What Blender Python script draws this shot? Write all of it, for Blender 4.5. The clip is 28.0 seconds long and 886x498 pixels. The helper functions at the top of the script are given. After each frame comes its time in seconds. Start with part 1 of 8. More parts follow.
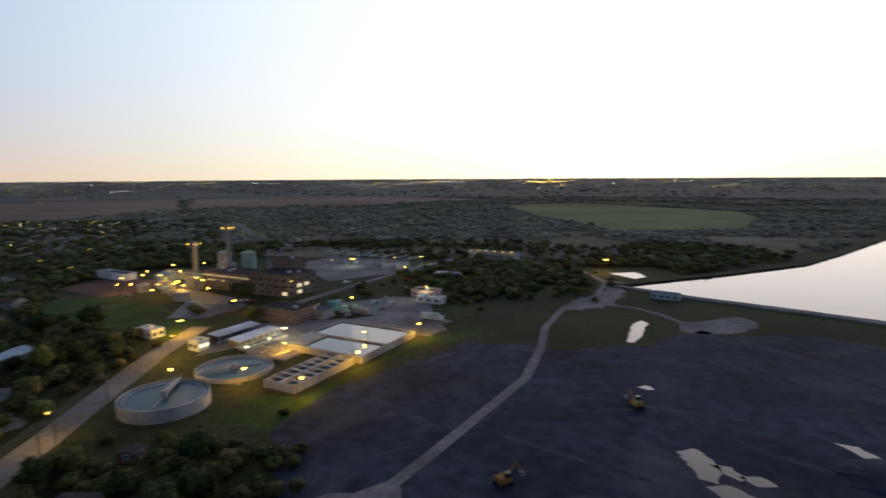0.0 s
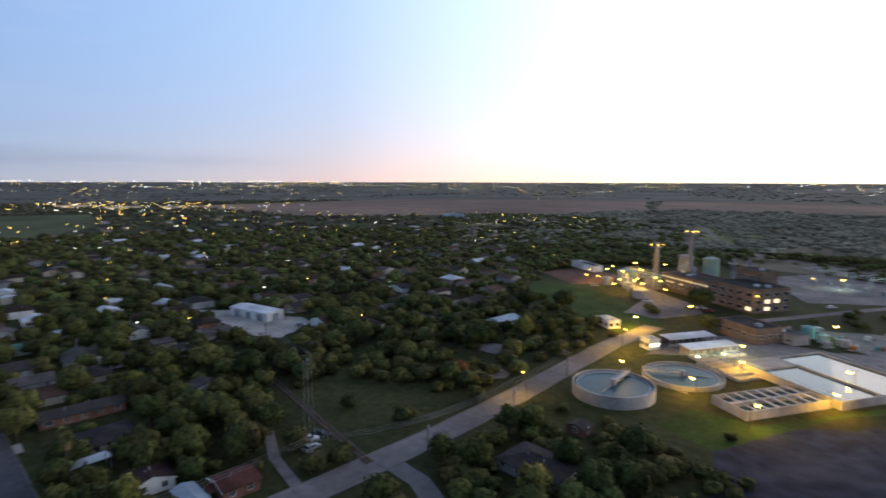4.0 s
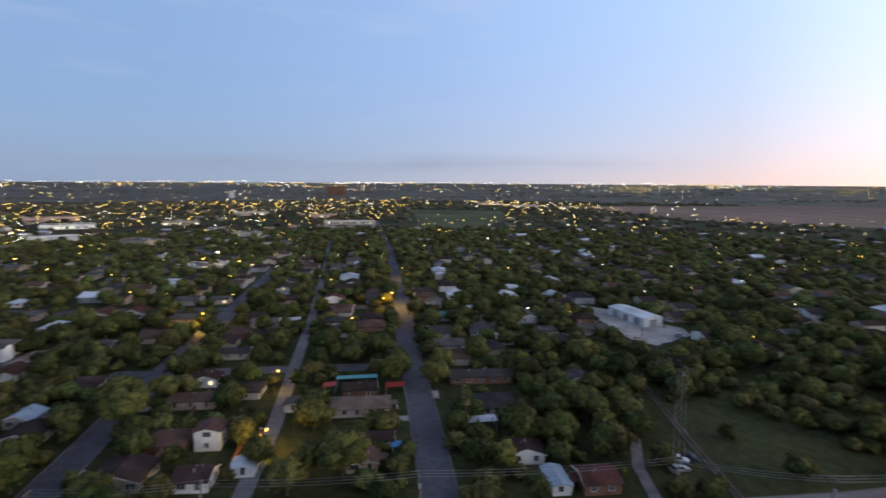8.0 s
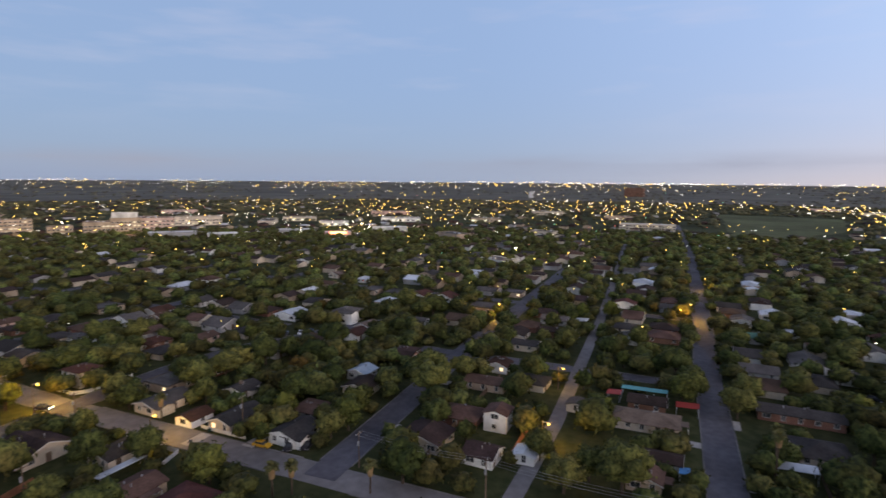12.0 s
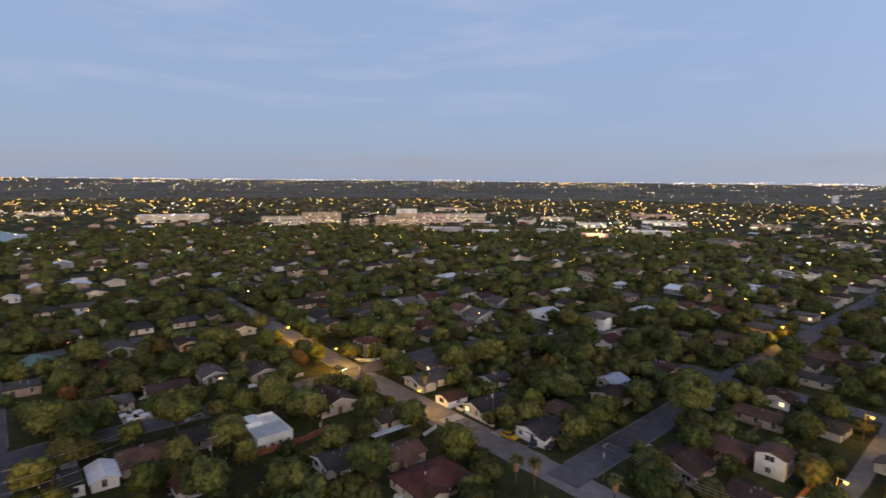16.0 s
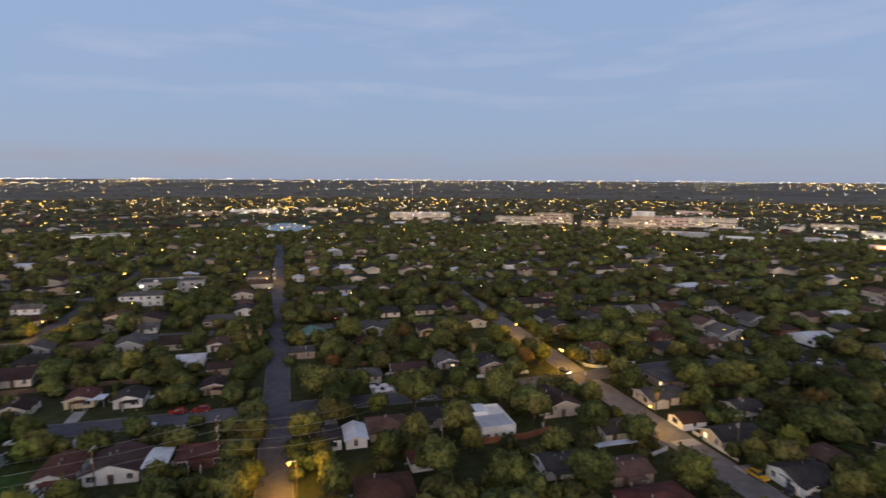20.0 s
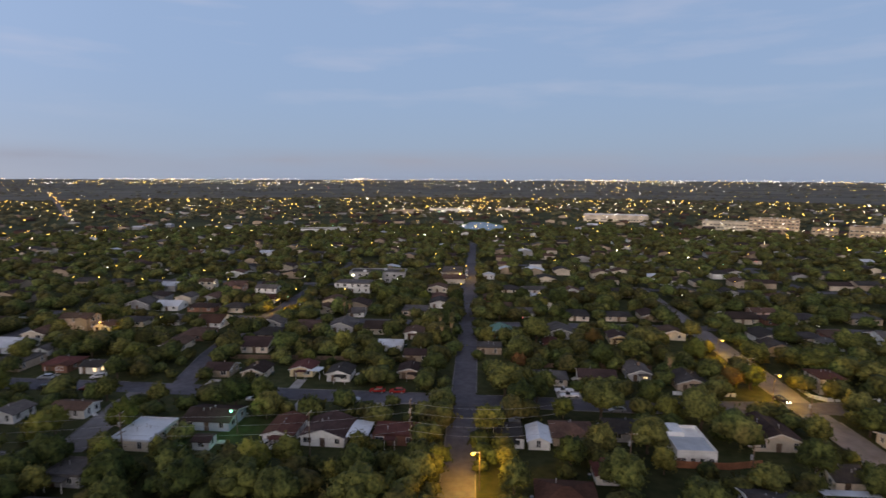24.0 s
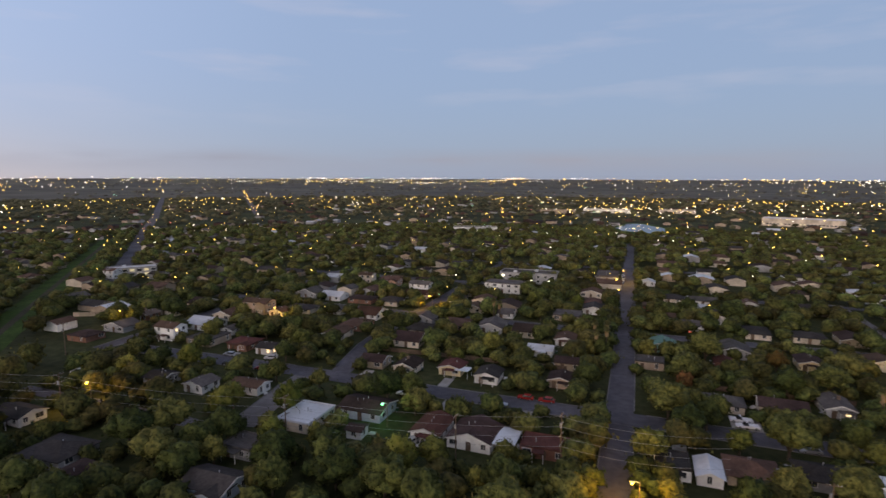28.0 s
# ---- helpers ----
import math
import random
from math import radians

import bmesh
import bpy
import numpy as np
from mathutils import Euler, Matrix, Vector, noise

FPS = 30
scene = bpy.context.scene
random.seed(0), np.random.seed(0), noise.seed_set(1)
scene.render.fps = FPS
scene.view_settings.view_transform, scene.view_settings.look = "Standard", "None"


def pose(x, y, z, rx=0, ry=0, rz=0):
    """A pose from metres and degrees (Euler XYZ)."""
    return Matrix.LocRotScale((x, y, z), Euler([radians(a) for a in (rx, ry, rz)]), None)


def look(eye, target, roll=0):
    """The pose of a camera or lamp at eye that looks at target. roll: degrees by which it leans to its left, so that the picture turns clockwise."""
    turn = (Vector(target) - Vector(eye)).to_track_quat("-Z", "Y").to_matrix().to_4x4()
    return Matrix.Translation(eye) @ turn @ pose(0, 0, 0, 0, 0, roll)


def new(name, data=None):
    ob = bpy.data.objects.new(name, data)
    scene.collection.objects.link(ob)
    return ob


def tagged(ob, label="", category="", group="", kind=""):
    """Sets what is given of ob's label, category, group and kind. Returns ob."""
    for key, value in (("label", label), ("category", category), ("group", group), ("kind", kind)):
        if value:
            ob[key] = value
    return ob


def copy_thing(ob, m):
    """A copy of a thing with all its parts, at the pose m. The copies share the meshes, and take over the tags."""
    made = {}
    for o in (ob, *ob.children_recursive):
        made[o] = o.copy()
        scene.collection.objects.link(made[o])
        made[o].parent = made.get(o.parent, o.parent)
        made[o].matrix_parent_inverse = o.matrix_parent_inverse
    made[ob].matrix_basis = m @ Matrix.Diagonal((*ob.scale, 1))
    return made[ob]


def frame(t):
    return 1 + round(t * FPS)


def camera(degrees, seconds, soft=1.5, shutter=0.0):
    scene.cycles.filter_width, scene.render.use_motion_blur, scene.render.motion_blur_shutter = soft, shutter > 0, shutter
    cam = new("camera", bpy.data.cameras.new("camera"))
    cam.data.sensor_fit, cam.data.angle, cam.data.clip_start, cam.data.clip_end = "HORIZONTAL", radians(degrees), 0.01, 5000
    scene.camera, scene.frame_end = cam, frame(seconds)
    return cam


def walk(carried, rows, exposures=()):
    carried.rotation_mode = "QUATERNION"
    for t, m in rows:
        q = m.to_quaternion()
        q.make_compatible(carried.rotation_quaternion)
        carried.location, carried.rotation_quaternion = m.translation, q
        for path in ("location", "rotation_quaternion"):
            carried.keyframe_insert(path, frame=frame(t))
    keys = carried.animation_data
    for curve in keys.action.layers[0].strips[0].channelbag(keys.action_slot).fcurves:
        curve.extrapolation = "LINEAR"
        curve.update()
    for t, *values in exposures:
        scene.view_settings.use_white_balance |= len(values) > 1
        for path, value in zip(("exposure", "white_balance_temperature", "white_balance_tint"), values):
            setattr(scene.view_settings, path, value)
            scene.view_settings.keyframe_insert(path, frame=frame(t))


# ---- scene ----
cam = camera(77.4, 28.0, soft=1.5, shutter=0.9)
PATH = [
    (0, (0.00, 0.00, 64.98), (-0.192, 19.833, 62.382), -0.34),
    (0.5, (0.19, 0.25, 64.96), (-2.010, 19.954, 62.363), -0.30),
    (1, (0.41, 0.48, 64.94), (-4.158, 19.779, 62.372), -0.14),
    (1.5, (0.51, 0.64, 64.94), (-6.304, 19.262, 62.370), -0.12),
    (2, (0.53, 0.80, 64.96), (-8.297, 18.565, 62.424), -0.15),
    (2.5, (0.40, 0.93, 64.97), (-10.020, 17.809, 62.446), -0.03),
    (3, (0.14, 1.11, 64.85), (-11.775, 16.972, 62.348), 0.05),
    (3.5, (-0.12, 1.21, 64.79), (-13.280, 16.060, 62.303), 0.08),
    (5.5, (-0.41, 2.28, 64.68), (-17.846, 11.763, 62.214), 0.20),
    (6, (-0.59, 2.39, 64.81), (-18.773, 10.344, 62.341), 0.19),
    (6.5, (-0.78, 2.43, 64.93), (-19.537, 8.916, 62.459), 0.21),
    (7, (-1.00, 2.35, 64.91), (-20.214, 7.318, 62.431), 0.18),
    (7.5, (-1.24, 2.26, 64.74), (-20.799, 5.631, 62.286), 0.26),
    (8, (-1.38, 2.25, 64.61), (-21.148, 4.026, 62.170), 0.33),
    (8.5, (-1.55, 2.23, 64.57), (-21.397, 2.232, 62.131), 0.40),
    (9, (-1.67, 2.18, 64.56), (-21.455, 0.594, 62.129), 0.45),
    (9.5, (-1.79, 2.10, 64.57), (-21.408, -0.959, 62.133), 0.52),
    (10, (-1.89, 2.05, 64.58), (-21.282, -2.199, 62.126), 0.51),
    (10.5, (-1.92, 2.05, 64.57), (-21.059, -3.225, 62.113), 0.54),
    (11, (-2.00, 2.11, 64.55), (-20.795, -4.270, 62.092), 0.46),
    (11.5, (-2.25, 2.03, 64.51), (-20.672, -5.347, 62.039), 0.44),
    (12, (-2.34, 1.96, 64.48), (-20.372, -6.342, 62.007), 0.47),
    (12.5, (-2.43, 1.81, 64.52), (-20.005, -7.410, 62.044), 0.42),
    (14.5, (-2.90, 1.25, 64.43), (-17.719, -11.946, 61.936), 0.47),
    (15, (-3.04, 1.23, 64.39), (-17.080, -12.797, 61.891), 0.50),
    (15.5, (-3.11, 1.18, 64.42), (-16.382, -13.568, 61.921), 0.56),
    (16, (-3.17, 1.09, 64.46), (-15.675, -14.308, 61.945), 0.54),
    (16.5, (-3.35, 1.04, 64.41), (-15.053, -14.984, 61.892), 0.48),
    (17, (-3.44, 0.96, 64.34), (-14.459, -15.541, 61.818), 0.41),
    (17.5, (-3.57, 0.79, 64.28), (-13.989, -16.102, 61.752), 0.39),
    (18, (-3.48, 0.76, 64.30), (-13.240, -16.518, 61.772), 0.34),
    (18.5, (-3.32, 0.62, 64.38), (-12.242, -17.099, 61.847), 0.30),
    (19, (-3.25, 0.43, 64.38), (-10.971, -17.841, 61.839), 0.33),
    (19.5, (-3.23, 0.28, 64.26), (-9.734, -18.464, 61.730), 0.32),
    (20, (-3.28, 0.15, 64.16), (-8.558, -18.978, 61.623), 0.32),
    (20.5, (-3.24, 0.03, 64.09), (-7.466, -19.355, 61.552), 0.35),
    (21, (-3.30, -0.04, 64.03), (-6.626, -19.593, 61.492), 0.31),
    (21.5, (-3.38, -0.12, 63.96), (-5.941, -19.793, 61.419), 0.24),
    (23.5, (-3.23, -0.46, 63.84), (-2.597, -20.284, 61.303), 0.21),
    (24, (-3.21, -0.47, 63.89), (-1.742, -20.250, 61.342), 0.23),
    (24.5, (-3.20, -0.47, 63.88), (-0.920, -20.174, 61.329), 0.21),
    (25, (-3.19, -0.48, 63.87), (-0.105, -20.074, 61.311), 0.23),
    (25.5, (-3.16, -0.60, 63.87), (0.661, -20.063, 61.305), 0.27),
    (26, (-3.02, -0.84, 63.83), (1.361, -20.185, 61.259), 0.27),
    (26.5, (-2.78, -1.60, 63.75), (2.160, -20.813, 61.179), 0.21),
    (27, (-2.38, -2.84, 63.74), (3.135, -21.891, 61.165), 0.23),
    (27.5, (-1.74, -4.35, 63.72), (4.412, -23.204, 61.133), 0.26),
    (28, (-1.05, -6.10, 63.61), (5.663, -24.766, 61.020), 0.18),
]
walk(cam, [(t, look(eye, target, roll)) for t, eye, target, roll in PATH], [(0.0, -0.72, 6100, 11), (1.0, -0.52, 6100, 11), (2.0, -0.15, 6100, 10), (3.0, 0.04, 6100, 10), (6.0, 0.0, 6150, 10), (9.0, 0.15, 6350, 13), (12.0, 0.17, 6800, 16), (18.0, 0.14, 7100, 18), (24.0, 0.08, 7050, 16), (26.0, 0.10, 7200, 17), (28.0, 0.10, 7350, 18)])

# ---- dusk sky: after sunset, glow low in the north-east of the plan ----
SUN_YAW = radians(-18)
SUN_DIR = Vector((-math.sin(SUN_YAW), math.cos(SUN_YAW), 0.0))
world = bpy.data.worlds.new("dusk")
scene.world = world
world.use_nodes = True
wt = world.node_tree
wn = wt.nodes


def wnode(kind, **sets):
    n = wn.new(kind)
    for k, v in sets.items():
        if k == "operation":
            n.operation = v
        elif k == "blend_type":
            n.blend_type = v
        elif k == "data_type":
            n.data_type = v
    return n


def wmath(op, a, b=None, clamp=False):
    n = wnode("ShaderNodeMath", operation=op)
    n.use_clamp = clamp
    for i, v in enumerate((a, b)):
        if v is None:
            continue
        if isinstance(v, (int, float)):
            n.inputs[i].default_value = v
        else:
            wt.links.new(v, n.inputs[i])
    return n.outputs[0]


def wramp(fac, stops):
    n = wnode("ShaderNodeValToRGB")
    r = n.color_ramp
    r.interpolation = "B_SPLINE"
    while len(r.elements) < len(stops):
        r.elements.new(0.5)
    for e, (p, c) in zip(r.elements, stops):
        e.position, e.color = p, (*c, 1)
    wt.links.new(fac, n.inputs[0])
    return n.outputs[0]


def wmix(fac, a, b, blend="MIX"):
    n = wnode("ShaderNodeMix", data_type="RGBA", blend_type=blend)
    for i, v in ((0, fac), (6, a), (7, b)):
        if isinstance(v, (int, float)):
            n.inputs[i].default_value = v
        elif isinstance(v, tuple):
            n.inputs[i].default_value = v
        else:
            wt.links.new(v, n.inputs[i])
    return n.outputs[2]


sky = wn.new("ShaderNodeTexSky")
sky.sky_type, sky.sun_disc = "NISHITA", False
sky.sun_elevation, sky.sun_rotation = radians(4.0), radians(18)
sky.ozone_density, sky.dust_density = 3.0, 0.5
coord = wn.new("ShaderNodeTexCoord")
flat = wnode("ShaderNodeVectorMath", operation="MULTIPLY")
wt.links.new(coord.outputs["Generated"], flat.inputs[0])
flat.inputs[1].default_value = (1, 1, 1)
dot = wnode("ShaderNodeVectorMath", operation="DOT_PRODUCT")
wt.links.new(flat.outputs[0], dot.inputs[0])
dot.inputs[1].default_value = SUN_DIR
sep = wn.new("ShaderNodeSeparateXYZ")
wt.links.new(coord.outputs["Generated"], sep.inputs[0])
away = wmath("DIVIDE", wmath("ARCCOSINE", dot.outputs["Value"]), math.pi)
up = wmath("MAXIMUM", sep.outputs[2], 0.0)
# colour high in the sky and at the horizon, by the angle away from the sunset
high = wramp(away, [(0.0, (1.0, 0.96, 0.9)), (0.19, (0.97, 0.99, 1.02)), (0.28, (0.80, 0.91, 1.03)), (0.38, (0.60, 0.76, 0.95)), (0.47, (0.43, 0.615, 0.91)), (0.57, (0.33, 0.485, 0.78)), (0.71, (0.25, 0.385, 0.62)), (1.0, (0.23, 0.345, 0.55))])

low = wramp(away, [(0.0, (1.0, 0.92, 0.7)), (0.18, (1.2, 0.90, 0.62)), (0.30, (1.35, 0.78, 0.56)), (0.41, (0.84, 0.66, 0.64)), (0.51, (0.56, 0.55, 0.61)), (0.64, (0.315, 0.39, 0.52)), (0.78, (0.248, 0.335, 0.485)), (1.0, (0.235, 0.32, 0.475))])
glow = wmath("ADD", 1.0, wmath("MULTIPLY", 3.0, wmath("MAXIMUM", wmath("SUBTRACT", 0.42, away), 0.0)))
near_horizon = wmath("POWER", wmath("SUBTRACT", 1.0, up, True), 9.5)
dome = wmix(near_horizon, high, low)
# overhead the dusk is already dim and grey
zenith = wmath("MULTIPLY", wmath("SUBTRACT", up, 0.33, True), 5.0, True)
dome = wmix(zenith, dome, (0.185, 0.222, 0.33, 1))
# thin streaks of high cloud
stretch = wn.new("ShaderNodeMapping")
stretch.inputs["Scale"].default_value = (2.6, 2.6, 16.0)
wt.links.new(coord.outputs["Generated"], stretch.inputs[0])
cirrus = wn.new("ShaderNodeTexNoise")
cirrus.inputs["Scale"].default_value, cirrus.inputs["Detail"].default_value = 1.5, 5.0
wt.links.new(stretch.outputs[0], cirrus.inputs["Vector"])
wisps = wmath("MULTIPLY", wmath("SUBTRACT", up, 0.06, True), 9.0, True)
wisps = wmath("MULTIPLY", wisps, wmath("MULTIPLY", wmath("SUBTRACT", away, 0.4, True), 5.0, True))
cover = wmath("MULTIPLY", wmath("MULTIPLY", wmath("SUBTRACT", cirrus.outputs[0], 0.52, True), 0.95), wisps)
dome = wmix(cover, dome, (0.62, 0.60, 0.68, 1))
# a low grey bank of cloud just above the horizon, away from the sunset
bank = wmath("SUBTRACT", 1.0, wmath("MULTIPLY", wmath("ABSOLUTE", wmath("SUBTRACT", up, 0.03)), 42.0), True)
bank = wmath("MULTIPLY", bank, wmath("MULTIPLY", wmath("SUBTRACT", cirrus.outputs[0], 0.34, True), 2.2, True))
bank = wmath("MULTIPLY", bank, wmath("MULTIPLY", wmath("SUBTRACT", away, 0.42, True), 5.0, True))
dome = wmix(bank, dome, (0.27, 0.31, 0.43, 1))
lit = wnode("ShaderNodeVectorMath", operation="SCALE")
wt.links.new(dome, lit.inputs[0])
wt.links.new(glow, lit.inputs["Scale"])
back = wn["Background"]
both = wmix(0.975, sky.outputs[0], lit.outputs[0])
wt.links.new(both, back.inputs[0])
back.inputs[1].default_value = 1.0

sun = new("sun", bpy.data.lights.new("sun", "SUN"))
sun.data.energy, sun.data.angle, sun.data.color = 0.62, radians(56), (1.0, 0.66, 0.46)
sun.matrix_world = look((0, 0, 0), tuple(-SUN_DIR + Vector((0, 0, -0.18))))

# ---- materials ----
def surface(name, a, b, scale=1.0, rough=0.8, metal=0.0, bump=0.0, spread=0.0, detail=6.0, coarse=0.12, amount=0.35, island=False, spec=0.12, hue=0.0):
    """Two colours mixed by fine noise, with a broad second noise for stains and wear; spread varies it from object to object."""
    m = bpy.data.materials.new(name)
    m.use_nodes = True
    t = m.node_tree
    p = t.nodes["Principled BSDF"]
    p.inputs["Roughness"].default_value, p.inputs["Metallic"].default_value = rough, metal
    p.inputs["Specular IOR Level"].default_value = spec
    geo = t.nodes.new("ShaderNodeNewGeometry")
    n1, n2 = t.nodes.new("ShaderNodeTexNoise"), t.nodes.new("ShaderNodeTexNoise")
    for n, s in ((n1, scale), (n2, scale * coarse)):
        n.inputs["Scale"].default_value, n.inputs["Detail"].default_value = s, detail
        t.links.new(geo.outputs["Position"], n.inputs["Vector"])
    def mix(f, c, d, blend="MIX"):
        x = t.nodes.new("ShaderNodeMix")
        x.data_type, x.blend_type = "RGBA", blend
        for i, v in ((0, f), (6, c), (7, d)):
            if isinstance(v, (int, float, tuple)):
                x.inputs[i].default_value = v
            else:
                t.links.new(v, x.inputs[i])
        return x.outputs[2]
    def stretch_to(v, lo, hi, to0=0.0, to1=1.0):
        r = t.nodes.new("ShaderNodeMapRange")
        for i, w in enumerate((lo, hi, to0, to1), 1):
            r.inputs[i].default_value = w
        t.links.new(v, r.inputs[0])
        return r.outputs[0]
    col = mix(stretch_to(n1.outputs[0], 0.35, 0.65), (*a, 1), (*b, 1))
    shade = stretch_to(n2.outputs[0], 0.3, 0.7, 1.0 - amount, 1.0 + amount)
    v = t.nodes.new("ShaderNodeHueSaturation")
    t.links.new(col, v.inputs["Color"])
    val = shade
    if spread:
        src = t.nodes.new("ShaderNodeObjectInfo").outputs["Random"]
        k = t.nodes.new("ShaderNodeMath")
        k.operation = "MULTIPLY"
        t.links.new(shade, k.inputs[0])
        t.links.new(stretch_to(src, 0.0, 1.0, 1.0 - spread, 1.0 + spread), k.inputs[1])
        val = k.outputs[0]
        t.links.new(stretch_to(src, 0.0, 1.0, 0.5 + spread * 0.06, 0.5 - spread * 0.10), v.inputs["Hue"])
    if island:
        k = t.nodes.new("ShaderNodeMath")
        k.operation = "MULTIPLY"
        t.links.new(val, k.inputs[0])
        t.links.new(stretch_to(geo.outputs["Random Per Island"], 0.0, 1.0, 0.68, 1.32), k.inputs[1])
        val = k.outputs[0]
    if hue:
        # tint that drifts from one crown to the next
        n3 = t.nodes.new("ShaderNodeTexNoise")
        n3.inputs["Scale"].default_value, n3.inputs["Detail"].default_value = 0.09, 1.0
        t.links.new(geo.outputs["Position"], n3.inputs["Vector"])
        t.links.new(stretch_to(n3.outputs[0], 0.33, 0.67, 0.5 - hue, 0.5 + hue * 0.7), v.inputs["Hue"])
    t.links.new(val, v.inputs["Value"])
    t.links.new(v.outputs[0], p.inputs["Base Color"])
    if bump:
        bn = t.nodes.new("ShaderNodeBump")
        bn.inputs["Strength"].default_value, bn.inputs["Distance"].default_value = 0.6, bump
        t.links.new(n1.outputs[0], bn.inputs["Height"])
        t.links.new(bn.outputs[0], p.inputs["Normal"])
    return m


def glowing(name, col, strength, sampled=False):
    m = bpy.data.materials.new(name)
    m.use_nodes = True
    p = m.node_tree.nodes["Principled BSDF"]
    p.inputs["Base Color"].default_value = (0.6, 0.6, 0.6, 1)
    p.inputs["Emission Color"].default_value, p.inputs["Emission Strength"].default_value = (*col, 1), strength
    if not sampled:
        m.cycles.emission_sampling = "NONE"
    return m


def watery(name, col, rough=0.04, ripple=0.02, scale=0.5):
    m = surface(name, col, tuple(c * 1.3 for c in col), scale, rough, 0.0, ripple, spec=0.6)
    return m


SOIL = surface("grassy_soil", (0.030, 0.040, 0.014), (0.058, 0.060, 0.024), 0.35, 0.95, bump=0.05, coarse=0.05, amount=0.4)
GRASS = surface("lawn_grass", (0.032, 0.066, 0.012), (0.055, 0.09, 0.019), 0.6, 0.95, bump=0.04)
PARK_GRASS = surface("dry_park_grass", (0.075, 0.088, 0.038), (0.105, 0.112, 0.052), 0.05, 0.95)
FIELD = surface("mown_field", (0.17, 0.19, 0.075), (0.14, 0.165, 0.06), 0.05, 0.95, coarse=0.1)
# mottled brush ground, lightened so its colour carries the veil of sunset haze
HAZED_BRUSH = surface("dusty_brushland", (0.12, 0.108, 0.072), (0.185, 0.164, 0.115), 0.022, 0.95, detail=11.0, coarse=0.25, amount=0.3)
RED_EARTH = surface("reddish_bare_earth", (0.17, 0.10, 0.075), (0.11, 0.07, 0.055), 0.3, 0.95, bump=0.05)
PLOUGH = surface("bare_brown_field", (0.24, 0.165, 0.125), (0.18, 0.125, 0.095), 0.02, 0.95)
DIRT = surface("dark_turned_soil", (0.047, 0.056, 0.084), (0.024, 0.028, 0.043), 0.22, 0.9, bump=0.35, coarse=0.15, amount=0.45)
def dusted(m, pale, scale, lo, hi):
    """Broad ragged patches of dried pale dust over a darker soil."""
    t = m.node_tree
    p = t.nodes["Principled BSDF"]
    src = p.inputs["Base Color"].links[0].from_socket
    geo, n, r, x = t.nodes.new("ShaderNodeNewGeometry"), t.nodes.new("ShaderNodeTexNoise"), t.nodes.new("ShaderNodeMapRange"), t.nodes.new("ShaderNodeMix")
    n.inputs["Scale"].default_value, n.inputs["Detail"].default_value, n.inputs["Roughness"].default_value, n.inputs["Distortion"].default_value = scale, 9.0, 0.62, 0.6
    r.inputs[1].default_value, r.inputs[2].default_value = lo, hi
    x.data_type = "RGBA"
    t.links.new(geo.outputs["Position"], n.inputs["Vector"])
    t.links.new(n.outputs[0], r.inputs[0])
    t.links.new(r.outputs[0], x.inputs[0])
    t.links.new(src, x.inputs[6])
    x.inputs[7].default_value = (*pale, 1)
    t.links.new(x.outputs[2], p.inputs["Base Color"])


dusted(DIRT, (0.095, 0.092, 0.10), 0.028, 0.54, 0.70)
FAINT = surface("faint_rutted_soil", (0.068, 0.070, 0.086), (0.040, 0.042, 0.056), 0.35, 0.95, bump=0.1)
TRACK = surface("pale_dirt_track", (0.26, 0.24, 0.23), (0.175, 0.16, 0.155), 0.4, 0.95, bump=0.05)
GRAVEL = surface("pale_caliche_gravel", (0.42, 0.40, 0.37), (0.33, 0.31, 0.29), 0.6, 0.95, bump=0.03)
ASPHALT = surface("worn_asphalt", (0.122, 0.118, 0.134), (0.090, 0.088, 0.102), 0.5, 0.85, bump=0.01, coarse=0.1, amount=0.3)
ROAD_PALE = surface("pale_chip_seal_road", (0.21, 0.20, 0.20), (0.165, 0.155, 0.155), 0.4, 0.9, bump=0.01, coarse=0.1)
CONCRETE = surface("weathered_concrete", (0.42, 0.40, 0.37), (0.33, 0.31, 0.29), 0.8, 0.85, bump=0.01)
KERB = surface("kerb_concrete", (0.20, 0.19, 0.18), (0.15, 0.145, 0.14), 0.7, 0.85)
WATER = watery("reservoir_water", (0.03, 0.04, 0.045))
LAKE_WATER = surface("ruffled_lake_water", (0.03, 0.045, 0.055), (0.04, 0.055, 0.065), 0.2, 0.2, bump=0.03, spec=0.3)
TANK_WATER = surface("dark_teal_tank_water", (0.03, 0.085, 0.11), (0.04, 0.10, 0.125), 0.5, 0.3, spec=0.12)
POOL = watery("basin_water", (0.03, 0.075, 0.085), 0.05, 0.005, 1.5)
RAIL_BED = surface("rail_ballast", (0.075, 0.066, 0.045), (0.05, 0.047, 0.028), 1.0, 0.95, bump=0.04)
STEEL = surface("rail_steel", (0.30, 0.27, 0.25), (0.22, 0.19, 0.17), 2.0, 0.5, 0.8)
GALV = surface("galvanised_metal", (0.62, 0.65, 0.68), (0.52, 0.55, 0.58), 0.8, 0.45, 0.3)
PIPE = surface("painted_steel", (0.35, 0.36, 0.37), (0.28, 0.28, 0.30), 1.0, 0.5, 0.3)
WOOD = surface("weathered_wood", (0.17, 0.12, 0.085), (0.11, 0.08, 0.06), 2.0, 0.9, bump=0.01)
GLASS_DARK = surface("dark_window_glass", (0.03, 0.035, 0.04), (0.045, 0.05, 0.055), 0.3, 0.08, spec=0.5)
TRIM = surface("white_trim", (0.72, 0.71, 0.68), (0.62, 0.61, 0.58), 1.5, 0.7)
LIT_WINDOW = glowing("lit_window", (1.0, 0.75, 0.38), 1.6)
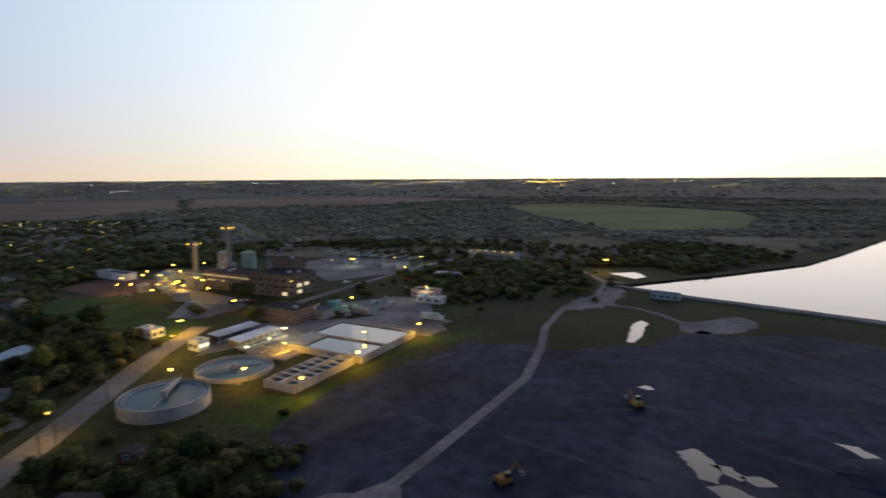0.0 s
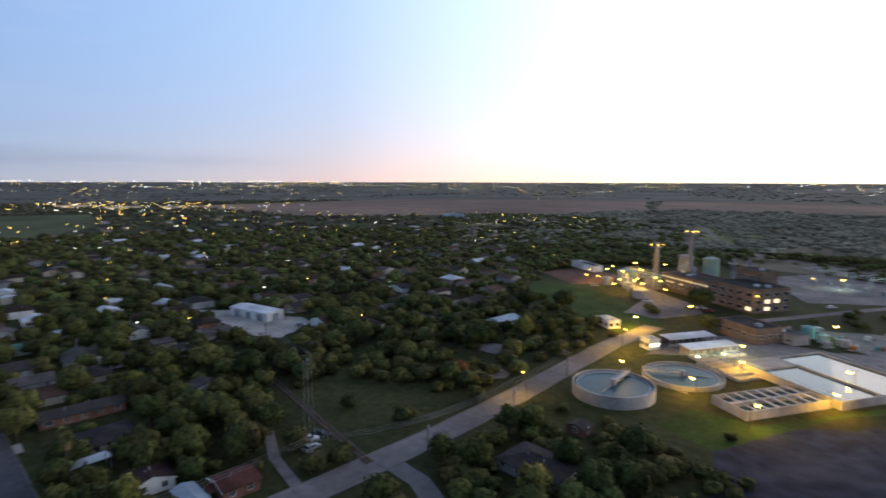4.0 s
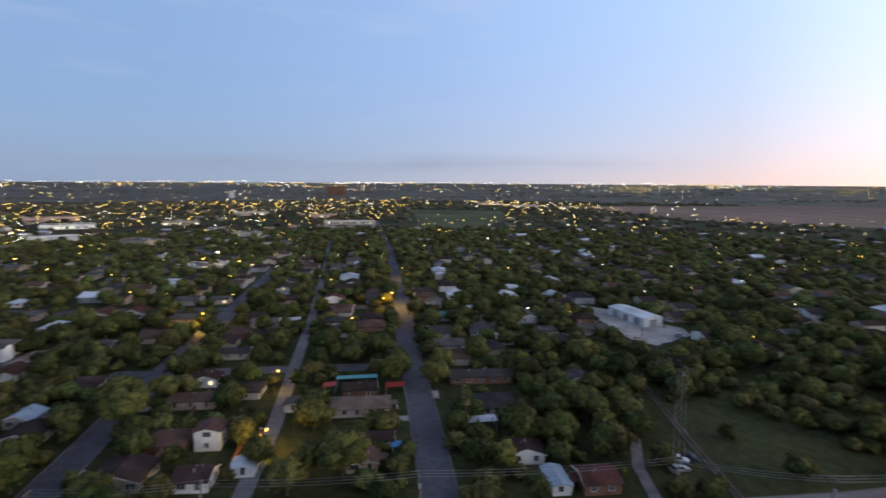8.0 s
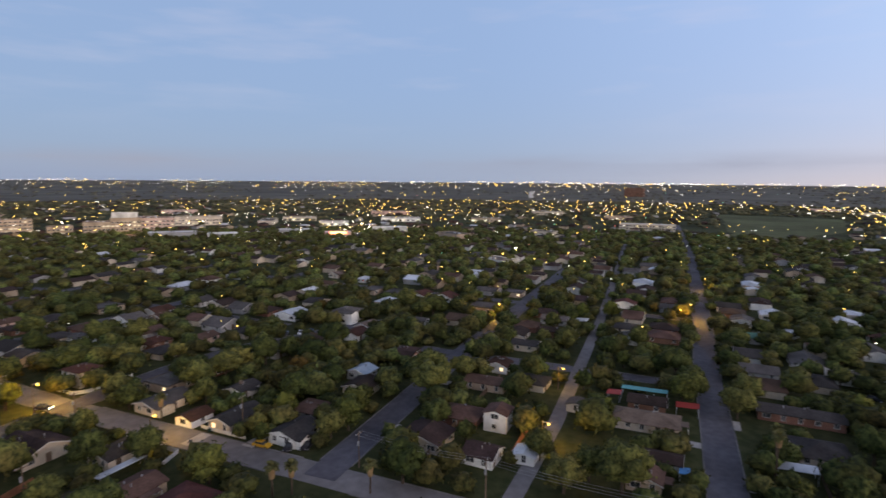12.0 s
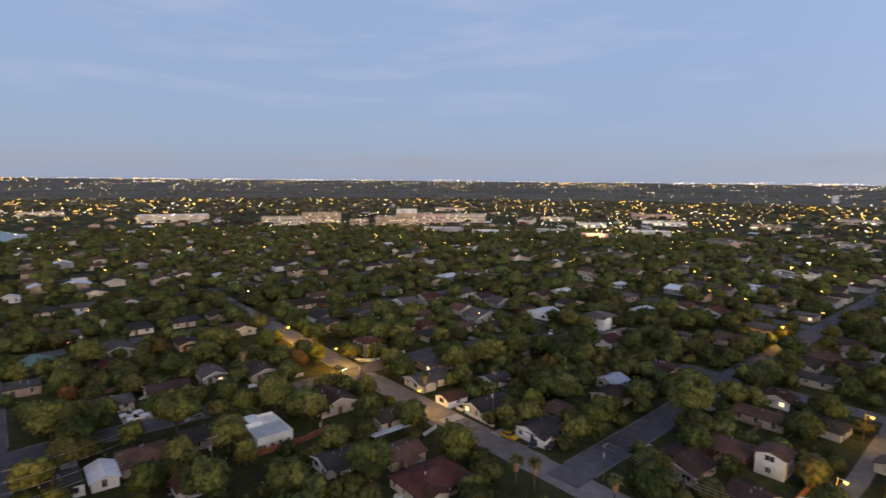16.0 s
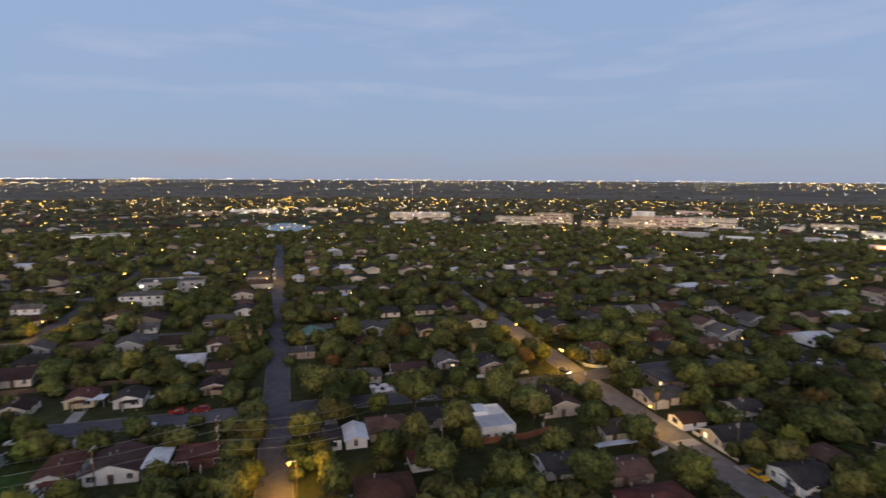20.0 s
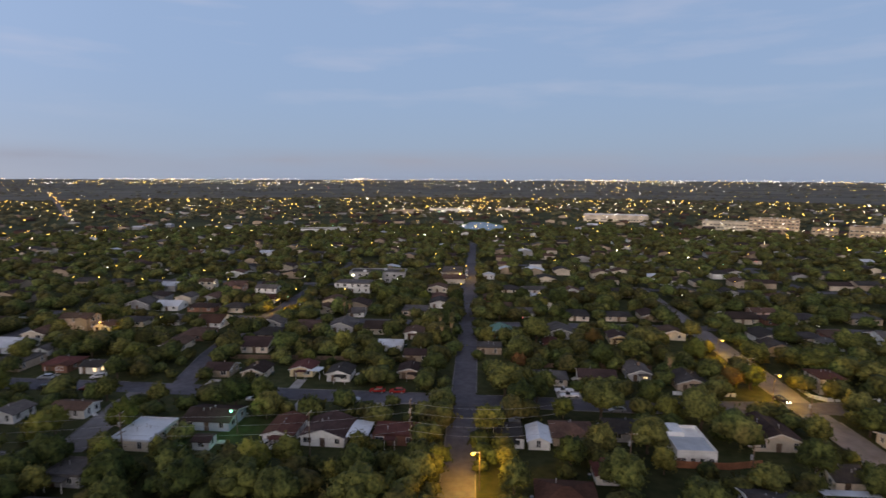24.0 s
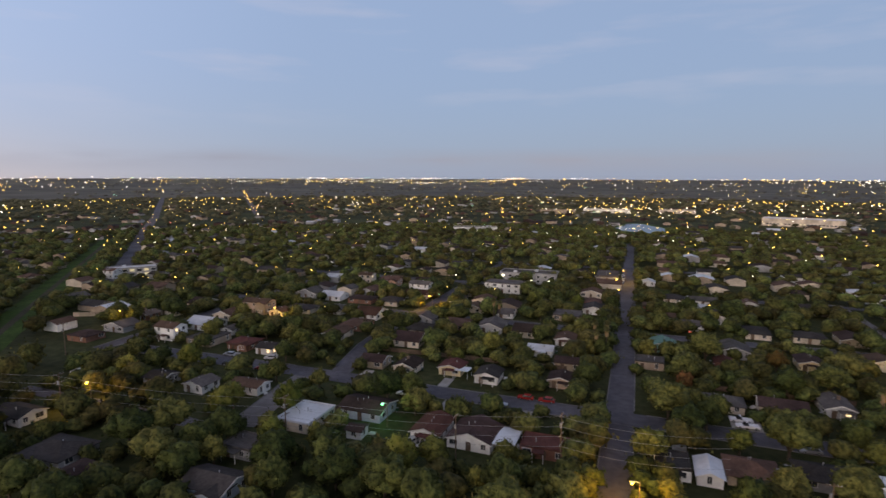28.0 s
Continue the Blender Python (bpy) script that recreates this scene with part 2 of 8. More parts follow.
LIT_DIM = glowing("dimly_lit_window", (1.0, 0.82, 0.25), 0.4)
LIT_WHITE = glowing("lit_window_pale", (0.95, 0.95, 0.62), 2.6)
SODIUM = glowing("sodium_lamp", (1.0, 0.56, 0.03), 7.0)
SODIUM_FAR = glowing("far_sodium_lamp", (1.0, 0.55, 0.07), 12.0)
WHITE_FAR = glowing("far_white_lamp", (1.0, 0.94, 0.76), 10.0)
SODIUM_HOT = glowing("strong_sodium_lamp", (1.0, 0.60, 0.06), 30.0)
GREEN_FAR = glowing("far_green_lamp", (0.25, 1.0, 0.55), 2.0)
RED_FAR = glowing("far_red_lamp", (1.0, 0.12, 0.05), 2.2)
GREEN_LAMP = glowing("green_lamp", (0.1, 1.0, 0.35), 8.0)
TYRE = surface("tyre_rubber", (0.02, 0.02, 0.02), (0.03, 0.03, 0.03), 4.0, 0.9)
BARK = surface("tree_bark", (0.10, 0.075, 0.055), (0.065, 0.05, 0.038), 3.0, 0.95, bump=0.02)
LEAF = surface("dark_oak_leaves", (0.019, 0.029, 0.009), (0.084, 0.096, 0.026), 1.3, 0.8, spread=0.5, island=True, coarse=0.2)
LEAF_PALE = surface("olive_mesquite_leaves", (0.042, 0.050, 0.014), (0.140, 0.142, 0.032), 1.2, 0.8, spread=0.4, island=True, coarse=0.2)
LEAF_FRESH = surface("yellow_green_leaves", (0.060, 0.076, 0.015), (0.115, 0.122, 0.026), 0.8, 0.8, spread=0.3, island=True, coarse=0.2)
LEAF_RUST = surface("rusty_autumn_leaves", (0.13, 0.075, 0.02), (0.085, 0.06, 0.018), 0.8, 0.8, spread=0.3, island=True)
WOODS = surface("woodland_leaves", (0.026, 0.033, 0.011), (0.130, 0.134, 0.038), 0.9, 0.85, bump=0.25, hue=0.05, island=True, coarse=0.1, amount=0.5)
WOODS_NEAR = surface("garden_leaves", (0.020, 0.028, 0.010), (0.106, 0.112, 0.031), 1.0, 0.85, bump=0.25, hue=0.05, island=True, coarse=0.1, amount=0.5)
# paler, greyer leaf copy: aerial haze over the distance put into its colour
HAZED_WOODS = surface("haze_paled_woodland", (0.066, 0.066, 0.036), (0.128, 0.120, 0.066), 0.09, 0.9, island=True, coarse=0.2, amount=0.4)
# far ring of ground: distance haze painted in as a paler base colour
HAZED_GROUND = surface("haze_paled_far_ground", (0.095, 0.092, 0.076), (0.145, 0.138, 0.115), 0.006, 0.95, detail=10.0, coarse=0.3, amount=0.14)
# horizon crowns greyed further, their haze painted into the leaf colour
HAZED_HORIZON_WOODS = surface("haze_paled_horizon_trees", (0.095, 0.094, 0.066), (0.155, 0.148, 0.11), 0.05, 0.9, island=True, coarse=0.2, amount=0.4)
# both northern leaf colours lightened to paint in haze and offset the backlight
HAZED_SCRUB = surface("haze_paled_scrub_leaves", (0.19, 0.178, 0.125), (0.27, 0.248, 0.18), 0.12, 0.9, island=True, coarse=0.2, amount=0.45)
HAZED_BRUSH_TREES = surface("haze_paled_brush_leaves", (0.17, 0.16, 0.112), (0.26, 0.238, 0.172), 0.1, 0.9, island=True, coarse=0.2, amount=0.4)
FROND = surface("palm_fronds", (0.085, 0.09, 0.03), (0.12, 0.11, 0.045), 1.0, 0.8, island=True)
THATCH = surface("dead_palm_skirt", (0.28, 0.19, 0.10), (0.2, 0.14, 0.08), 2.0, 0.95)

WALL = {
    "white": ("white", surface("white_siding", (0.74, 0.74, 0.72), (0.66, 0.66, 0.64), 0.9, 0.75, spread=0.12)),
    "cream": ("cream", surface("cream_siding", (0.60, 0.53, 0.43), (0.52, 0.46, 0.37), 0.9, 0.8, spread=0.12)),
    "tan": ("tan", surface("tan_stucco", (0.42, 0.34, 0.25), (0.35, 0.28, 0.21), 0.9, 0.85, spread=0.15)),
    "yellow": ("pale yellow", surface("pale_yellow_siding", (0.68, 0.58, 0.36), (0.6, 0.5, 0.31), 0.9, 0.8)),
    "pink": ("pinkish", surface("pinkish_stucco", (0.58, 0.42, 0.36), (0.5, 0.36, 0.31), 0.9, 0.8)),
    "salmon": ("salmon", surface("salmon_stucco", (0.55, 0.33, 0.24), (0.48, 0.29, 0.21), 0.9, 0.8)),
    "brick": ("red brick", surface("red_brick_wall", (0.25, 0.13, 0.09), (0.19, 0.10, 0.07), 1.5, 0.9, spread=0.15)),
    "gray": ("grey", surface("grey_siding", (0.36, 0.36, 0.36), (0.29, 0.29, 0.30), 0.9, 0.8, spread=0.15)),
    "blue": ("pale blue", surface("pale_blue_siding", (0.40, 0.48, 0.55), (0.34, 0.41, 0.48), 0.9, 0.8)),
    "teal": ("green", surface("green_siding", (0.20, 0.34, 0.27), (0.16, 0.28, 0.22), 0.9, 0.8)),
}
ROOF = {
    "dbrown": ("dark brown shingle", surface("dark_brown_shingles", (0.055, 0.037, 0.033), (0.037, 0.027, 0.023), 1.6, 0.95, bump=0.02, spread=0.25)),
    "brown": ("brown shingle", surface("brown_shingles", (0.117, 0.074, 0.055), (0.086, 0.055, 0.041), 1.6, 0.95, bump=0.02, spread=0.2)),
    "redbrown": ("reddish brown shingle", surface("reddish_shingles", (0.101, 0.047, 0.035), (0.070, 0.035, 0.027), 1.6, 0.95, bump=0.02, spread=0.2)),
    "gray": ("grey shingle", surface("grey_shingles", (0.113, 0.103, 0.098), (0.084, 0.078, 0.075), 1.6, 0.95, bump=0.02, spread=0.2)),
    "dgray": ("dark grey shingle", surface("dark_grey_shingles", (0.056, 0.051, 0.049), (0.039, 0.036, 0.035), 1.6, 0.95, bump=0.02, spread=0.2)),
    "tanroof": ("tan shingle", surface("tan_shingles", (0.195, 0.148, 0.117), (0.156, 0.117, 0.094), 1.6, 0.95, bump=0.02, spread=0.15)),
    "metal": ("pale metal", surface("pale_metal_roof", (0.62, 0.64, 0.67), (0.55, 0.57, 0.6), 0.7, 0.4, 0.2)),
    "ltblue": ("pale blue metal", surface("pale_blue_metal_roof", (0.36, 0.44, 0.52), (0.31, 0.38, 0.46), 0.7, 0.4, 0.2)),
    "teal": ("green metal", surface("green_metal_roof", (0.10, 0.22, 0.17), (0.08, 0.18, 0.14), 0.7, 0.5, 0.1)),
}
RED_METAL = surface("red_metal_awning", (0.35, 0.05, 0.04), (0.28, 0.04, 0.035), 0.7, 0.5)
TEAL_METAL = surface("turquoise_metal_awning", (0.15, 0.45, 0.45), (0.12, 0.38, 0.38), 0.7, 0.5)
BLUE_TARP = surface("blue_plastic_tarp", (0.04, 0.16, 0.42), (0.03, 0.12, 0.34), 1.0, 0.5)
BRICK_DARK = surface("brown_plant_brick", (0.21, 0.155, 0.12), (0.16, 0.12, 0.095), 0.8, 0.9)


# ---- building kit ----
class Geo:
    """Gathers vertices and faces of one mesh."""

    def __init__(self):
        self.v, self.f, self.m = [], [], []

    def add(self, verts, faces, mi=0):
        n = len(self.v)
        self.v += [tuple(p) for p in verts]
        self.f += [tuple(n + i for i in q) for q in faces]
        self.m += [mi] * len(faces)
        return self

    def box(self, x0, y0, z0, x1, y1, z1, mi=0):
        p = [(x, y, z) for z in (z0, z1) for y in (y0, y1) for x in (x0, x1)]
        return self.add(p, [(0, 2, 3, 1), (4, 5, 7, 6), (0, 1, 5, 4), (2, 6, 7, 3), (0, 4, 6, 2), (1, 3, 7, 5)], mi)

    def prism(self, outline, z0, z1, mi=0):
        """An upright prism over an outline that runs counter-clockwise."""
        n = len(outline)
        v = [(x, y, z0) for x, y in outline] + [(x, y, z1) for x, y in outline]
        f = [tuple(range(n - 1, -1, -1)), tuple(range(n, 2 * n))]
        f += [(i, (i + 1) % n, n + (i + 1) % n, n + i) for i in range(n)]
        return self.add(v, f, mi)

    def cyl(self, x, y, z0, z1, r0, r1=None, n=10, mi=0):
        r1 = r0 if r1 is None else r1
        ring = [(math.cos(2 * math.pi * i / n), math.sin(2 * math.pi * i / n)) for i in range(n)]
        v = [(x + r0 * c, y + r0 * s, z0) for c, s in ring] + [(x + r1 * c, y + r1 * s, z1) for c, s in ring]
        f = [tuple(range(n - 1, -1, -1)), tuple(range(n, 2 * n))]
        f += [(i, (i + 1) % n, n + (i + 1) % n, n + i) for i in range(n)]
        return self.add(v, f, mi)

    def rod(self, a, b, r, n=6, mi=0):
        a, b = Vector(a), Vector(b)
        q = (b - a).to_track_quat("Z", "Y")
        ring = [q @ Vector((r * math.cos(2 * math.pi * i / n), r * math.sin(2 * math.pi * i / n), 0)) for i in range(n)]
        v = [a + p for p in ring] + [b + p for p in ring]
        f = [tuple(range(n - 1, -1, -1)), tuple(range(n, 2 * n))]
        f += [(i, (i + 1) % n, n + (i + 1) % n, n + i) for i in range(n)]
        return self.add(v, f, mi)

    def ring(self, x, y, z0, z1, r0, r1, n=48, mi=0):
        """A round wall between two radii."""
        c = [(math.cos(2 * math.pi * i / n), math.sin(2 * math.pi * i / n)) for i in range(n)]
        v = []
        for r, z in ((r1, z0), (r1, z1), (r0, z1), (r0, z0)):
            v += [(x + r * a, y + r * b, z) for a, b in c]
        f = []
        for k in range(4):
            a, b = k * n, ((k + 1) % 4) * n
            f += [(a + i, a + (i + 1) % n, b + (i + 1) % n, b + i) for i in range(n)]
        return self.add(v, f, mi)

    def mesh(self, name, *mats):
        me = bpy.data.meshes.new(name)
        me.from_pydata(self.v, [], self.f)
        for m in mats:
            me.materials.append(m)
        if len(mats) > 1:
            me.polygons.foreach_set("material_index", self.m)
        me.update()
        return me


def part(name, geo, mat, parent, label="", at=None):
    """One mesh object under a thing or a part; geo is a Geo or a mesh to share."""
    me = geo.mesh(name, *(mat if isinstance(mat, (list, tuple)) else (mat,))) if isinstance(geo, Geo) else geo
    ob = new(name, me)
    ob.parent = parent
    if at is not None:
        ob.matrix_local = at
    return tagged(ob, label)


def thing(name, x, y, z=0.0, turn=0.0, label="", category="", group="", kind=""):
    ob = new(name)
    ob.matrix_basis = pose(x, y, z, 0, 0, turn)
    ob.empty_display_size = 0.5
    return tagged(ob, label, category, group, kind)


def sheet(name, pts, z, mat, label, category, jitter=0.0, step=0.0, kind="structure", depth=0.0):
    """A flat patch of ground over an outline, its edge made uneven."""
    rnd = random.Random(name + label)
    line = []
    for (x0, y0), (x1, y1) in zip(pts, pts[1:] + pts[:1]):
        n = max(1, int(math.hypot(x1 - x0, y1 - y0) / step)) if step else 1
        for k in range(n):
            s = k / n
            line.append((x0 + (x1 - x0) * s + rnd.uniform(-jitter, jitter), y0 + (y1 - y0) * s + rnd.uniform(-jitter, jitter)))
    area = sum(a[0] * b[1] - b[0] * a[1] for a, b in zip(line, line[1:] + line[:1]))
    if area < 0:
        line.reverse()
    g = Geo().prism(line, z - max(depth, 0.004), z)
    return tagged(new(name, g.mesh(name, mat)), label, category, kind=kind)


def strip(line, width, z0, z1, side=0.0, geo=None):
    """A band that follows a line, offset to a side, with mitred corners."""
    g = geo or Geo()
    n = len(line)
    left, right = [], []
    for i, (x, y) in enumerate(line):
        ax, ay = line[max(i - 1, 0)]
        bx, by = line[min(i + 1, n - 1)]
        d = math.hypot(bx - ax, by - ay)
        nx, ny = -(by - ay) / d, (bx - ax) / d
        left.append((x + nx * (side + width / 2), y + ny * (side + width / 2)))
        right.append((x + nx * (side - width / 2), y + ny * (side - width / 2)))
    for i in range(n - 1):
        g.prism([right[i], right[i + 1], left[i + 1], left[i]], z0, z1)
    return g


def inside(x, y, pts):
    hit = False
    for (x0, y0), (x1, y1) in zip(pts, pts[1:] + pts[:1]):
        if (y0 > y) != (y1 > y) and x < (x1 - x0) * (y - y0) / (y1 - y0) + x0:
            hit = not hit
    return hit


def line_gap(x, y, line):
    best = 1e9
    for (x0, y0), (x1, y1) in zip(line, line[1:]):
        dx, dy = x1 - x0, y1 - y0
        s = max(0.0, min(1.0, ((x - x0) * dx + (y - y0) * dy) / (dx * dx + dy * dy)))
        best = min(best, math.hypot(x - x0 - s * dx, y - y0 - s * dy))
    return best


def rise(r):
    """The land climbs very gently far out."""
    return 44.0 * max(0.0, (r - 2000.0) / 2930.0) ** 1.35


def lumpy(rnd, x, y, z, r, h, subdiv, g, rough):
    """A rough rounded core, uneven at three scales; returns the surface points and directions found on it."""
    ico = bmesh.new()
    bmesh.ops.create_icosphere(ico, subdivisions=subdiv, radius=1.0)
    seed = rnd.uniform(0, 90)
    out = []
    for v in ico.verts:
        n = v.co.normalized()
        k = 1.0 + rough * noise.noise(n * 1.5 + Vector((seed, 0, 0))) + rough * 0.6 * noise.noise(n * 3.4 + Vector((0, seed, 0)))
        if subdiv > 1:
            k += rough * 0.4 * noise.noise(n * 7.5 + Vector((0, 0, seed)))
        squash = 0.6 if n.z < 0 else 1.0
        out.append((Vector((x + n.x * r * k, y + n.y * r * k, z + n.z * h * k * squash)), n))
    g.add([p for p, _ in out], [tuple(v.index for v in f.verts) for f in ico.faces])
    ico.free()
    return out, seed


# ---- ground ----
def build_ground():
    g = Geo()
    radii = [0, 60, 120, 200, 320, 480, 700, 1000, 1500, 1800, 2200, 2600, 3000, 3400, 3800, 4200, 4600, 4930]
    n = 96
    g.v.append((0, 0, 0))
    for r in radii[1:]:
        g.v += [(r * math.cos(2 * math.pi * i / n), r * math.sin(2 * math.pi * i / n), rise(r)) for i in range(n)]
    g.f += [(0, 1 + i, 1 + (i + 1) % n) for i in range(n)]
    for k in range(len(radii) - 2):
        a, b = 1 + k * n, 1 + (k + 1) * n
        g.f += [(a + i, b + i, b + (i + 1) % n, a + (i + 1) % n) for i in range(n)]
    me = g.mesh("ground", SOIL, HAZED_GROUND)
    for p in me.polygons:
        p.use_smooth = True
        # beyond 1780 m the faces take the haze-painted colour
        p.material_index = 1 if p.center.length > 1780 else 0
    tagged(new("ground", me), "dark grassy earth, painted hazy pale towards the horizon", "ground", kind="structure")


build_ground()
RESERVOIR = [(99, 320), (132, 286), (164, 260.5), (191, 237), (330, 95), (520, 60), (900, 300), (640, 720), (431, 545), (327, 452), (257, 393), (187, 358), (142, 338)]
sheet("water", RESERVOIR, 0.06, WATER, "still reservoir reflecting the bright sunset sky", "water", 1.0, 8.0)
POND = [(70, 211), (73, 210), (79, 220), (88, 239), (87, 244), (81, 238), (75, 224)]
sheet("water", POND, 0.07, WATER, "small still pond beside the dirt works", "water", 0.5, 3.0)
sheet("water", [(108, 366), (118, 346), (128, 352), (127, 371)], 0.07, WATER, "small pond beside the reservoir bank", "water", 0.5, 4.0)
LAKE = [(30, -742), (18, -700), (-10, -680), (-24, -672), (-30, -735), (-28, -752), (-4, -812), (14, -815)]
sheet("water", LAKE, 0.07, LAKE_WATER, "small dull blue lake among trees in town", "water", 2.0, 10.0)
sheet("bank", [(96, 321), (129, 284), (161, 258), (188, 233.5), (330, 90), (334, 95), (192, 239), (165.5, 262), (133.5, 288), (101, 322)], 0.9, TRACK, "pale earth embankment along the reservoir", "embankment", 0.3, 6.0, depth=0.9)
sheet("bank", [(101, 321), (142, 339), (187, 359), (257, 394), (327, 453), (431, 546), (640, 722), (634, 730), (428, 553), (323, 460), (254, 401), (184, 365), (139, 344), (99, 326)], 1.0, SOIL, "dark far bank of the reservoir", "embankment", 0.4, 8.0, depth=1.0)
DIRTWORKS = [(-40, 118), (-46, 136), (-39, 157), (-18, 184), (8, 212), (32, 209), (40, 200), (64, 206), (80, 207), (95, 224), (114, 216), (141, 223), (162, 207), (210, 160), (120, 40), (20, 60), (-30, 84)]
sheet("dirt_works", DIRTWORKS, 0.03, DIRT, "dark turned soil of the dirt works", "soil", 2.0, 5.0)
for pts in ([(58.5, 164.5), (60.5, 166), (63, 165), (62.5, 162.5), (60, 162.5)], [(54, 124), (59, 126), (61, 117), (57, 110), (54, 112)], [(59, 118), (63, 117), (64, 112), (62, 111)], [(54, 109), (59, 110), (62, 105), (56, 104)], [(63, 113), (68, 113), (69, 109), (65, 109)], [(94, 128), (98, 126), (100, 118), (97, 117)]):
    sheet("puddle", pts, 0.05, WATER, "shallow puddle on the dark soil", "puddle", 0.4, 1.2)
for pts in ([(96, 228), (103, 242), (117, 243), (131, 250), (136, 238), (120, 222), (104, 220)], [(-34, 100), (-14, 112), (-8, 100), (-22, 84), (-36, 86)], [(56, 264), (64, 284), (84, 304), (99, 334), (108, 338), (110, 326), (96, 300), (86, 276), (72, 266)]):
    sheet("bare_patch", pts, 0.045, TRACK, "pale bare patch of dried mud", "soil", 2.5, 4.0)
sheet("field", [(119, 1230), (300, 1330), (520, 1000), (470, 840), (354, 660), (200, 640), (150, 900)], 0.15, FIELD, "broad mown field beyond the woods", "field", 8.0, 40.0)
sheet("field", [(-1423, 450), (-880, 515), (-600, 900), (-560, 1150), (-1000, 2050), (-1500, 1500)], 0.2, PLOUGH, "bare brown ploughed field near town", "field", 8.0, 60.0)
sheet("field", [(-560, 1180), (-200, 1300), (100, 1600), (-300, 1900), (-900, 2000)], 0.2, PLOUGH, "brown fallow field far beyond the plant", "field", 8.0, 60.0)
sheet("park", [(-1250, 40), (-1200, 240), (-900, 190), (-740, 90), (-760, 40)], 0.12, PARK_GRASS, "green open park strip in town", "park", 6.0, 30.0)
sheet("brushland", [(-700, 900), (-330, 470), (-120, 450), (20, 470), (150, 395), (330, 480), (620, 760), (500, 1150), (100, 1250), (-500, 1150)], 0.05, HAZED_BRUSH, "dusty brushland north of the plant", "brushland", 6.0, 25.0)
LAWN_PLANT = [(-215, 290), (-182, 300), (-118, 252), (-106, 236), (-112, 214), (-140, 222), (-200, 262)]
sheet("lawn", LAWN_PLANT, 0.03, GRASS, "open green lawn beside the plant drive", "lawn", 1.5, 6.0)
sheet("lawn", [(-62, 140), (-60, 158), (-44, 158), (-26, 190), (-8, 222), (10, 228), (14, 222), (-12, 206), (-30, 180), (-42, 148), (-46, 136)], 0.034, GRASS, "grass verge in front of the basins", "lawn", 0.5, 4.0)
sheet("lawn", [(-30, -632), (26, -632), (34, -700), (36, -745), (16, -822), (-8, -820), (-36, -750), (-36, -690)], 0.04, GRASS, "mown lawn around the town lake", "lawn", 2.0, 12.0)
sheet("lawn", [(-320, 830), (-240, 800), (-160, 560), (-190, 540), (-260, 640)], 0.1, FIELD, "green clearing behind the plant", "lawn", 4.0, 20.0)

# ---- streets ----
NORTH_SOUTH = {
    "A": ([(1, -60), (2, -142), (2.4, -190), (4.2, -305), (6.2, -430), (8.4, -560)], 7.2, ASPHALT),
    "main": ([(-94, -330), (-94, -240), (-93.5, -160), (-95, -90), (-97, 0), (-97.5, 62), (-98.5, 97), (-101, 128), (-106, 173), (-108.5, 196), (-109, 236)], 8.2, ROAD_PALE),
    "east": ([(93.4, -115.5), (96, -132), (98, -145), (98.5, -154)], 7.4, ROAD_PALE),
    "east_south": ([(88.5, -154), (90.5, -164), (95.2, -188), (98, -219), (95.5, -252), (94, -420)], 6.8, ASPHALT),
    "C": ([(-187, -92), (-190, 8)], 6.2, ASPHALT),
    "far_west": ([(-282, 8), (-283, -330)], 6.5, ASPHALT),
    "far_east": ([(186, -150), (190, -420)], 6.5, ASPHALT),
    "west_C": ([(-190, -160), (-190, -420)], 6.5, ASPHALT),
}
EAST_WEST = {
    "B": ([(-97, 12), (-155, 10), (-219, 7.5), (-275, 7), (-370, 4), (-560, -4), (-900, -26)], 7.8, ASPHALT),
    "lane": ([(-97, -29), (-145, -29.5), (-193, -32.5), (-261, -36.5), (-400, -47.5), (-818, -85)], 4.0, ROAD_PALE),
    "D": ([(-94, -69.5), (-135, -72), (-178, -75.5), (-250, -77), (-420, -84)], 8.0, ASPHALT),
    "cross": ([(176, -155), (101, -155.5), (50, -154), (2, -154), (-45, -153), (-94, -156), (-130, -157.5), (-156, -154), (-172, -146), (-200, -135), (-216, -125)], 8.0, ASPHALT),
    "south": ([(230, -242), (95, -240), (4, -239), (-94, -240), (-190, -240), (-400, -242)], 6.8, ASPHALT),
    "south_two": ([(300, -325), (4, -323), (-400, -326)], 6.8, ASPHALT),
    "south_three": ([(300, -408), (4, -408), (-400, -408)], 6.8, ASPHALT),
    "drive": ([(106, -112.5), (134, -113), (172, -113.5)], 4.6, ASPHALT),
}
STREETS = list(NORTH_SOUTH.values()) + list(EAST_WEST.values())


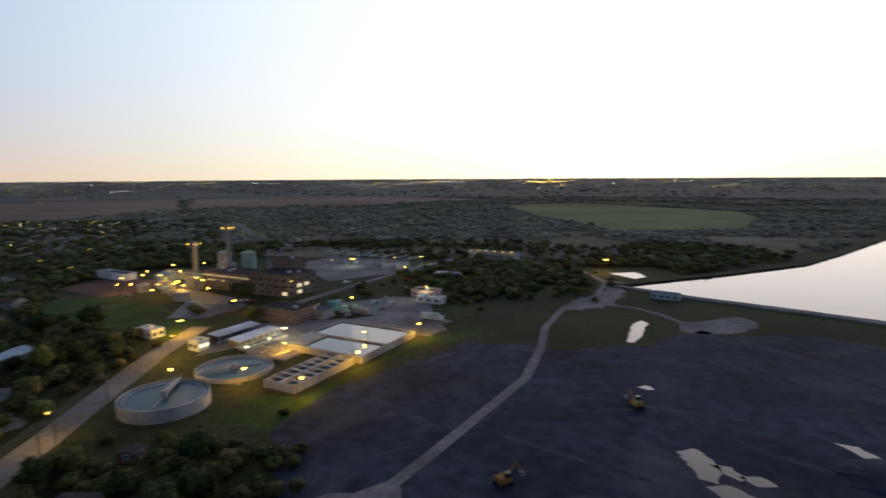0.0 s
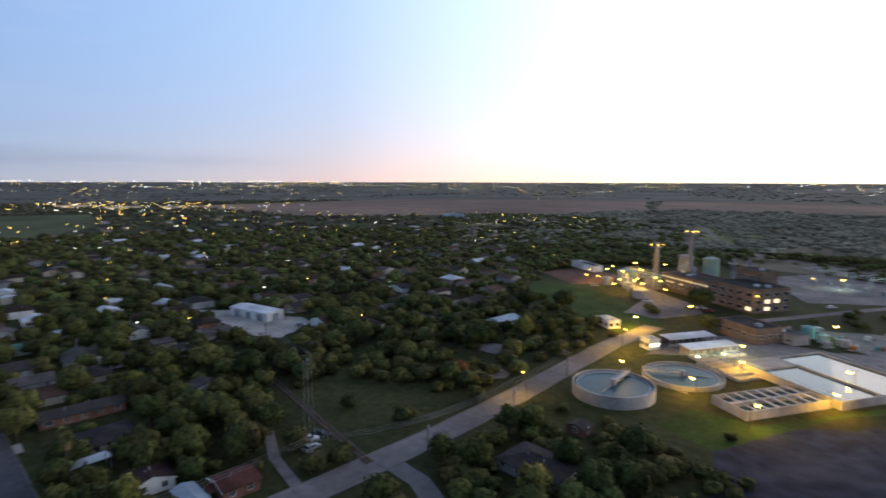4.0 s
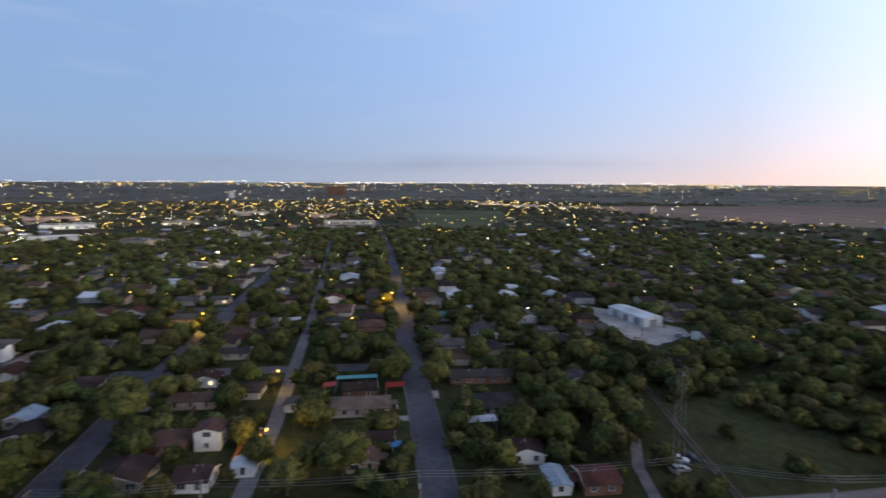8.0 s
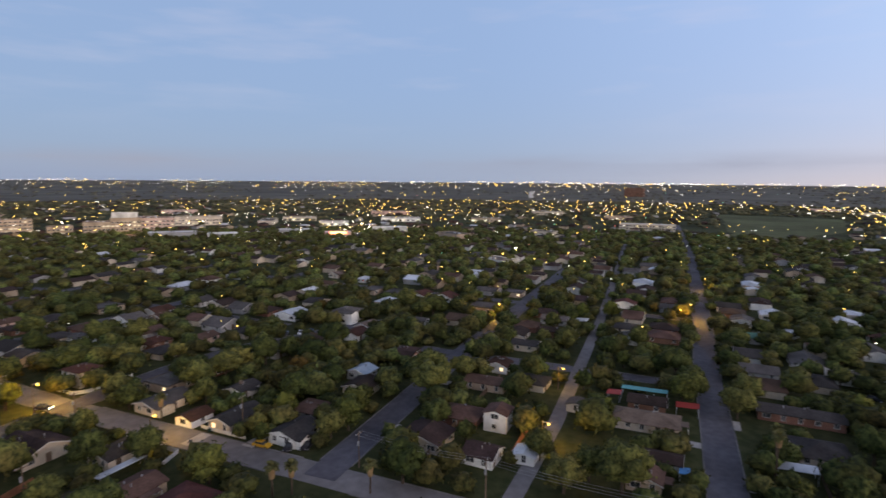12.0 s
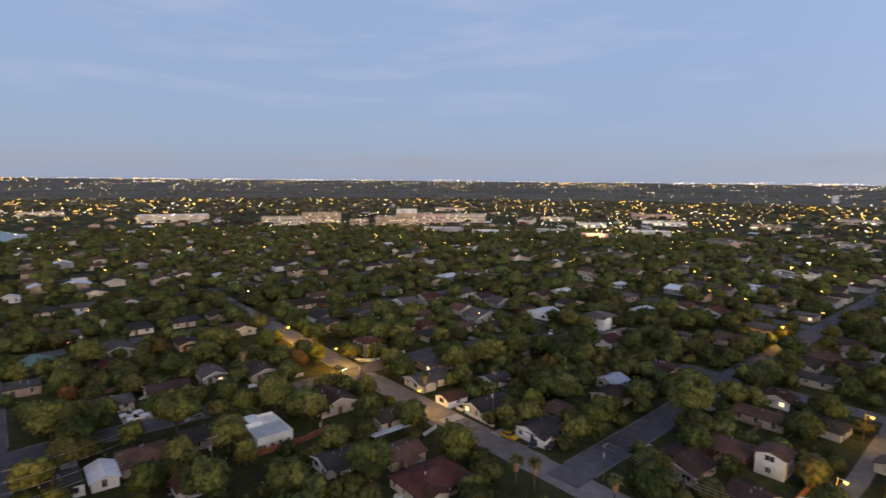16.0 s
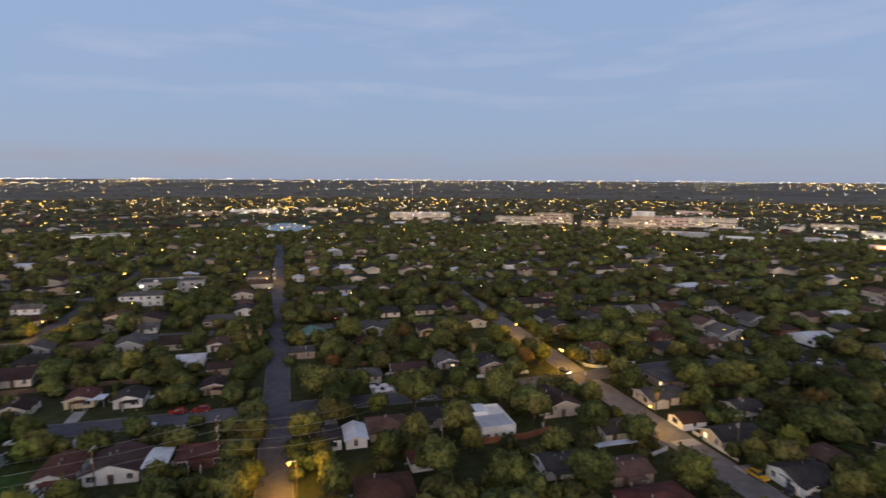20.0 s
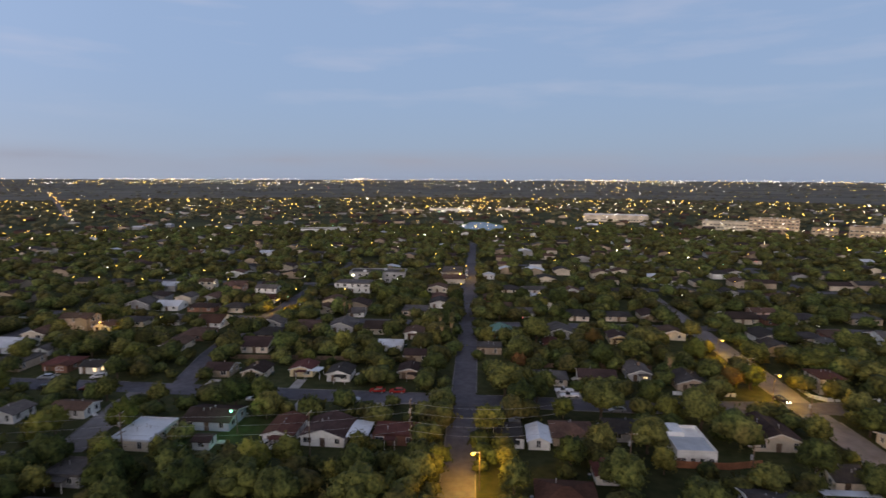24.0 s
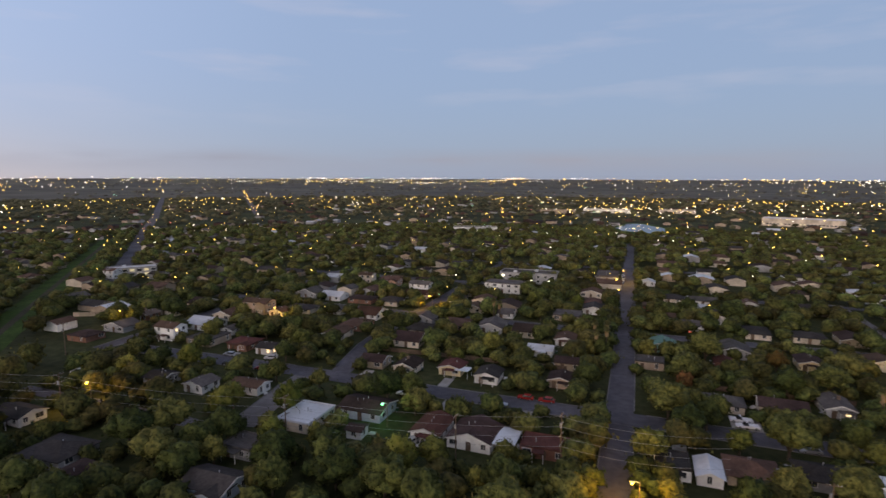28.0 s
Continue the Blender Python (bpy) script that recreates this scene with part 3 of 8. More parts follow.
def build_streets():
    for i, (line, w, m) in enumerate(STREETS):
        z = 0.035 + 0.006 * i
        ob = new("road", strip(line, w, 0.0, z).mesh("road", m))
        tagged(ob, "worn grey asphalt residential street" if m == ASPHALT else "pale worn chip-seal street", "road", kind="structure")
        if w < 6:
            continue
        g = Geo()
        for side in (-1, 1):
            for (x0, y0), (x1, y1) in zip(line, line[1:]):
                n = max(1, int(math.hypot(x1 - x0, y1 - y0) / 6))
                for k in range(n):
                    a = (x0 + (x1 - x0) * k / n, y0 + (y1 - y0) * k / n)
                    b = (x0 + (x1 - x0) * (k + 1) / n, y0 + (y1 - y0) * (k + 1) / n)
                    mid = ((a[0] + b[0]) / 2, (a[1] + b[1]) / 2)
                    if math.hypot(*mid) > 330 or any(o[0] is not line and line_gap(*mid, o[0]) < o[1] / 2 + 4.5 for o in STREETS):
                        continue
                    strip([a, b], 0.3, 0.0, 0.16, side * (w / 2 + 0.15), g)
        if g.v:
            tagged(new("kerb", g.mesh("kerb", KERB)), "low concrete kerb along the street", "kerb", kind="structure")


build_streets()
PATHS = [
    ([(-16, 104), (-5, 121.7), (11.6, 150), (25, 173), (35, 204), (42, 234), (58, 271), (80, 296), (97, 335)], 3.2, TRACK, "pale dirt track across the works"),
    ([(17, 158), (29, 150.5), (40, 146.5), (58, 150), (80, 140)], 2.2, FAINT, "faint dirt track on dark soil"),
    ([(62, 276), (78, 276), (92, 268), (99, 256), (104, 238)], 3.2, TRACK, "pale dirt track beside the pond"),
    ([(-97, 76), (-85, 75.6), (-70, 70), (-55, 58)], 5.0, ROAD_PALE, "pale side road from the junction"),
    ([(-130, 63), (-116, 57.6), (-99, 55)], 2.6, TRACK, "narrow gravel drive beside the trees"),
    ([(-310, 805), (-230, 640), (-150, 520), (-60, 478), (20, 474), (90, 380), (97, 335)], 5.0, TRACK, "pale perimeter road behind the plant"),
    ([(-84, 272), (-58, 326), (-28, 386), (8, 440)], 5.0, ROAD_PALE, "pale road beside the plant buildings"),
    ([(300, -250), (418, -369), (537, -486), (706, -658), (1500, -1430)], 11.0, ASPHALT, "straight main road running out of town"),
    ([(604, -770), (1524, -1850)], 10.0, ASPHALT, "distant straight road with traffic lights"),
]
PATHS += [
    ([(60, 152), (74, 124), (98, 102), (132, 82)], 2.2, FAINT, "faint wheel ruts across the dark soil"),
    ([(14, 132), (42, 112), (62, 84)], 1.8, FAINT, "faint wheel ruts across the dark soil"),
    ([(104, 226), (126, 192), (140, 152), (136, 112)], 6.0, FAINT, "broad graded strip of drier soil"),
    ([(84, 214), (104, 184), (112, 150), (106, 120)], 3.0, FAINT, "faint wheel ruts across the dark soil"),
    ([(-24, 120), (4, 132), (22, 162)], 1.6, FAINT, "faint wheel ruts across the dark soil"),
]
for i, (line, w, m, lab) in enumerate(PATHS):
    tagged(new("track", strip(line, w, 0.0, (0.034 if m == FAINT else 0.09) + (0.001 if m == FAINT else 0.006) * i).mesh("track", m)), lab, "track", kind="structure")
tagged(new("verge", strip([(205, -112), (242, -150), (375, -285), (517, -429), (900, -820)], 16, 0.0, 0.05).mesh("verge", GRASS)), "grassy drainage strip beside the main road", "verge", kind="structure")
tagged(new("ditch_track", strip([(205, -112), (242, -150), (375, -285), (517, -429)], 3, 0.0, 0.08).mesh("ditch_track", RAIL_BED)), "dark gravel track in the grassy strip", "track", kind="structure")
RAIL = [(-99, 72.5), (-106, 73.4), (-130, 76.5), (-150, 79.5), (-167, 82), (-200, 85.5)]


def build_railway():
    bed = tagged(new("railway", strip(RAIL, 2.4, 0.0, 0.07).mesh("railway", RAIL_BED)), "old single railway track on dark ballast", "railway")
    for s in (-0.72, 0.72):
        part("rail", strip(RAIL, 0.09, 0.12, 0.28, s), STEEL, bed)
    tie = Geo().box(-0.13, -1.2, 0.02, 0.13, 1.2, 0.12).mesh("sleeper", WOOD)
    for (x0, y0), (x1, y1) in zip(RAIL[:4], RAIL[1:5]):
        d = math.hypot(x1 - x0, y1 - y0)
        for k in range(int(d / 0.9)):
            s = k * 0.9 / d
            part("sleeper", tie, None, bed, at=pose(x0 + (x1 - x0) * s, y0 + (y1 - y0) * s, 0, 0, 0, math.degrees(math.atan2(y1 - y0, x1 - x0))))


build_railway()

# ---- houses ----
TAKEN = []          # footprints: x0, y0, x1, y1


def taken(x, y, gap):
    return any(a - gap < x < c + gap and b - gap < y < d + gap for a, b, c, d in TAKEN)


def build_window_meshes():
    out = {}
    for key, w, h, pane in (("plain", 1.1, 1.2, GLASS_DARK), ("wide", 1.9, 1.2, GLASS_DARK), ("lit", 1.1, 1.2, LIT_WINDOW), ("tall", 0.9, 1.6, GLASS_DARK)):
        f = Geo()
        for a, b, c, d in ((-w / 2 - 0.1, -h / 2 - 0.1, w / 2 + 0.1, -h / 2), (-w / 2 - 0.1, h / 2, w / 2 + 0.1, h / 2 + 0.1), (-w / 2 - 0.1, -h / 2, -w / 2, h / 2), (w / 2, -h / 2, w / 2 + 0.1, h / 2), (-0.03, -h / 2, 0.03, h / 2)):
            f.box(a, -0.07, b, c, 0.0, d)
        out[key] = (f.mesh("window", TRIM), Geo().box(-w / 2, -0.03, -h / 2, w / 2, 0.0, h / 2).mesh("pane", pane))
    return out


WINDOWS = build_window_meshes()
DOOR = Geo().box(-0.5, -0.06, 0, 0.5, 0, 2.05).box(-0.62, -0.04, 0, -0.5, 0, 2.17).box(0.5, -0.04, 0, 0.62, 0, 2.17).box(-0.5, -0.04, 2.05, 0.5, 0, 2.17).mesh("door", WOOD)
VENT = Geo().cyl(0, 0, -0.3, 0.55, 0.09, n=8).cyl(0, 0, 0.55, 0.68, 0.17, 0.12, 8).mesh("roof_vent", PIPE)
CHIMNEY = Geo().box(-0.35, -0.3, -1.0, 0.35, 0.3, 0.7).box(-0.42, -0.37, 0.7, 0.42, 0.37, 0.82).mesh("chimney", BRICK_DARK)
COOLER = Geo().box(-0.45, -0.45, 0, 0.45, 0.45, 0.85).cyl(0, 0, 0.85, 0.9, 0.36, n=12).mesh("air_conditioner", GALV)


def add_window(home, key, x, y, z, turn):
    fr = part("window", WINDOWS[key][0], None, home, at=pose(x, y, z, 0, 0, turn))
    part("pane", WINDOWS[key][1], None, fr, "warmly lit pane" if key == "lit" else "")


def roof_geo(w, d, h, style, over=0.45, pitch=0.36, thick=0.16):
    """The roof over a w by d plan whose walls end at h. Returns its geometry and the height of its ridge."""
    g = Geo()
    X, Y = w / 2 + over, d / 2 + over
    if style == "flat":
        g.box(-X + over * 0.7, -Y + over * 0.7, h - 0.02, X - over * 0.7, Y - over * 0.7, h + 0.18)
        for a, b, c, e in ((-w / 2, -d / 2, w / 2, -d / 2 + 0.2), (-w / 2, d / 2 - 0.2, w / 2, d / 2), (-w / 2, -d / 2 + 0.2, -w / 2 + 0.2, d / 2 - 0.2), (w / 2 - 0.2, -d / 2 + 0.2, w / 2, d / 2 - 0.2)):
            g.box(a, b, h + 0.18, c, e, h + 0.45)
        return g, h + 0.18
    if style == "x":
        top = h + pitch * d / 2
        low = h - pitch * over
        for s in (-1, 1):
            g.add([(-X, s * Y, low), (X, s * Y, low), (X, 0, top), (-X, 0, top), (-X, s * Y, low + thick), (X, s * Y, low + thick), (X, 0, top + thick), (-X, 0, top + thick)],
                  [(0, 1, 2, 3), (4, 7, 6, 5), (0, 4, 5, 1), (0, 3, 7, 4), (1, 5, 6, 2)])
        return g, top + thick
    if style == "y":
        top = h + pitch * w / 2
        low = h - pitch * over
        for s in (-1, 1):
            g.add([(s * X, -Y, low), (s * X, Y, low), (0, Y, top), (0, -Y, top), (s * X, -Y, low + thick), (s * X, Y, low + thick), (0, Y, top + thick), (0, -Y, top + thick)],
                  [(0, 1, 2, 3), (4, 7, 6, 5), (0, 4, 5, 1), (0, 3, 7, 4), (1, 5, 6, 2)])
        return g, top + thick
    half = min(X, Y)
    top = h + pitch * min(w, d) / 2
    low = h - pitch * over
    rx, ry = (X - half, 0) if w >= d else (0, Y - half)
    a, b = (-rx, -ry, top), (rx + 0.001, ry + 0.001, top)
    c = [(-X, -Y, low), (X, -Y, low), (X, Y, low), (-X, Y, low)]
    if w >= d:
        g.add(c + [a, b], [(0, 1, 5, 4), (1, 2, 5), (2, 3, 4, 5), (3, 0, 4)])
    else:
        g.add(c + [a, b], [(0, 1, 4), (1, 2, 5, 4), (2, 3, 5), (3, 0, 4, 5)])
    g.add([(-X, -Y, low - thick), (X, -Y, low - thick), (X, Y, low - thick), (-X, Y, low - thick)] + c, [(3, 2, 1, 0), (0, 1, 5, 4), (1, 2, 6, 5), (2, 3, 7, 6), (3, 0, 4, 7)])
    return g, top


def house(x, y, w, d, style, roof, wall, floors=1, detail=2, lit=0.035, name="house", label=""):
    """A small wooden or brick house, its walls along the street grid. style: the way its ridge runs, or flat or hip."""
    rnd = random.Random(round(x * 7 + y * 13, 1))
    shed = w * d < 45
    h = (2.2 if shed else 2.5) + 2.7 * (floors - 1)
    wn_, wm = WALL[wall]
    rn, rm = ROOF[roof]
    kindly = "shed" if shed else "house"
    what = "two-storey house" if floors > 1 else ("shed" if shed else "house")
    home = thing(kindly, x, y, 0, rnd.uniform(-2.2, 2.2), label or f"{wn_} {what} with a {'flat ' if style == 'flat' else ''}{rn} roof among trees", kindly, "houses of the neighbourhood")
    TAKEN.append((x - w / 2, y - d / 2, x + w / 2, y + d / 2))
    pitch = rnd.uniform(0.26, 0.38)
    g = Geo()
    if style == "x":
        t = h + pitch * d / 2
        o = [(-d / 2, 0), (d / 2, 0), (d / 2, h), (0, t), (-d / 2, h)]
        g.add([(-w / 2, a, b) for a, b in o] + [(w / 2, a, b) for a, b in o], [(4, 3, 2, 1, 0), (5, 6, 7, 8, 9)] + [(i, (i + 1) % 5, 5 + (i + 1) % 5, 5 + i) for i in range(5)])
    elif style == "y":
        t = h + pitch * w / 2
        o = [(-w / 2, 0), (w / 2, 0), (w / 2, h), (0, t), (-w / 2, h)]
        g.add([(a, d / 2, b) for a, b in o] + [(a, -d / 2, b) for a, b in o], [(4, 3, 2, 1, 0), (5, 6, 7, 8, 9)] + [(i, (i + 1) % 5, 5 + (i + 1) % 5, 5 + i) for i in range(5)])
    else:
        g.box(-w / 2, -d / 2, 0, w / 2, d / 2, h)
    part("wall", g, wm, home)
    rg, top = roof_geo(w, d, h, style, pitch=pitch)
    part("roof", rg, rm, home, f"{rn} roof")
    sx, sy = (1 if x < 0 else -1), (1 if y < 0 else -1)
    # sides seen from the middle of the plan
    sides = [("y", sy, w), ("x", sx, d)]
    for axis, s, span in sides:
        n = 1 if shed else max(2, int(span / 3.4))
        for fl in range(floors):
            for k in range(n):
                at = (k + 0.5) / n * span - span / 2 + rnd.uniform(-0.25, 0.25)
                door = fl == 0 and axis == "y" and k == n // 2 and not shed
                key = "lit" if rnd.random() < lit else rnd.choice(("plain", "plain", "wide", "tall"))
                z = 1.55 + 2.7 * fl
                if axis == "y":
                    px, py, turn = at, s * (d / 2 + 0.005), 0 if s < 0 else 180
                else:
                    px, py, turn = s * (w / 2 + 0.005), at, 90 if s > 0 else -90
                if door:
                    part("door", DOOR, None, home, at=pose(px, py, 0, 0, 0, turn))
                elif detail > 1 or k % 2 == 0:
                    add_window(home, key, px, py, z, turn)
    if shed:
        return home
    if style in ("x", "y") and not floors > 1:
        # white bargeboards on the gable that is seen
        b = Geo()
        if style == "y":
            yy = sy * (d / 2 + 0.47)
            for e in (-1, 1):
                b.add([(e * (w / 2 + 0.45), yy, h - pitch * 0.45 - 0.12), (e * (w / 2 + 0.45), yy, h - pitch * 0.45 + 0.14), (0, yy, top - 0.02), (0, yy, top - 0.28),
                       (e * (w / 2 + 0.45), yy + sy * 0.06, h - pitch * 0.45 - 0.12), (e * (w / 2 + 0.45), yy + sy * 0.06, h - pitch * 0.45 + 0.14), (0, yy + sy * 0.06, top - 0.02), (0, yy + sy * 0.06, top - 0.28)],
                      [(0, 1, 2, 3), (4, 7, 6, 5), (1, 5, 6, 2), (0, 3, 7, 4), (0, 4, 5, 1)])
        else:
            xx = sx * (w / 2 + 0.47)
            for e in (-1, 1):
                b.add([(xx, e * (d / 2 + 0.45), h - pitch * 0.45 - 0.12), (xx, e * (d / 2 + 0.45), h - pitch * 0.45 + 0.14), (xx, 0, top - 0.02), (xx, 0, top - 0.28),
                       (xx + sx * 0.06, e * (d / 2 + 0.45), h - pitch * 0.45 - 0.12), (xx + sx * 0.06, e * (d / 2 + 0.45), h - pitch * 0.45 + 0.14), (xx + sx * 0.06, 0, top - 0.02), (xx + sx * 0.06, 0, top - 0.28)],
                      [(0, 1, 2, 3), (4, 7, 6, 5), (1, 5, 6, 2), (0, 3, 7, 4), (0, 4, 5, 1)])
        part("bargeboard", b, TRIM, home, "white painted gable boards")
    if detail > 1 and style in ("x", "hip") and w >= 9.5 and rnd.random() < 0.55:
        # a gabled wing towards the street
        ww = w * rnd.uniform(0.36, 0.46)
        off, out = rnd.choice((-1, 1)) * (w / 2 - ww / 2 - 0.3), 1.6
        long = out + d / 2
        t2 = h - 0.1 + pitch * ww / 2
        yc = sy * (d / 2 + out - long / 2)
        o = [(-ww / 2, 0), (ww / 2, 0), (ww / 2, h - 0.1), (0, t2), (-ww / 2, h - 0.1)]
        wing = part("wing", Geo().add([(a, long / 2, b) for a, b in o] + [(a, -long / 2, b) for a, b in o], [(4, 3, 2, 1, 0), (5, 6, 7, 8, 9)] + [(i, (i + 1) % 5, 5 + (i + 1) % 5, 5 + i) for i in range(5)]), wm, home, at=pose(off, yc, 0))
        rg2, _ = roof_geo(ww, long, h - 0.1, "y", pitch=pitch)
        part("wing_roof", rg2, rm, wing)
        fr = part("window", WINDOWS["wide"][0], None, wing, at=pose(0, sy * (long / 2 + 0.005), 1.5, 0, 0, 0 if sy < 0 else 180))
    if detail > 1:
        if rnd.random() < 0.5:
            # a porch with posts on the street side
            pw = min(w, d) * rnd.uniform(0.35, 0.6)
            py = sy * d / 2
            g = Geo().box(-pw / 2, min(py, py + sy * 2.2), 2.3, pw / 2, max(py, py + sy * 2.2), 2.44)
            off = rnd.uniform(-w / 5, w / 5)
            porch = part("porch_roof", g, rm, home, at=pose(off, 0, 0))
            post = Geo().box(-0.07, -0.07, 0, 0.07, 0.07, 2.3)
            pm = post.mesh("porch_post", TRIM)
            for e in (-1, 1):
                part("porch_post", pm, None, porch, at=pose(e * (pw / 2 - 0.1), py + sy * 2.1, 0))
        for _ in range(rnd.randint(1, 3)):
            part("roof_vent", VENT, None, home, at=pose(rnd.uniform(-w / 5, w / 5), rnd.uniform(-d / 5, d / 5), top - 0.35 if style != "flat" else top + 0.25))
        if rnd.random() < 0.06 and style != "flat":
            part("chimney", CHIMNEY, None, home, "brown brick chimney", at=pose(rnd.uniform(-w / 5, w / 5), 0, top))
        if rnd.random() < 0.5:
            part("air_conditioner", COOLER, None, home, at=pose(-sx * (w / 2 + 0.8), 0, 0))
    return home


def carport(x, y, w, d, mat, label, h=2.4):
    c = thing("carport", x, y, 0, 0, label, "carport", "carports")
    part("roof", Geo().add([(-w / 2, -d / 2, h), (w / 2, -d / 2, h), (w / 2, d / 2, h + 0.3), (-w / 2, d / 2, h + 0.3), (-w / 2, -d / 2, h + 0.1), (w / 2, -d / 2, h + 0.1), (w / 2, d / 2, h + 0.4), (-w / 2, d / 2, h + 0.4)],
                           [(3, 2, 1, 0), (4, 5, 6, 7), (0, 1, 5, 4), (1, 2, 6, 5), (2, 3, 7, 6), (3, 0, 4, 7)]), mat, c)
    post = Geo().cyl(0, 0, 0, h + 0.05, 0.06, n=6).mesh("post", GALV)
    for a in (-1, 1):
        for b in (-1, 1):
            part("post", post, None, c, at=pose(a * (w / 2 - 0.2), b * (d / 2 - 0.2), 0))
    TAKEN.append((x - w / 2, y - d / 2, x + w / 2, y + d / 2))


house(79.0, -123.5, 9.9, 12.3, "flat", "metal", "cream", 1)
house(66.5, -134.0, 12.3, 9.9, "x", "dbrown", "blue", 1)
house(62.7, -121.1, 4, 4, "x", "dbrown", "white", 1)
house(45.6, -128.6, 7.3, 10.6, "y", "redbrown", "white", 1)
house(34.5, -128.5, 10.6, 10.6, "y", "dbrown", "white", 1)
house(17.6, -128.6, 10.6, 7, "flat", "redbrown", "brick", 1)
house(42.0, -169.3, 7.3, 8.2, "y", "dgray", "white", 1)
house(55.0, -172.1, 7.4, 7.3, "y", "redbrown", "yellow", 1)
house(69.3, -168.5, 7, 8.2, "y", "dbrown", "cream", 1)
house(81.8, -169.3, 8.2, 7, "x", "dbrown", "tan", 1)
house(19.9, -173.0, 7.3, 7.3, "y", "dbrown", "tan", 1)
house(19.5, -189.7, 9, 7, "x", "dbrown", "tan", 1)
house(31.2, -200.7, 9, 7, "x", "metal", "white", 1)
house(24.3, -217.6, 7.3, 9, "y", "brown", "white", 1)
house(55.3, -249.4, 7.3, 7.3, "x", "gray", "white", 1)
house(84.9, -269.0, 7.3, 7.3, "y", "dgray", "white", 1)
house(132.5, -230.3, 9.9, 7.3, "x", "gray", "white", 1)
house(167.3, -217.8, 13.1, 7.3, "x", "brown", "tan", 2)
house(154.0, -215.2, 7, 7, "y", "brown", "cream", 1)
house(154.8, -184.0, 6, 6, "y", "gray", "white", 1)
house(137.2, -170.9, 9.9, 8.2, "hip", "redbrown", "brick", 1)
house(124.4, -168.6, 7, 7, "x", "dgray", "white", 1)
house(172.1, -169.9, 9.9, 7, "x", "brown", "white", 2)
house(136.7, -131.9, 7.3, 7.3, "x", "dgray", "gray", 1)
house(121.3, -132.0, 7, 7, "y", "gray", "white", 1)
house(106.8, -136.0, 9.9, 6, "x", "brown", "white", 1)
house(153.3, -300.8, 8.2, 7, "x", "brown", "cream", 2)
house(132.6, -290.4, 10.6, 7.3, "x", "brown", "salmon", 2)
house(112.3, -285.8, 11.4, 7, "x", "gray", "white", 2)
house(205.4, -349.5, 7.3, 7.3, "y", "gray", "white", 1)
house(69.6, -305.1, 20, 11.4, "flat", "gray", "white", 2)
house(17.7, -369.4, 13.1, 24, "flat", "gray", "gray", 1)
house(-10.4, -221.9, 9, 9.9, "y", "teal", "teal", 1)
house(-5.8, -200.0, 9, 7, "flat", "gray", "tan", 1)
house(-12.9, -267.1, 8.2, 7, "x", "brown", "tan", 1)
house(-22.9, -256.3, 7.3, 7, "x", "gray", "white", 1)
house(-27.6, -291.5, 7, 7, "x", "metal", "white", 1)
house(-52.0, -307.4, 8.2, 7.3, "y", "brown", "white", 1)
house(-56.4, -217.9, 7.3, 9, "y", "dbrown", "yellow", 1)
house(-29.5, -208.2, 6, 6, "y", "redbrown", "brick", 1)
house(-112.7, -361.1, 9.9, 8.2, "hip", "metal", "white", 1)
house(-6.6, -352.0, 7, 7.3, "y", "metal", "white", 1)
house(-24.0, -171.0, 11.4, 7.3, "hip", "gray", "cream", 1)
house(-39.3, -173.0, 11.4, 7.3, "x", "dbrown", "cream", 1)
house(-53.3, -178.6, 7, 9.9, "y", "gray", "gray", 1)
house(-66.9, -171.3, 9, 9.9, "y", "dgray", "tan", 1)
house(-9.8, -130.1, 7, 8.2, "flat", "dgray", "white", 1)
house(-17.0, -129.8, 5, 8.2, "y", "metal", "white", 1)
house(-25.5, -132.5, 9.9, 9, "hip", "brown", "tan", 1)
house(-40.5, -135.5, 12.3, 8.2, "hip", "dgray", "gray", 1)
house(-73.4, -135.5, 11.4, 12.3, "y", "dbrown", "cream", 1)
house(-29.9, -114.5, 5, 6, "y", "redbrown", "white", 1)
house(-20.0, -103.5, 11.4, 9.9, "hip", "redbrown", "tan", 1)
house(-133.9, -266.2, 10.6, 7.3, "x", "brown", "pink", 1)
house(107.6, -82.8, 7.3, 7.3, "hip", "dbrown", "white", 1)
house(78.3, -89.7, 10.6, 8.2, "x", "dgray", "blue", 1)
house(83.3, -105.2, 8.2, 7.3, "flat", "gray", "gray", 1)
house(150.3, -98.7, 10.6, 7, "x", "dgray", "white", 1)
house(121.2, -88.4, 12.3, 9.9, "hip", "dgray", "gray", 1)
house(206.2, -190.0, 7, 7, "y", "tanroof", "brick", 1)
house(309.6, -257.9, 8.2, 7, "x", "brown", "white", 2)
house(308.1, -275.2, 22, 7, "flat", "tanroof", "tan", 1)
house(-80.4, -116.1, 9, 7, "x", "dgray", "cream", 1)
house(-59.6, -104.4, 9.9, 7.3, "x", "dgray", "white", 1)
house(-71.9, -98.4, 9, 7.3, "x", "brown", "tan", 1)
house(-70.8, -85.2, 14, 10.6, "hip", "redbrown", "cream", 1)
house(-105.9, -132.4, 12.3, 8.2, "x", "gray", "cream", 1)
house(-102.4, -116.5, 7, 6, "x", "redbrown", "white", 1)
house(-122.6, -119.4, 8.2, 6, "x", "dgray", "white", 1)
house(-106.9, -106.0, 12.3, 7.3, "x", "dgray", "cream", 1)
house(-119.9, -91.9, 8.2, 7.3, "hip", "brown", "gray", 1)
house(-106.8, -86.6, 9.9, 8.2, "x", "dgray", "white", 1)
house(-107.4, -171.0, 7.3, 8.2, "hip", "redbrown", "cream", 2)
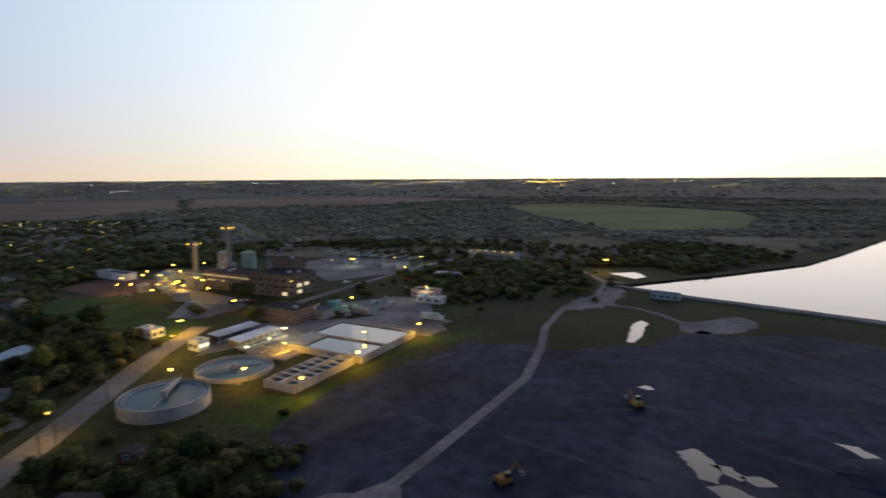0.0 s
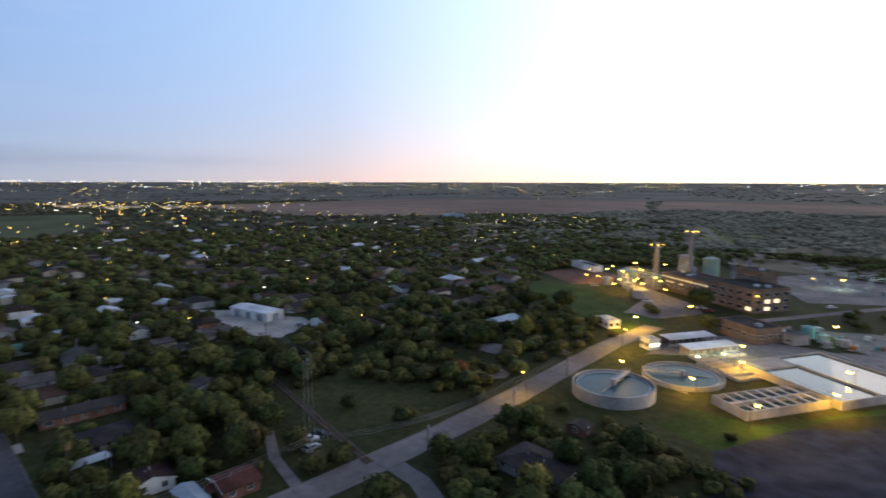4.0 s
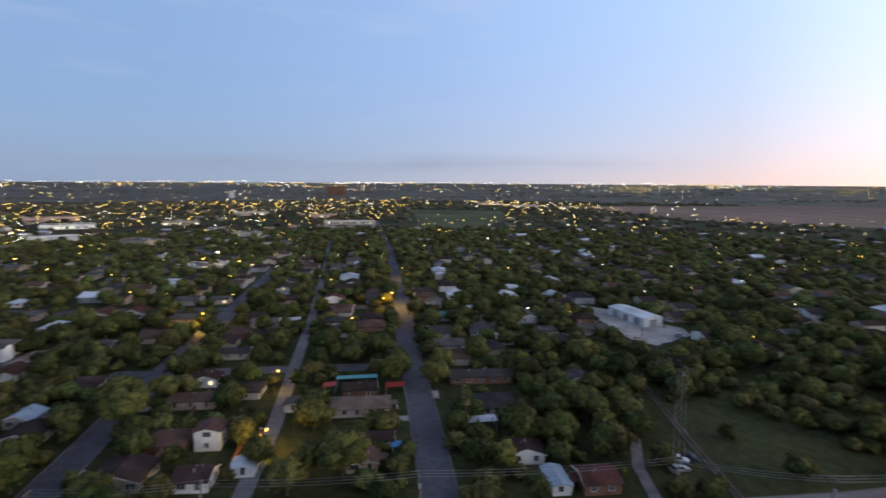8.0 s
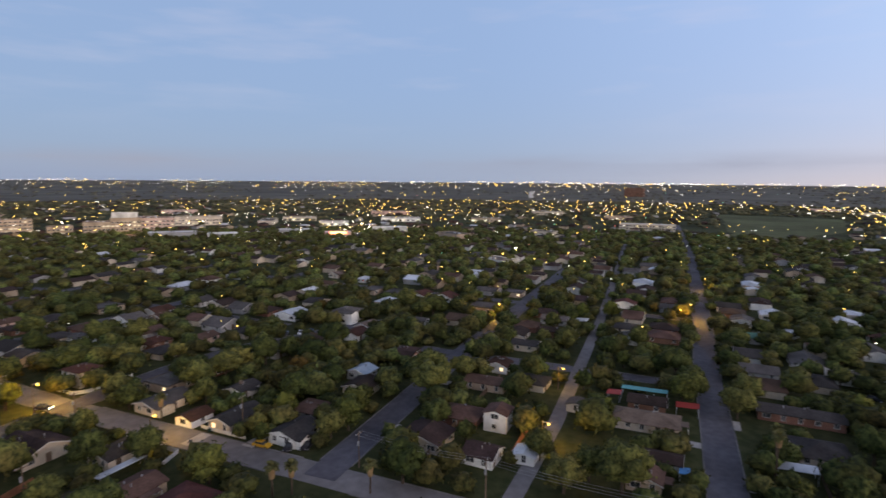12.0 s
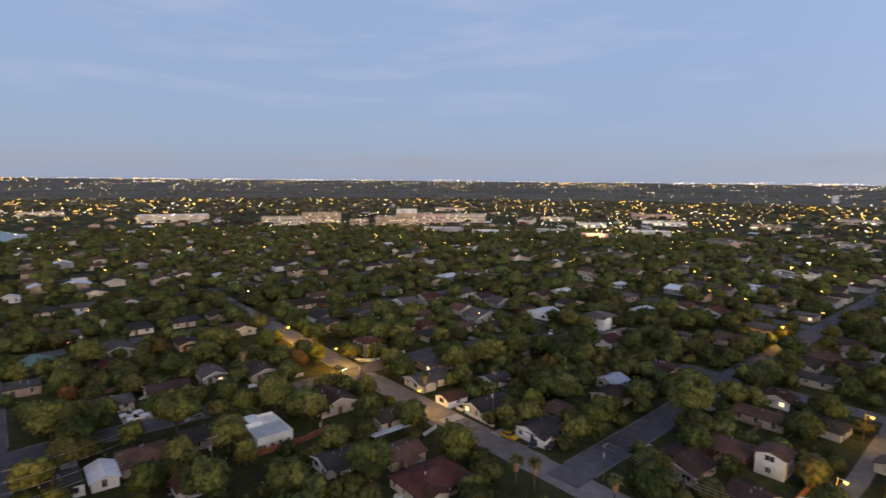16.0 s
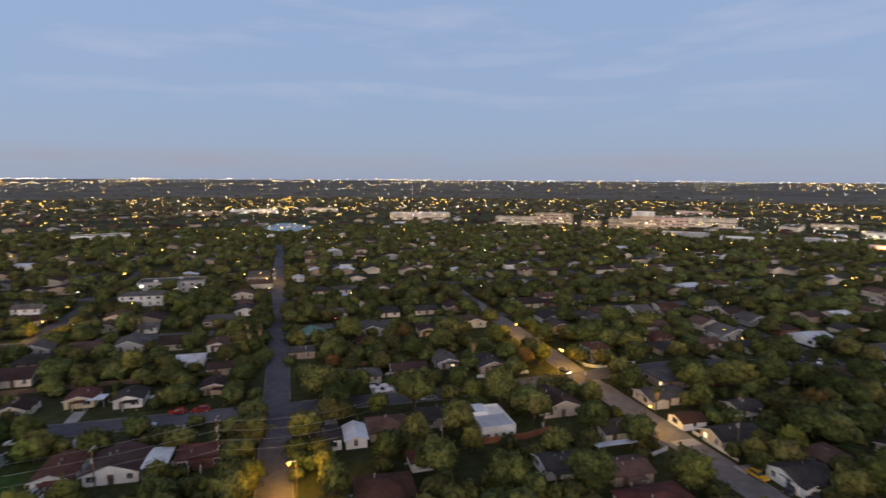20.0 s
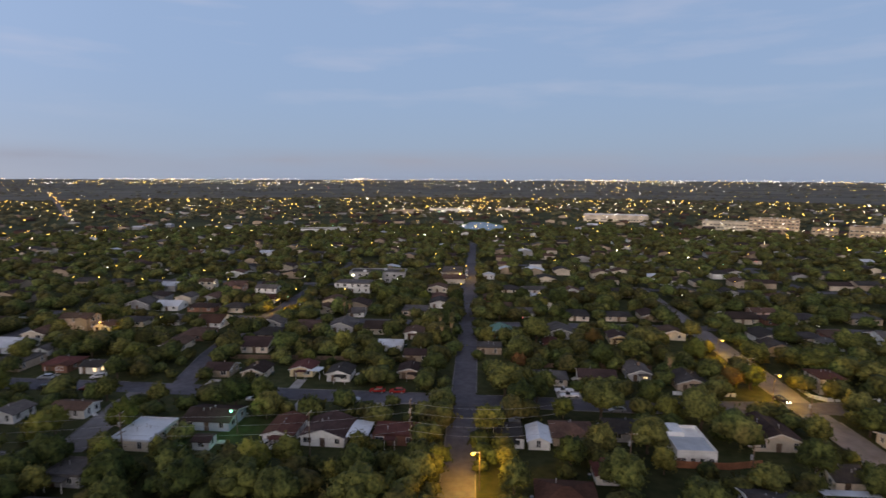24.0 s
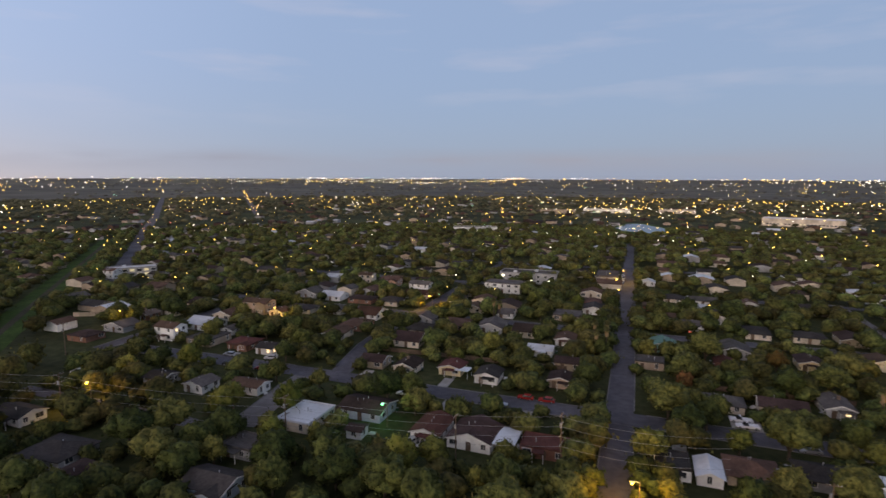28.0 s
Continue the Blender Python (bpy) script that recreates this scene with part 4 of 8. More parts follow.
house(-172.6, -217.9, 7.3, 7, "x", "brown", "tan", 1)
house(-156.5, -173.2, 9, 7.3, "x", "brown", "pink", 1)
house(-144.0, -186.0, 9.9, 8.2, "hip", "redbrown", "brick", 1)
house(-134.8, -214.9, 7, 7, "y", "gray", "white", 1)
house(-209.3, -141.7, 12, 10, "hip", "gray", "white", 2)
house(-199.5, -124.3, 9, 8, "x", "tanroof", "pink", 1)
house(-296.3, -188.3, 8.2, 7, "hip", "metal", "white", 1)
house(-301.1, -213.1, 7.3, 7, "x", "tanroof", "cream", 1)
house(-150.7, -95.3, 7.3, 7, "x", "ltblue", "gray", 1)
house(-219.4, -108.1, 5, 5, "y", "gray", "white", 1)
house(-175.0, -93.0, 10.6, 8.2, "hip", "dbrown", "brick", 1)
house(-177.0, -56.7, 7, 7, "x", "redbrown", "white", 1)
house(-159.9, -55.0, 7, 12.3, "y", "brown", "tan", 1)
house(-134.7, -53.2, 9, 11.4, "hip", "brown", "brick", 1)
house(-134.4, -42.5, 6, 6, "x", "brown", "white", 2)
house(-116.6, -40.1, 7, 7.3, "y", "dbrown", "white", 1)
house(-121.0, -31.0, 5, 5, "x", "metal", "white", 1)
house(-247.6, -54.4, 7, 11.4, "y", "gray", "gray", 1)
house(-227.7, -48.5, 7.3, 13.1, "y", "dbrown", "brick", 1)
house(-204.1, -55.4, 7, 9.9, "y", "dgray", "cream", 1)
house(-152.6, -8.1, 9, 18, "hip", "tanroof", "cream", 1)
house(-165.0, -8.1, 7, 9.9, "y", "dbrown", "brick", 1)
house(-131.3, -3.1, 5.4, 10, "y", "dbrown", "white", 1)
house(-121.6, -5.0, 6.6, 7, "x", "brown", "tan", 1)
house(-155.1, -26.0, 5, 5, "x", "gray", "white", 1)
house(-209.3, -10.4, 5, 6, "y", "gray", "white", 1)
house(-169.0, 61.1, 7.3, 7.3, "x", "gray", "white", 1)
house(-211.9, 70.5, 7, 7.3, "x", "dgray", "cream", 1)
house(-209.4, 62.4, 7, 7, "y", "dgray", "gray", 1)
house(-123.0, 32.5, 7.5, 8.5, "x", "dbrown", "white", 1)
house(-110.2, 36.6, 8, 4, "x", "ltblue", "white", 1)
house(-109.6, 45.4, 7.6, 7.8, "y", "redbrown", "brick", 1)
house(-173.9, 30.2, 7, 20, "y", "dgray", "brick", 1)
house(-254.2, 26.7, 7, 11.4, "y", "teal", "white", 1)
house(-269.6, 41.2, 6, 7, "flat", "metal", "white", 1)
house(-266.1, 173.9, 9, 8.2, "hip", "brown", "tan", 1)
house(-213.6, 167.0, 7, 7, "y", "gray", "cream", 1)
house(-275.1, 74.0, 7, 7.3, "x", "redbrown", "brick", 1)
house(-215.0, 49.3, 7, 7, "x", "dgray", "white", 1)
house(-157.9, 190.5, 8.2, 14, "y", "ltblue", "white", 1)
house(-69.8, 97.7, 15.5, 11, "hip", "dgray", "gray", 1)
house(-74.0, 120.8, 5, 4, "y", "dgray", "brick", 1)
carport(26.4, -128.2, 5.2, 10, ROOF["metal"][1], "open carport with a pale metal roof")
carport(50.5, -169, 4.5, 5, ROOF["metal"][1], "small carport with a pale metal roof")
carport(-31.8, -131, 5, 6, ROOF["metal"][1], "open carport with a grey metal roof")
carport(-76, -108.5, 11, 2.6, ROOF["metal"][1], "long narrow carport with a white metal roof", 2.1)
carport(-250, -43, 6, 6, ROOF["metal"][1], "carport with a pale metal roof")
carport(-139, 25, 4, 8, ROOF["metal"][1], "carport with a pale metal roof")
carport(-172.5, -9.5, 3, 13, TEAL_METAL, "long turquoise metal awning beside a house", 2.6)
carport(-165.5, 2.5, 4, 6, RED_METAL, "red metal awning beside a house", 2.4)
carport(-167, -17.5, 4, 4, RED_METAL, "red metal awning over a yard", 2.4)
carport(-127.0, 2.6, 3.0, 2.2, surface("bright_blue_awning", (0.10, 0.32, 0.62), (0.08, 0.26, 0.52), 0.8, 0.5), "bright blue awning beside a white house", 2.2)


def white_flat_house():
    """The bright white box of a house with a stepped parapet and slatted skylight roof."""
    h = thing("house", -51.5, -127.8, 0, 0, "bright white modern box house with stepped parapets", "house", "houses of the neighbourhood")
    h.scale = (0.88, 0.88, 0.84)
    w, d = 10.0, 15.0
    part("wall", Geo().box(-w / 2, -d / 2, 0, w / 2, d / 2, 3.6).box(-w / 2 + 5.2, -d / 2, 3.6, w / 2, -d / 2 + 6.0, 4.9), WALL["white"][1], h)
    g = Geo()
    for a, b, c, e in ((-w / 2, d / 2 - 0.25, w / 2, d / 2), (-w / 2, -d / 2, -w / 2 + 0.25, d / 2 - 0.25), (w / 2 - 0.25, -d / 2 + 6, w / 2, d / 2 - 0.25), (-w / 2 + 0.25, -d / 2, 0.2, -d / 2 + 0.25)):
        g.box(a, b, 3.6, c, e, 4.35)
    part("parapet", g, WALL["white"][1], h)
    part("roof", Geo().box(-w / 2 + 0.25, -d / 2 + 6.0, 3.6, w / 2 - 0.25, d / 2 - 0.25, 3.7), surface("pale_blue_membrane", (0.42, 0.46, 0.50), (0.36, 0.40, 0.44), 0.6, 0.6), h, "pale grey membrane roof")
    slat = Geo().box(-0.2, -2.6, 0, 0.2, 2.6, 0.18).mesh("roof_slat", GALV)
    for k in range(6):
        part("roof_slat", slat, None, h, at=pose(0.9 + k * 0.72, -d / 2 + 3.0, 4.9))
    for k in range(4):
        add_window(h, "plain", -3.6 + 2.3 * k, d / 2 + 0.005, 1.6, 180)
    part("door", DOOR, None, h, at=pose(4.4, d / 2 + 0.005, 0, 0, 0, 180))
    TAKEN.append((-57, -136, -46, -120))


white_flat_house()


KEEP_OPEN = [(-226, -30, -194, 0), (-152, -30, -102, -7), (-92, -182, -76, -160), (-218, -102, -194, -80), (96, -180, 116, -160)]   # lots that stay lawn


def fill_lots():
    """Houses on the lots along the streets whose roofs stand among trees."""
    rnd = random.Random(5)
    looks = [("x", "dbrown", "cream"), ("y", "dgray", "white"), ("hip", "brown", "brick"), ("x", "gray", "white"), ("y", "dbrown", "tan"), ("hip", "dgray", "cream"), ("x", "redbrown", "white"), ("y", "gray", "gray"), ("hip", "dbrown", "brick"), ("x", "metal", "white"), ("y", "brown", "cream"), ("flat", "gray", "tan")]
    count = 0
    spots = []
    for name, (line, w, m) in list(EAST_WEST.items()) + list(NORTH_SOUTH.items()):
        if name in ("drive", "main"):
            continue
        for (x0, y0), (x1, y1) in zip(line, line[1:]):
            d = math.hypot(x1 - x0, y1 - y0)
            for k in range(int(d / 15)):
                s = (k + 0.5) * 15 / d
                px, py = x0 + (x1 - x0) * s, y0 + (y1 - y0) * s
                for side in (-1, 1):
                    off = side * (w / 2 + 10.5 + rnd.uniform(-1.5, 2.5))
                    spots.append((px - (y1 - y0) / d * off + rnd.uniform(-2, 2), py + (x1 - x0) / d * off))
    for gx in range(-420, -150, 24):
        for gy in range(36, 240, 26):
            spots.append((gx + rnd.uniform(-5, 5), gy + rnd.uniform(-5, 5)))
    spots.sort(key=lambda p: math.hypot(*p))
    for x, y in spots:
        w, d = rnd.uniform(8, 13.5), rnd.uniform(8, 12)
        r = math.hypot(x, y)
        if r < 130 or r > 470 or count > 100:
            continue
        if y > 95 and not (x < -230 and y < 240):
            continue
        if any(a < x < c and b < y < e for a, b, c, e in KEEP_OPEN):
            continue
        if y > 60 and x > -200 or (line_gap(x, y, RAIL) < 14):
            continue
        if x > 225 or (x > 110 and y > -150) or line_gap(x, y, [(205, -112), (517, -429)]) < 22 or (-305 < x < -196 and 92 < y < 145):
            continue
        if any(line_gap(x, y, ln) < wd / 2 + max(w, d) / 2 + 1 for ln, wd, _ in STREETS):
            continue
        if any(a - 1.5 < x + w / 2 and c + 1.5 > x - w / 2 and b - 1.5 < y + d / 2 and e + 1.5 > y - d / 2 for a, b, c, e in TAKEN):
            continue
        st, rf, wl = rnd.choice(looks)
        house(x, y, w, d, st, rf, wl, 1, detail=1, lit=0.02)
        count += 1


fill_lots()
NEAR_TAKEN = list(TAKEN)



def driveway(x0, y0, x1, y1, w=3.2):
    tagged(new("driveway", strip([(x0, y0), (x1, y1)], w, 0.0, 0.055).mesh("driveway", CONCRETE)), "pale concrete driveway from the street", "driveway", kind="structure")


for a in ((-146.5, -2, -146.5, 6.5), (-99, -108, -92, -108), (-105, -94, -98, -94), (-27, -166, -27, -157), (-31, -166, -31, -157), (26, -137, 26, -150), (48, -139, 48, -150), (54, -166, 54, -158), (81, -164, 81, -159), (-70, -141, -70, -150), (-12, -137, -12, -149), (-64, -163, -64, -158), (-151, -164, -151, -160),
          (-166, 14, -160, 14), (-130, 14, -130, 24), (-205, -68, -205, -73), (-158, -66, -158, -71), (135, -164, 135, -159), (-123, -66, -123, -70), (-234, 12, -234, 22), (-206, 18, -206, 12)):
    driveway(*a)


def fence(line, h, mat, label, post_gap=2.4, boards=True):
    """A yard fence: posts and either boards or two rails."""
    f = thing("fence", line[0][0], line[0][1], 0, 0, label, "fence", "yard fences")
    ox, oy = line[0]
    pm = Geo().box(-0.06, -0.06, 0, 0.06, 0.06, h + 0.1).mesh("post", mat)
    for (x0, y0), (x1, y1) in zip(line, line[1:]):
        d = math.hypot(x1 - x0, y1 - y0)
        n = max(1, round(d / post_gap))
        turn = math.degrees(math.atan2(y1 - y0, x1 - x0))
        bay = d / n
        if boards:
            k = int(bay / 0.2)
            edge = [(0, 0.05), (bay, 0.05)]
            for i in reversed(range(k)):
                edge += [((i + 1) * bay / k, h - 0.05 * (i % 2)), (i * bay / k, h - 0.05 * (i % 2))]
            n_e = len(edge)
            g = Geo().add([(px, e, pz) for e in (-0.02, 0.02) for px, pz in edge], [tuple(range(n_e)), tuple(range(2 * n_e - 1, n_e - 1, -1))] + [((i + 1) % n_e, i, n_e + i, n_e + (i + 1) % n_e) for i in range(n_e)])
        else:
            g = Geo().box(0, -0.03, h * 0.4, bay, 0.03, h * 0.4 + 0.14).box(0, -0.03, h - 0.16, bay, 0.03, h)
        bm_ = g.mesh("panel", mat)
        for i in range(n):
            px, py = x0 + (x1 - x0) * i / n - ox, y0 + (y1 - y0) * i / n - oy
            part("post", pm, None, f, at=pose(px, py, 0, 0, 0, turn))
            part("panel", bm_, None, f, at=pose(px, py, 0, 0, 0, turn))


ORANGE_WOOD = surface("reddish_cedar_boards", (0.30, 0.13, 0.07), (0.22, 0.10, 0.055), 1.5, 0.85)
fence([(-118, -34.5), (-133, -34.8), (-150, -35)], 1.8, ORANGE_WOOD, "tall reddish cedar board fence along the lane")
fence([(-99.5, -176), (-99.8, -164), (-103, -161.5), (-118, -162.3)], 1.2, TRIM, "white picket fence round a corner yard")
fence([(-100.5, -112), (-100.5, -100), (-100.6, -97)], 1.0, TRIM, "low white fence in front of a house")
fence([(-88.5, -124), (-88.5, -106), (-82, -104)], 1.1, TRIM, "low white fence beside the street")
fence([(-45, -120), (-58, -120), (-66, -122)], 1.7, ORANGE_WOOD, "reddish board fence behind a white house")
fence([(-20, -184), (-60, -184.5)], 1.6, WOOD, "grey board fence between back yards")
fence([(20, -186), (60, -185), (86, -184)], 1.6, WOOD, "grey board fence between back yards")
fence([(-112, -184), (-160, -186)], 1.6, TRIM, "pale fence between back yards")
fence([(-60, -163), (-78, -163)], 1.2, TRIM, "white fence along the street")
fence([(-104, -52), (-170, -54)], 1.6, WOOD, "grey board fence between back yards")
fence([(-200, -50), (-260, -53)], 1.6, WOOD, "grey board fence between back yards")
fence([(-112, 30), (-160, 30)], 1.5, WOOD, "grey board fence between back yards")
fence([(208, -196), (240, -180)], 2.0, WALL["tan"][1], "tan boundary wall beside a small house")

# ---- vehicles ----
def car_master(body_mat, colour, long=4.6, tall=1.45, pickup=False):
    c = thing("car", 0, 0, -50, 0, f"{colour} {'pickup truck' if pickup else 'car'} parked beside the street", "car", "parked cars")
    L, W = long / 2, 0.9
    prof = [(-L, 0.35), (L, 0.35), (L, 0.75), (L - 0.9, 0.95), (-L + 0.1, 0.98), (-L, 0.85)]
    g = Geo().add([(x, -W, z) for x, z in prof] + [(x, W, z) for x, z in prof], [tuple(range(6)), tuple(range(11, 5, -1))] + [((i + 1) % 6, i, 6 + i, 6 + (i + 1) % 6) for i in range(6)])
    part("body", g, body_mat, c)
    a, b = (-0.2, 1.1) if pickup else (-L + 0.5, L - 1.3)
    g = Geo().add([(a, -0.82, 0.95), (b, -0.82, 0.95), (b, 0.82, 0.95), (a, 0.82, 0.95), (a + 0.35, -0.68, tall), (b - 0.6, -0.68, tall), (b - 0.6, 0.68, tall), (a + 0.35, 0.68, tall)],
                  [(0, 1, 5, 4), (1, 2, 6, 5), (2, 3, 7, 6), (3, 0, 4, 7)])
    part("cabin", g, GLASS_DARK, c, "dark glass cabin")
    part("cabin_roof", Geo().box(a + 0.33, -0.69, tall - 0.02, b - 0.58, 0.69, tall + 0.05), body_mat, c)
    wheel = Geo().rod((0, -0.1, 0), (0, 0.1, 0), 0.33, 10).mesh("wheel", TYRE)
    hub = Geo().rod((0, -0.115, 0), (0, 0.115, 0), 0.18, 8).mesh("rim", GALV)
    for sx in (-1, 1):
        for sy in (-1, 1):
            wl = part("wheel", wheel, None, c, at=pose(sx * (L - 0.85), sy * 0.82, 0.33))
            part("rim", hub, None, wl)
    for sy in (-1, 1):
        part("headlight", Geo().box(L - 0.04, sy * 0.65 - 0.15, 0.6, L + 0.02, sy * 0.65 + 0.15, 0.74), TRIM, c)
    return c


LIT_HEAD = glowing("shining_headlight", (1.0, 0.92, 0.7), 12.0)


def build_cars():
    paint = {
        "white": surface("white_car_paint", (0.75, 0.75, 0.76), (0.7, 0.7, 0.71), 0.5, 0.25), "dark": surface("dark_car_paint", (0.03, 0.03, 0.035), (0.04, 0.04, 0.045), 0.5, 0.25),
        "silver": surface("silver_car_paint", (0.42, 0.43, 0.45), (0.38, 0.39, 0.41), 0.5, 0.3, 0.5), "red": surface("red_car_paint", (0.32, 0.03, 0.025), (0.27, 0.025, 0.02), 0.5, 0.3),
        "yellow": surface("yellow_car_paint", (0.62, 0.36, 0.03), (0.55, 0.31, 0.03), 0.5, 0.3), "blue": surface("dark_blue_car_paint", (0.03, 0.06, 0.14), (0.025, 0.05, 0.12), 0.5, 0.3)}
    M = {k: car_master(v, k) for k, v in paint.items()}
    M["white_pickup"] = car_master(paint["white"], "white", 5.5, 1.75, True)
    M["silver_pickup"] = car_master(paint["silver"], "silver", 5.5, 1.75, True)
    put = [("yellow", -99.5, -90.5, 95), ("dark", -101.5, -84, 20), ("dark", -104, -80.5, 10), ("white_pickup", -28, -162.5, 4), ("white_pickup", -29, -158.9, 3), ("silver", -20.5, -163, 90), ("silver", -40.5, -149.5, 8),
           ("dark", -89.8, -160.5, 110), ("blue", -146.5, 1.2, 3), ("white", 48.5, -121.5, 70), ("white", 45, -122, 72), ("red", 22, -157.8, 3), ("red", 28, -157.8, 2), ("silver", 34, -150.5, 182),
           ("dark", -60, -78, 120), ("red", 115, -151.8, 4), ("dark", 128, -151.6, 184), ("white", 119, -162, 20), ("white", 169, -129, 25), ("silver", 150.5, -93, 95), ("silver", 135, -160, 5),
           ("dark", 0.5, -290, 92), ("blue", 8, -352, 90), ("white", 8, -360, 90), ("blue", 8, -368, 88), ("silver", 8.5, -376, 90), ("dark", -118.5, 71.5, 30), ("white", -118, 68, 60), ("silver", -113.5, 66, 100),
           ("white", -135, 282, 20), ("dark", -112, 281, 25), ("white", -108, 286, 24), ("red", -103, 283, 24), ("silver", -178, 300, 60), ("silver_pickup", -170, 322, 30), ("white", -63, 336, 60), ("silver", -68, 262, 60),
           ("dark", -15, 318, 30), ("dark", -24, 316, 20), ("silver", -186, 49, 100), ("white", -196, 58, 95), ("dark", -200, 53, 92), ("red", -205, 60, 90), ("white", -243, 130, 20), ("silver", -218, 122, 40),
           ("white", -247, -30, 90), ("silver", -240, -29, 88), ("dark", -130, -62, 8), ("blue", -124, -56, 40), ("white", 62, -148.5, 0), ("dark", -178, -150, 30), ("white", -182, -146, 30), ("blue", -186, -144, 28)]
    for key, x, y, turn in put:
        made = copy_thing(M[key], pose(x, y, 0.06, 0, 0, turn))
        if (x, y) == (-89.8, -160.5):
            for e in (-0.6, 0.6):
                part("lit_headlight", Geo().box(2.26, e - 0.2, 0.52, 2.36, e + 0.2, 0.78), LIT_HEAD, made, "shining headlight")
    for m in M.values():
        for o in (*m.children_recursive, m):
            bpy.data.objects.remove(o)


build_cars()

# ---- street lamps and poles ----
LAMPS = []


def lamp_glow(x, y, z, watts, col=(1.0, 0.52, 0.07), r=0.3):
    l = bpy.data.lights.new("lamp_light", "POINT")
    l.energy, l.color, l.shadow_soft_size = watts, col, r
    new("lamp_light", l).location = (x, y, z)


def street_lamp(x, y, z=8.0, watts=0.0, turn=0.0, head=0.55, bulb=SODIUM, label="wooden street lamp pole with a glowing sodium light", col=(1.0, 0.55, 0.03)):
    LAMPS.append((x, y))
    s = thing("street_lamp", x, y, 0, turn, label, "street lamp", "street lamps")
    part("pole", Geo().cyl(-1.4, 0, 0, z + 0.6, 0.14, 0.1, 8), WOOD, s)
    part("arm", Geo().rod((-1.4, 0, z + 0.2), (0, 0, z + 0.35), 0.05), GALV, s)
    part("hood", Geo().cyl(0, 0, z + 0.1, z + 0.35, head * 0.6, 0.12, 10), GALV, s)
    part("bulb", Geo().cyl(0, 0, z - 0.35, z + 0.1, head * 0.35, head * 0.7, 10), bulb, s, "glowing lamp bowl")
    if watts:
        lamp_glow(x, y, z - 0.8, watts * 1.7, col)


for a in ((-1.6, -107.5, 8, 3800, 0), (-127.3, -27.5, 7, 1500, 90), (-131, 54, 7, 1500, 0), (-277, 1.4, 8.5, 5200, 90), (-240.5, -79, 8, 3600, -90), (-90, -115.4, 7, 1600, 180), (-88.2, -198, 7, 3400, 180),
          (-88.5, -160, 8, 4600, 180), (141, -110.7, 7, 1800, 0), (-98.7, 128.6, 8, 1700, 180), (-99.3, 191.7, 9, 5200, 0), (92, -246, 7.5, 2800, 0), (8, -352, 8, 2600, 0),
          (-231.7, -330.7, 8, 0, 0), (-320, -34, 8, 0, 0), (-360, 8, 8, 1800, 0), (-168, -33, 7, 500, 90), (150, -206, 6, 1500, 0), (205, -175, 7, 900, 0)):
    street_lamp(a[0], a[1], a[2], a[3], a[4])
street_lamp(106, 368.8, 9, 5200, 0, 2.0, SODIUM_HOT)
street_lamp(59.2, -128, 6, 260, 0, 0.5, GREEN_LAMP, "pole lamp with a bright green light", (0.15, 1.0, 0.4))


def utility_pole(x, y, h=11.0, arms=1, turn=0.0):
    p = thing("utility_pole", x, y, 0, turn, "tall weathered wooden utility pole with crossarms", "utility pole", "utility poles")
    part("shaft", Geo().cyl(0, 0, 0, h, 0.17, 0.11, 8), WOOD, p)
    arm = Geo().box(-1.3, -0.06, -0.07, 1.3, 0.06, 0.07).mesh("crossarm", WOOD)
    cap = Geo().cyl(0, 0, 0.07, 0.28, 0.06, 0.04, 6).mesh("insulator", GALV)
    for k in range(arms):
        a = part("crossarm", arm, None, p, at=pose(0, 0, h - 0.5 - 2.2 * k))
        for e in (-1.15, -0.55, 0.55, 1.15):
            part("insulator", cap, None, a, at=pose(e, 0, 0))
    part("transformer", Geo().cyl(0.35, 0, h - 3.2, h - 2.2, 0.25, n=10), PIPE, p)


def power_line(pts, sag=1.2, offsets=(-1.1, 0, 1.1), label="sagging grey power lines between wooden poles"):
    g = Geo()
    for (x0, y0, z0), (x1, y1, z1) in zip(pts, pts[1:]):
        d = math.hypot(x1 - x0, y1 - y0)
        nx, ny = -(y1 - y0) / d, (x1 - x0) / d
        for o in offsets:
            last = None
            for k in range(13):
                s = k / 12
                p = (x0 + (x1 - x0) * s + nx * o, y0 + (y1 - y0) * s + ny * o, z0 + (z1 - z0) * s - sag * 4 * s * (1 - s))
                if last:
                    g.rod(last, p, 0.024, 4)
                last = p
    tagged(new("power_line", g.mesh("power_line", PIPE)), label, "power line")


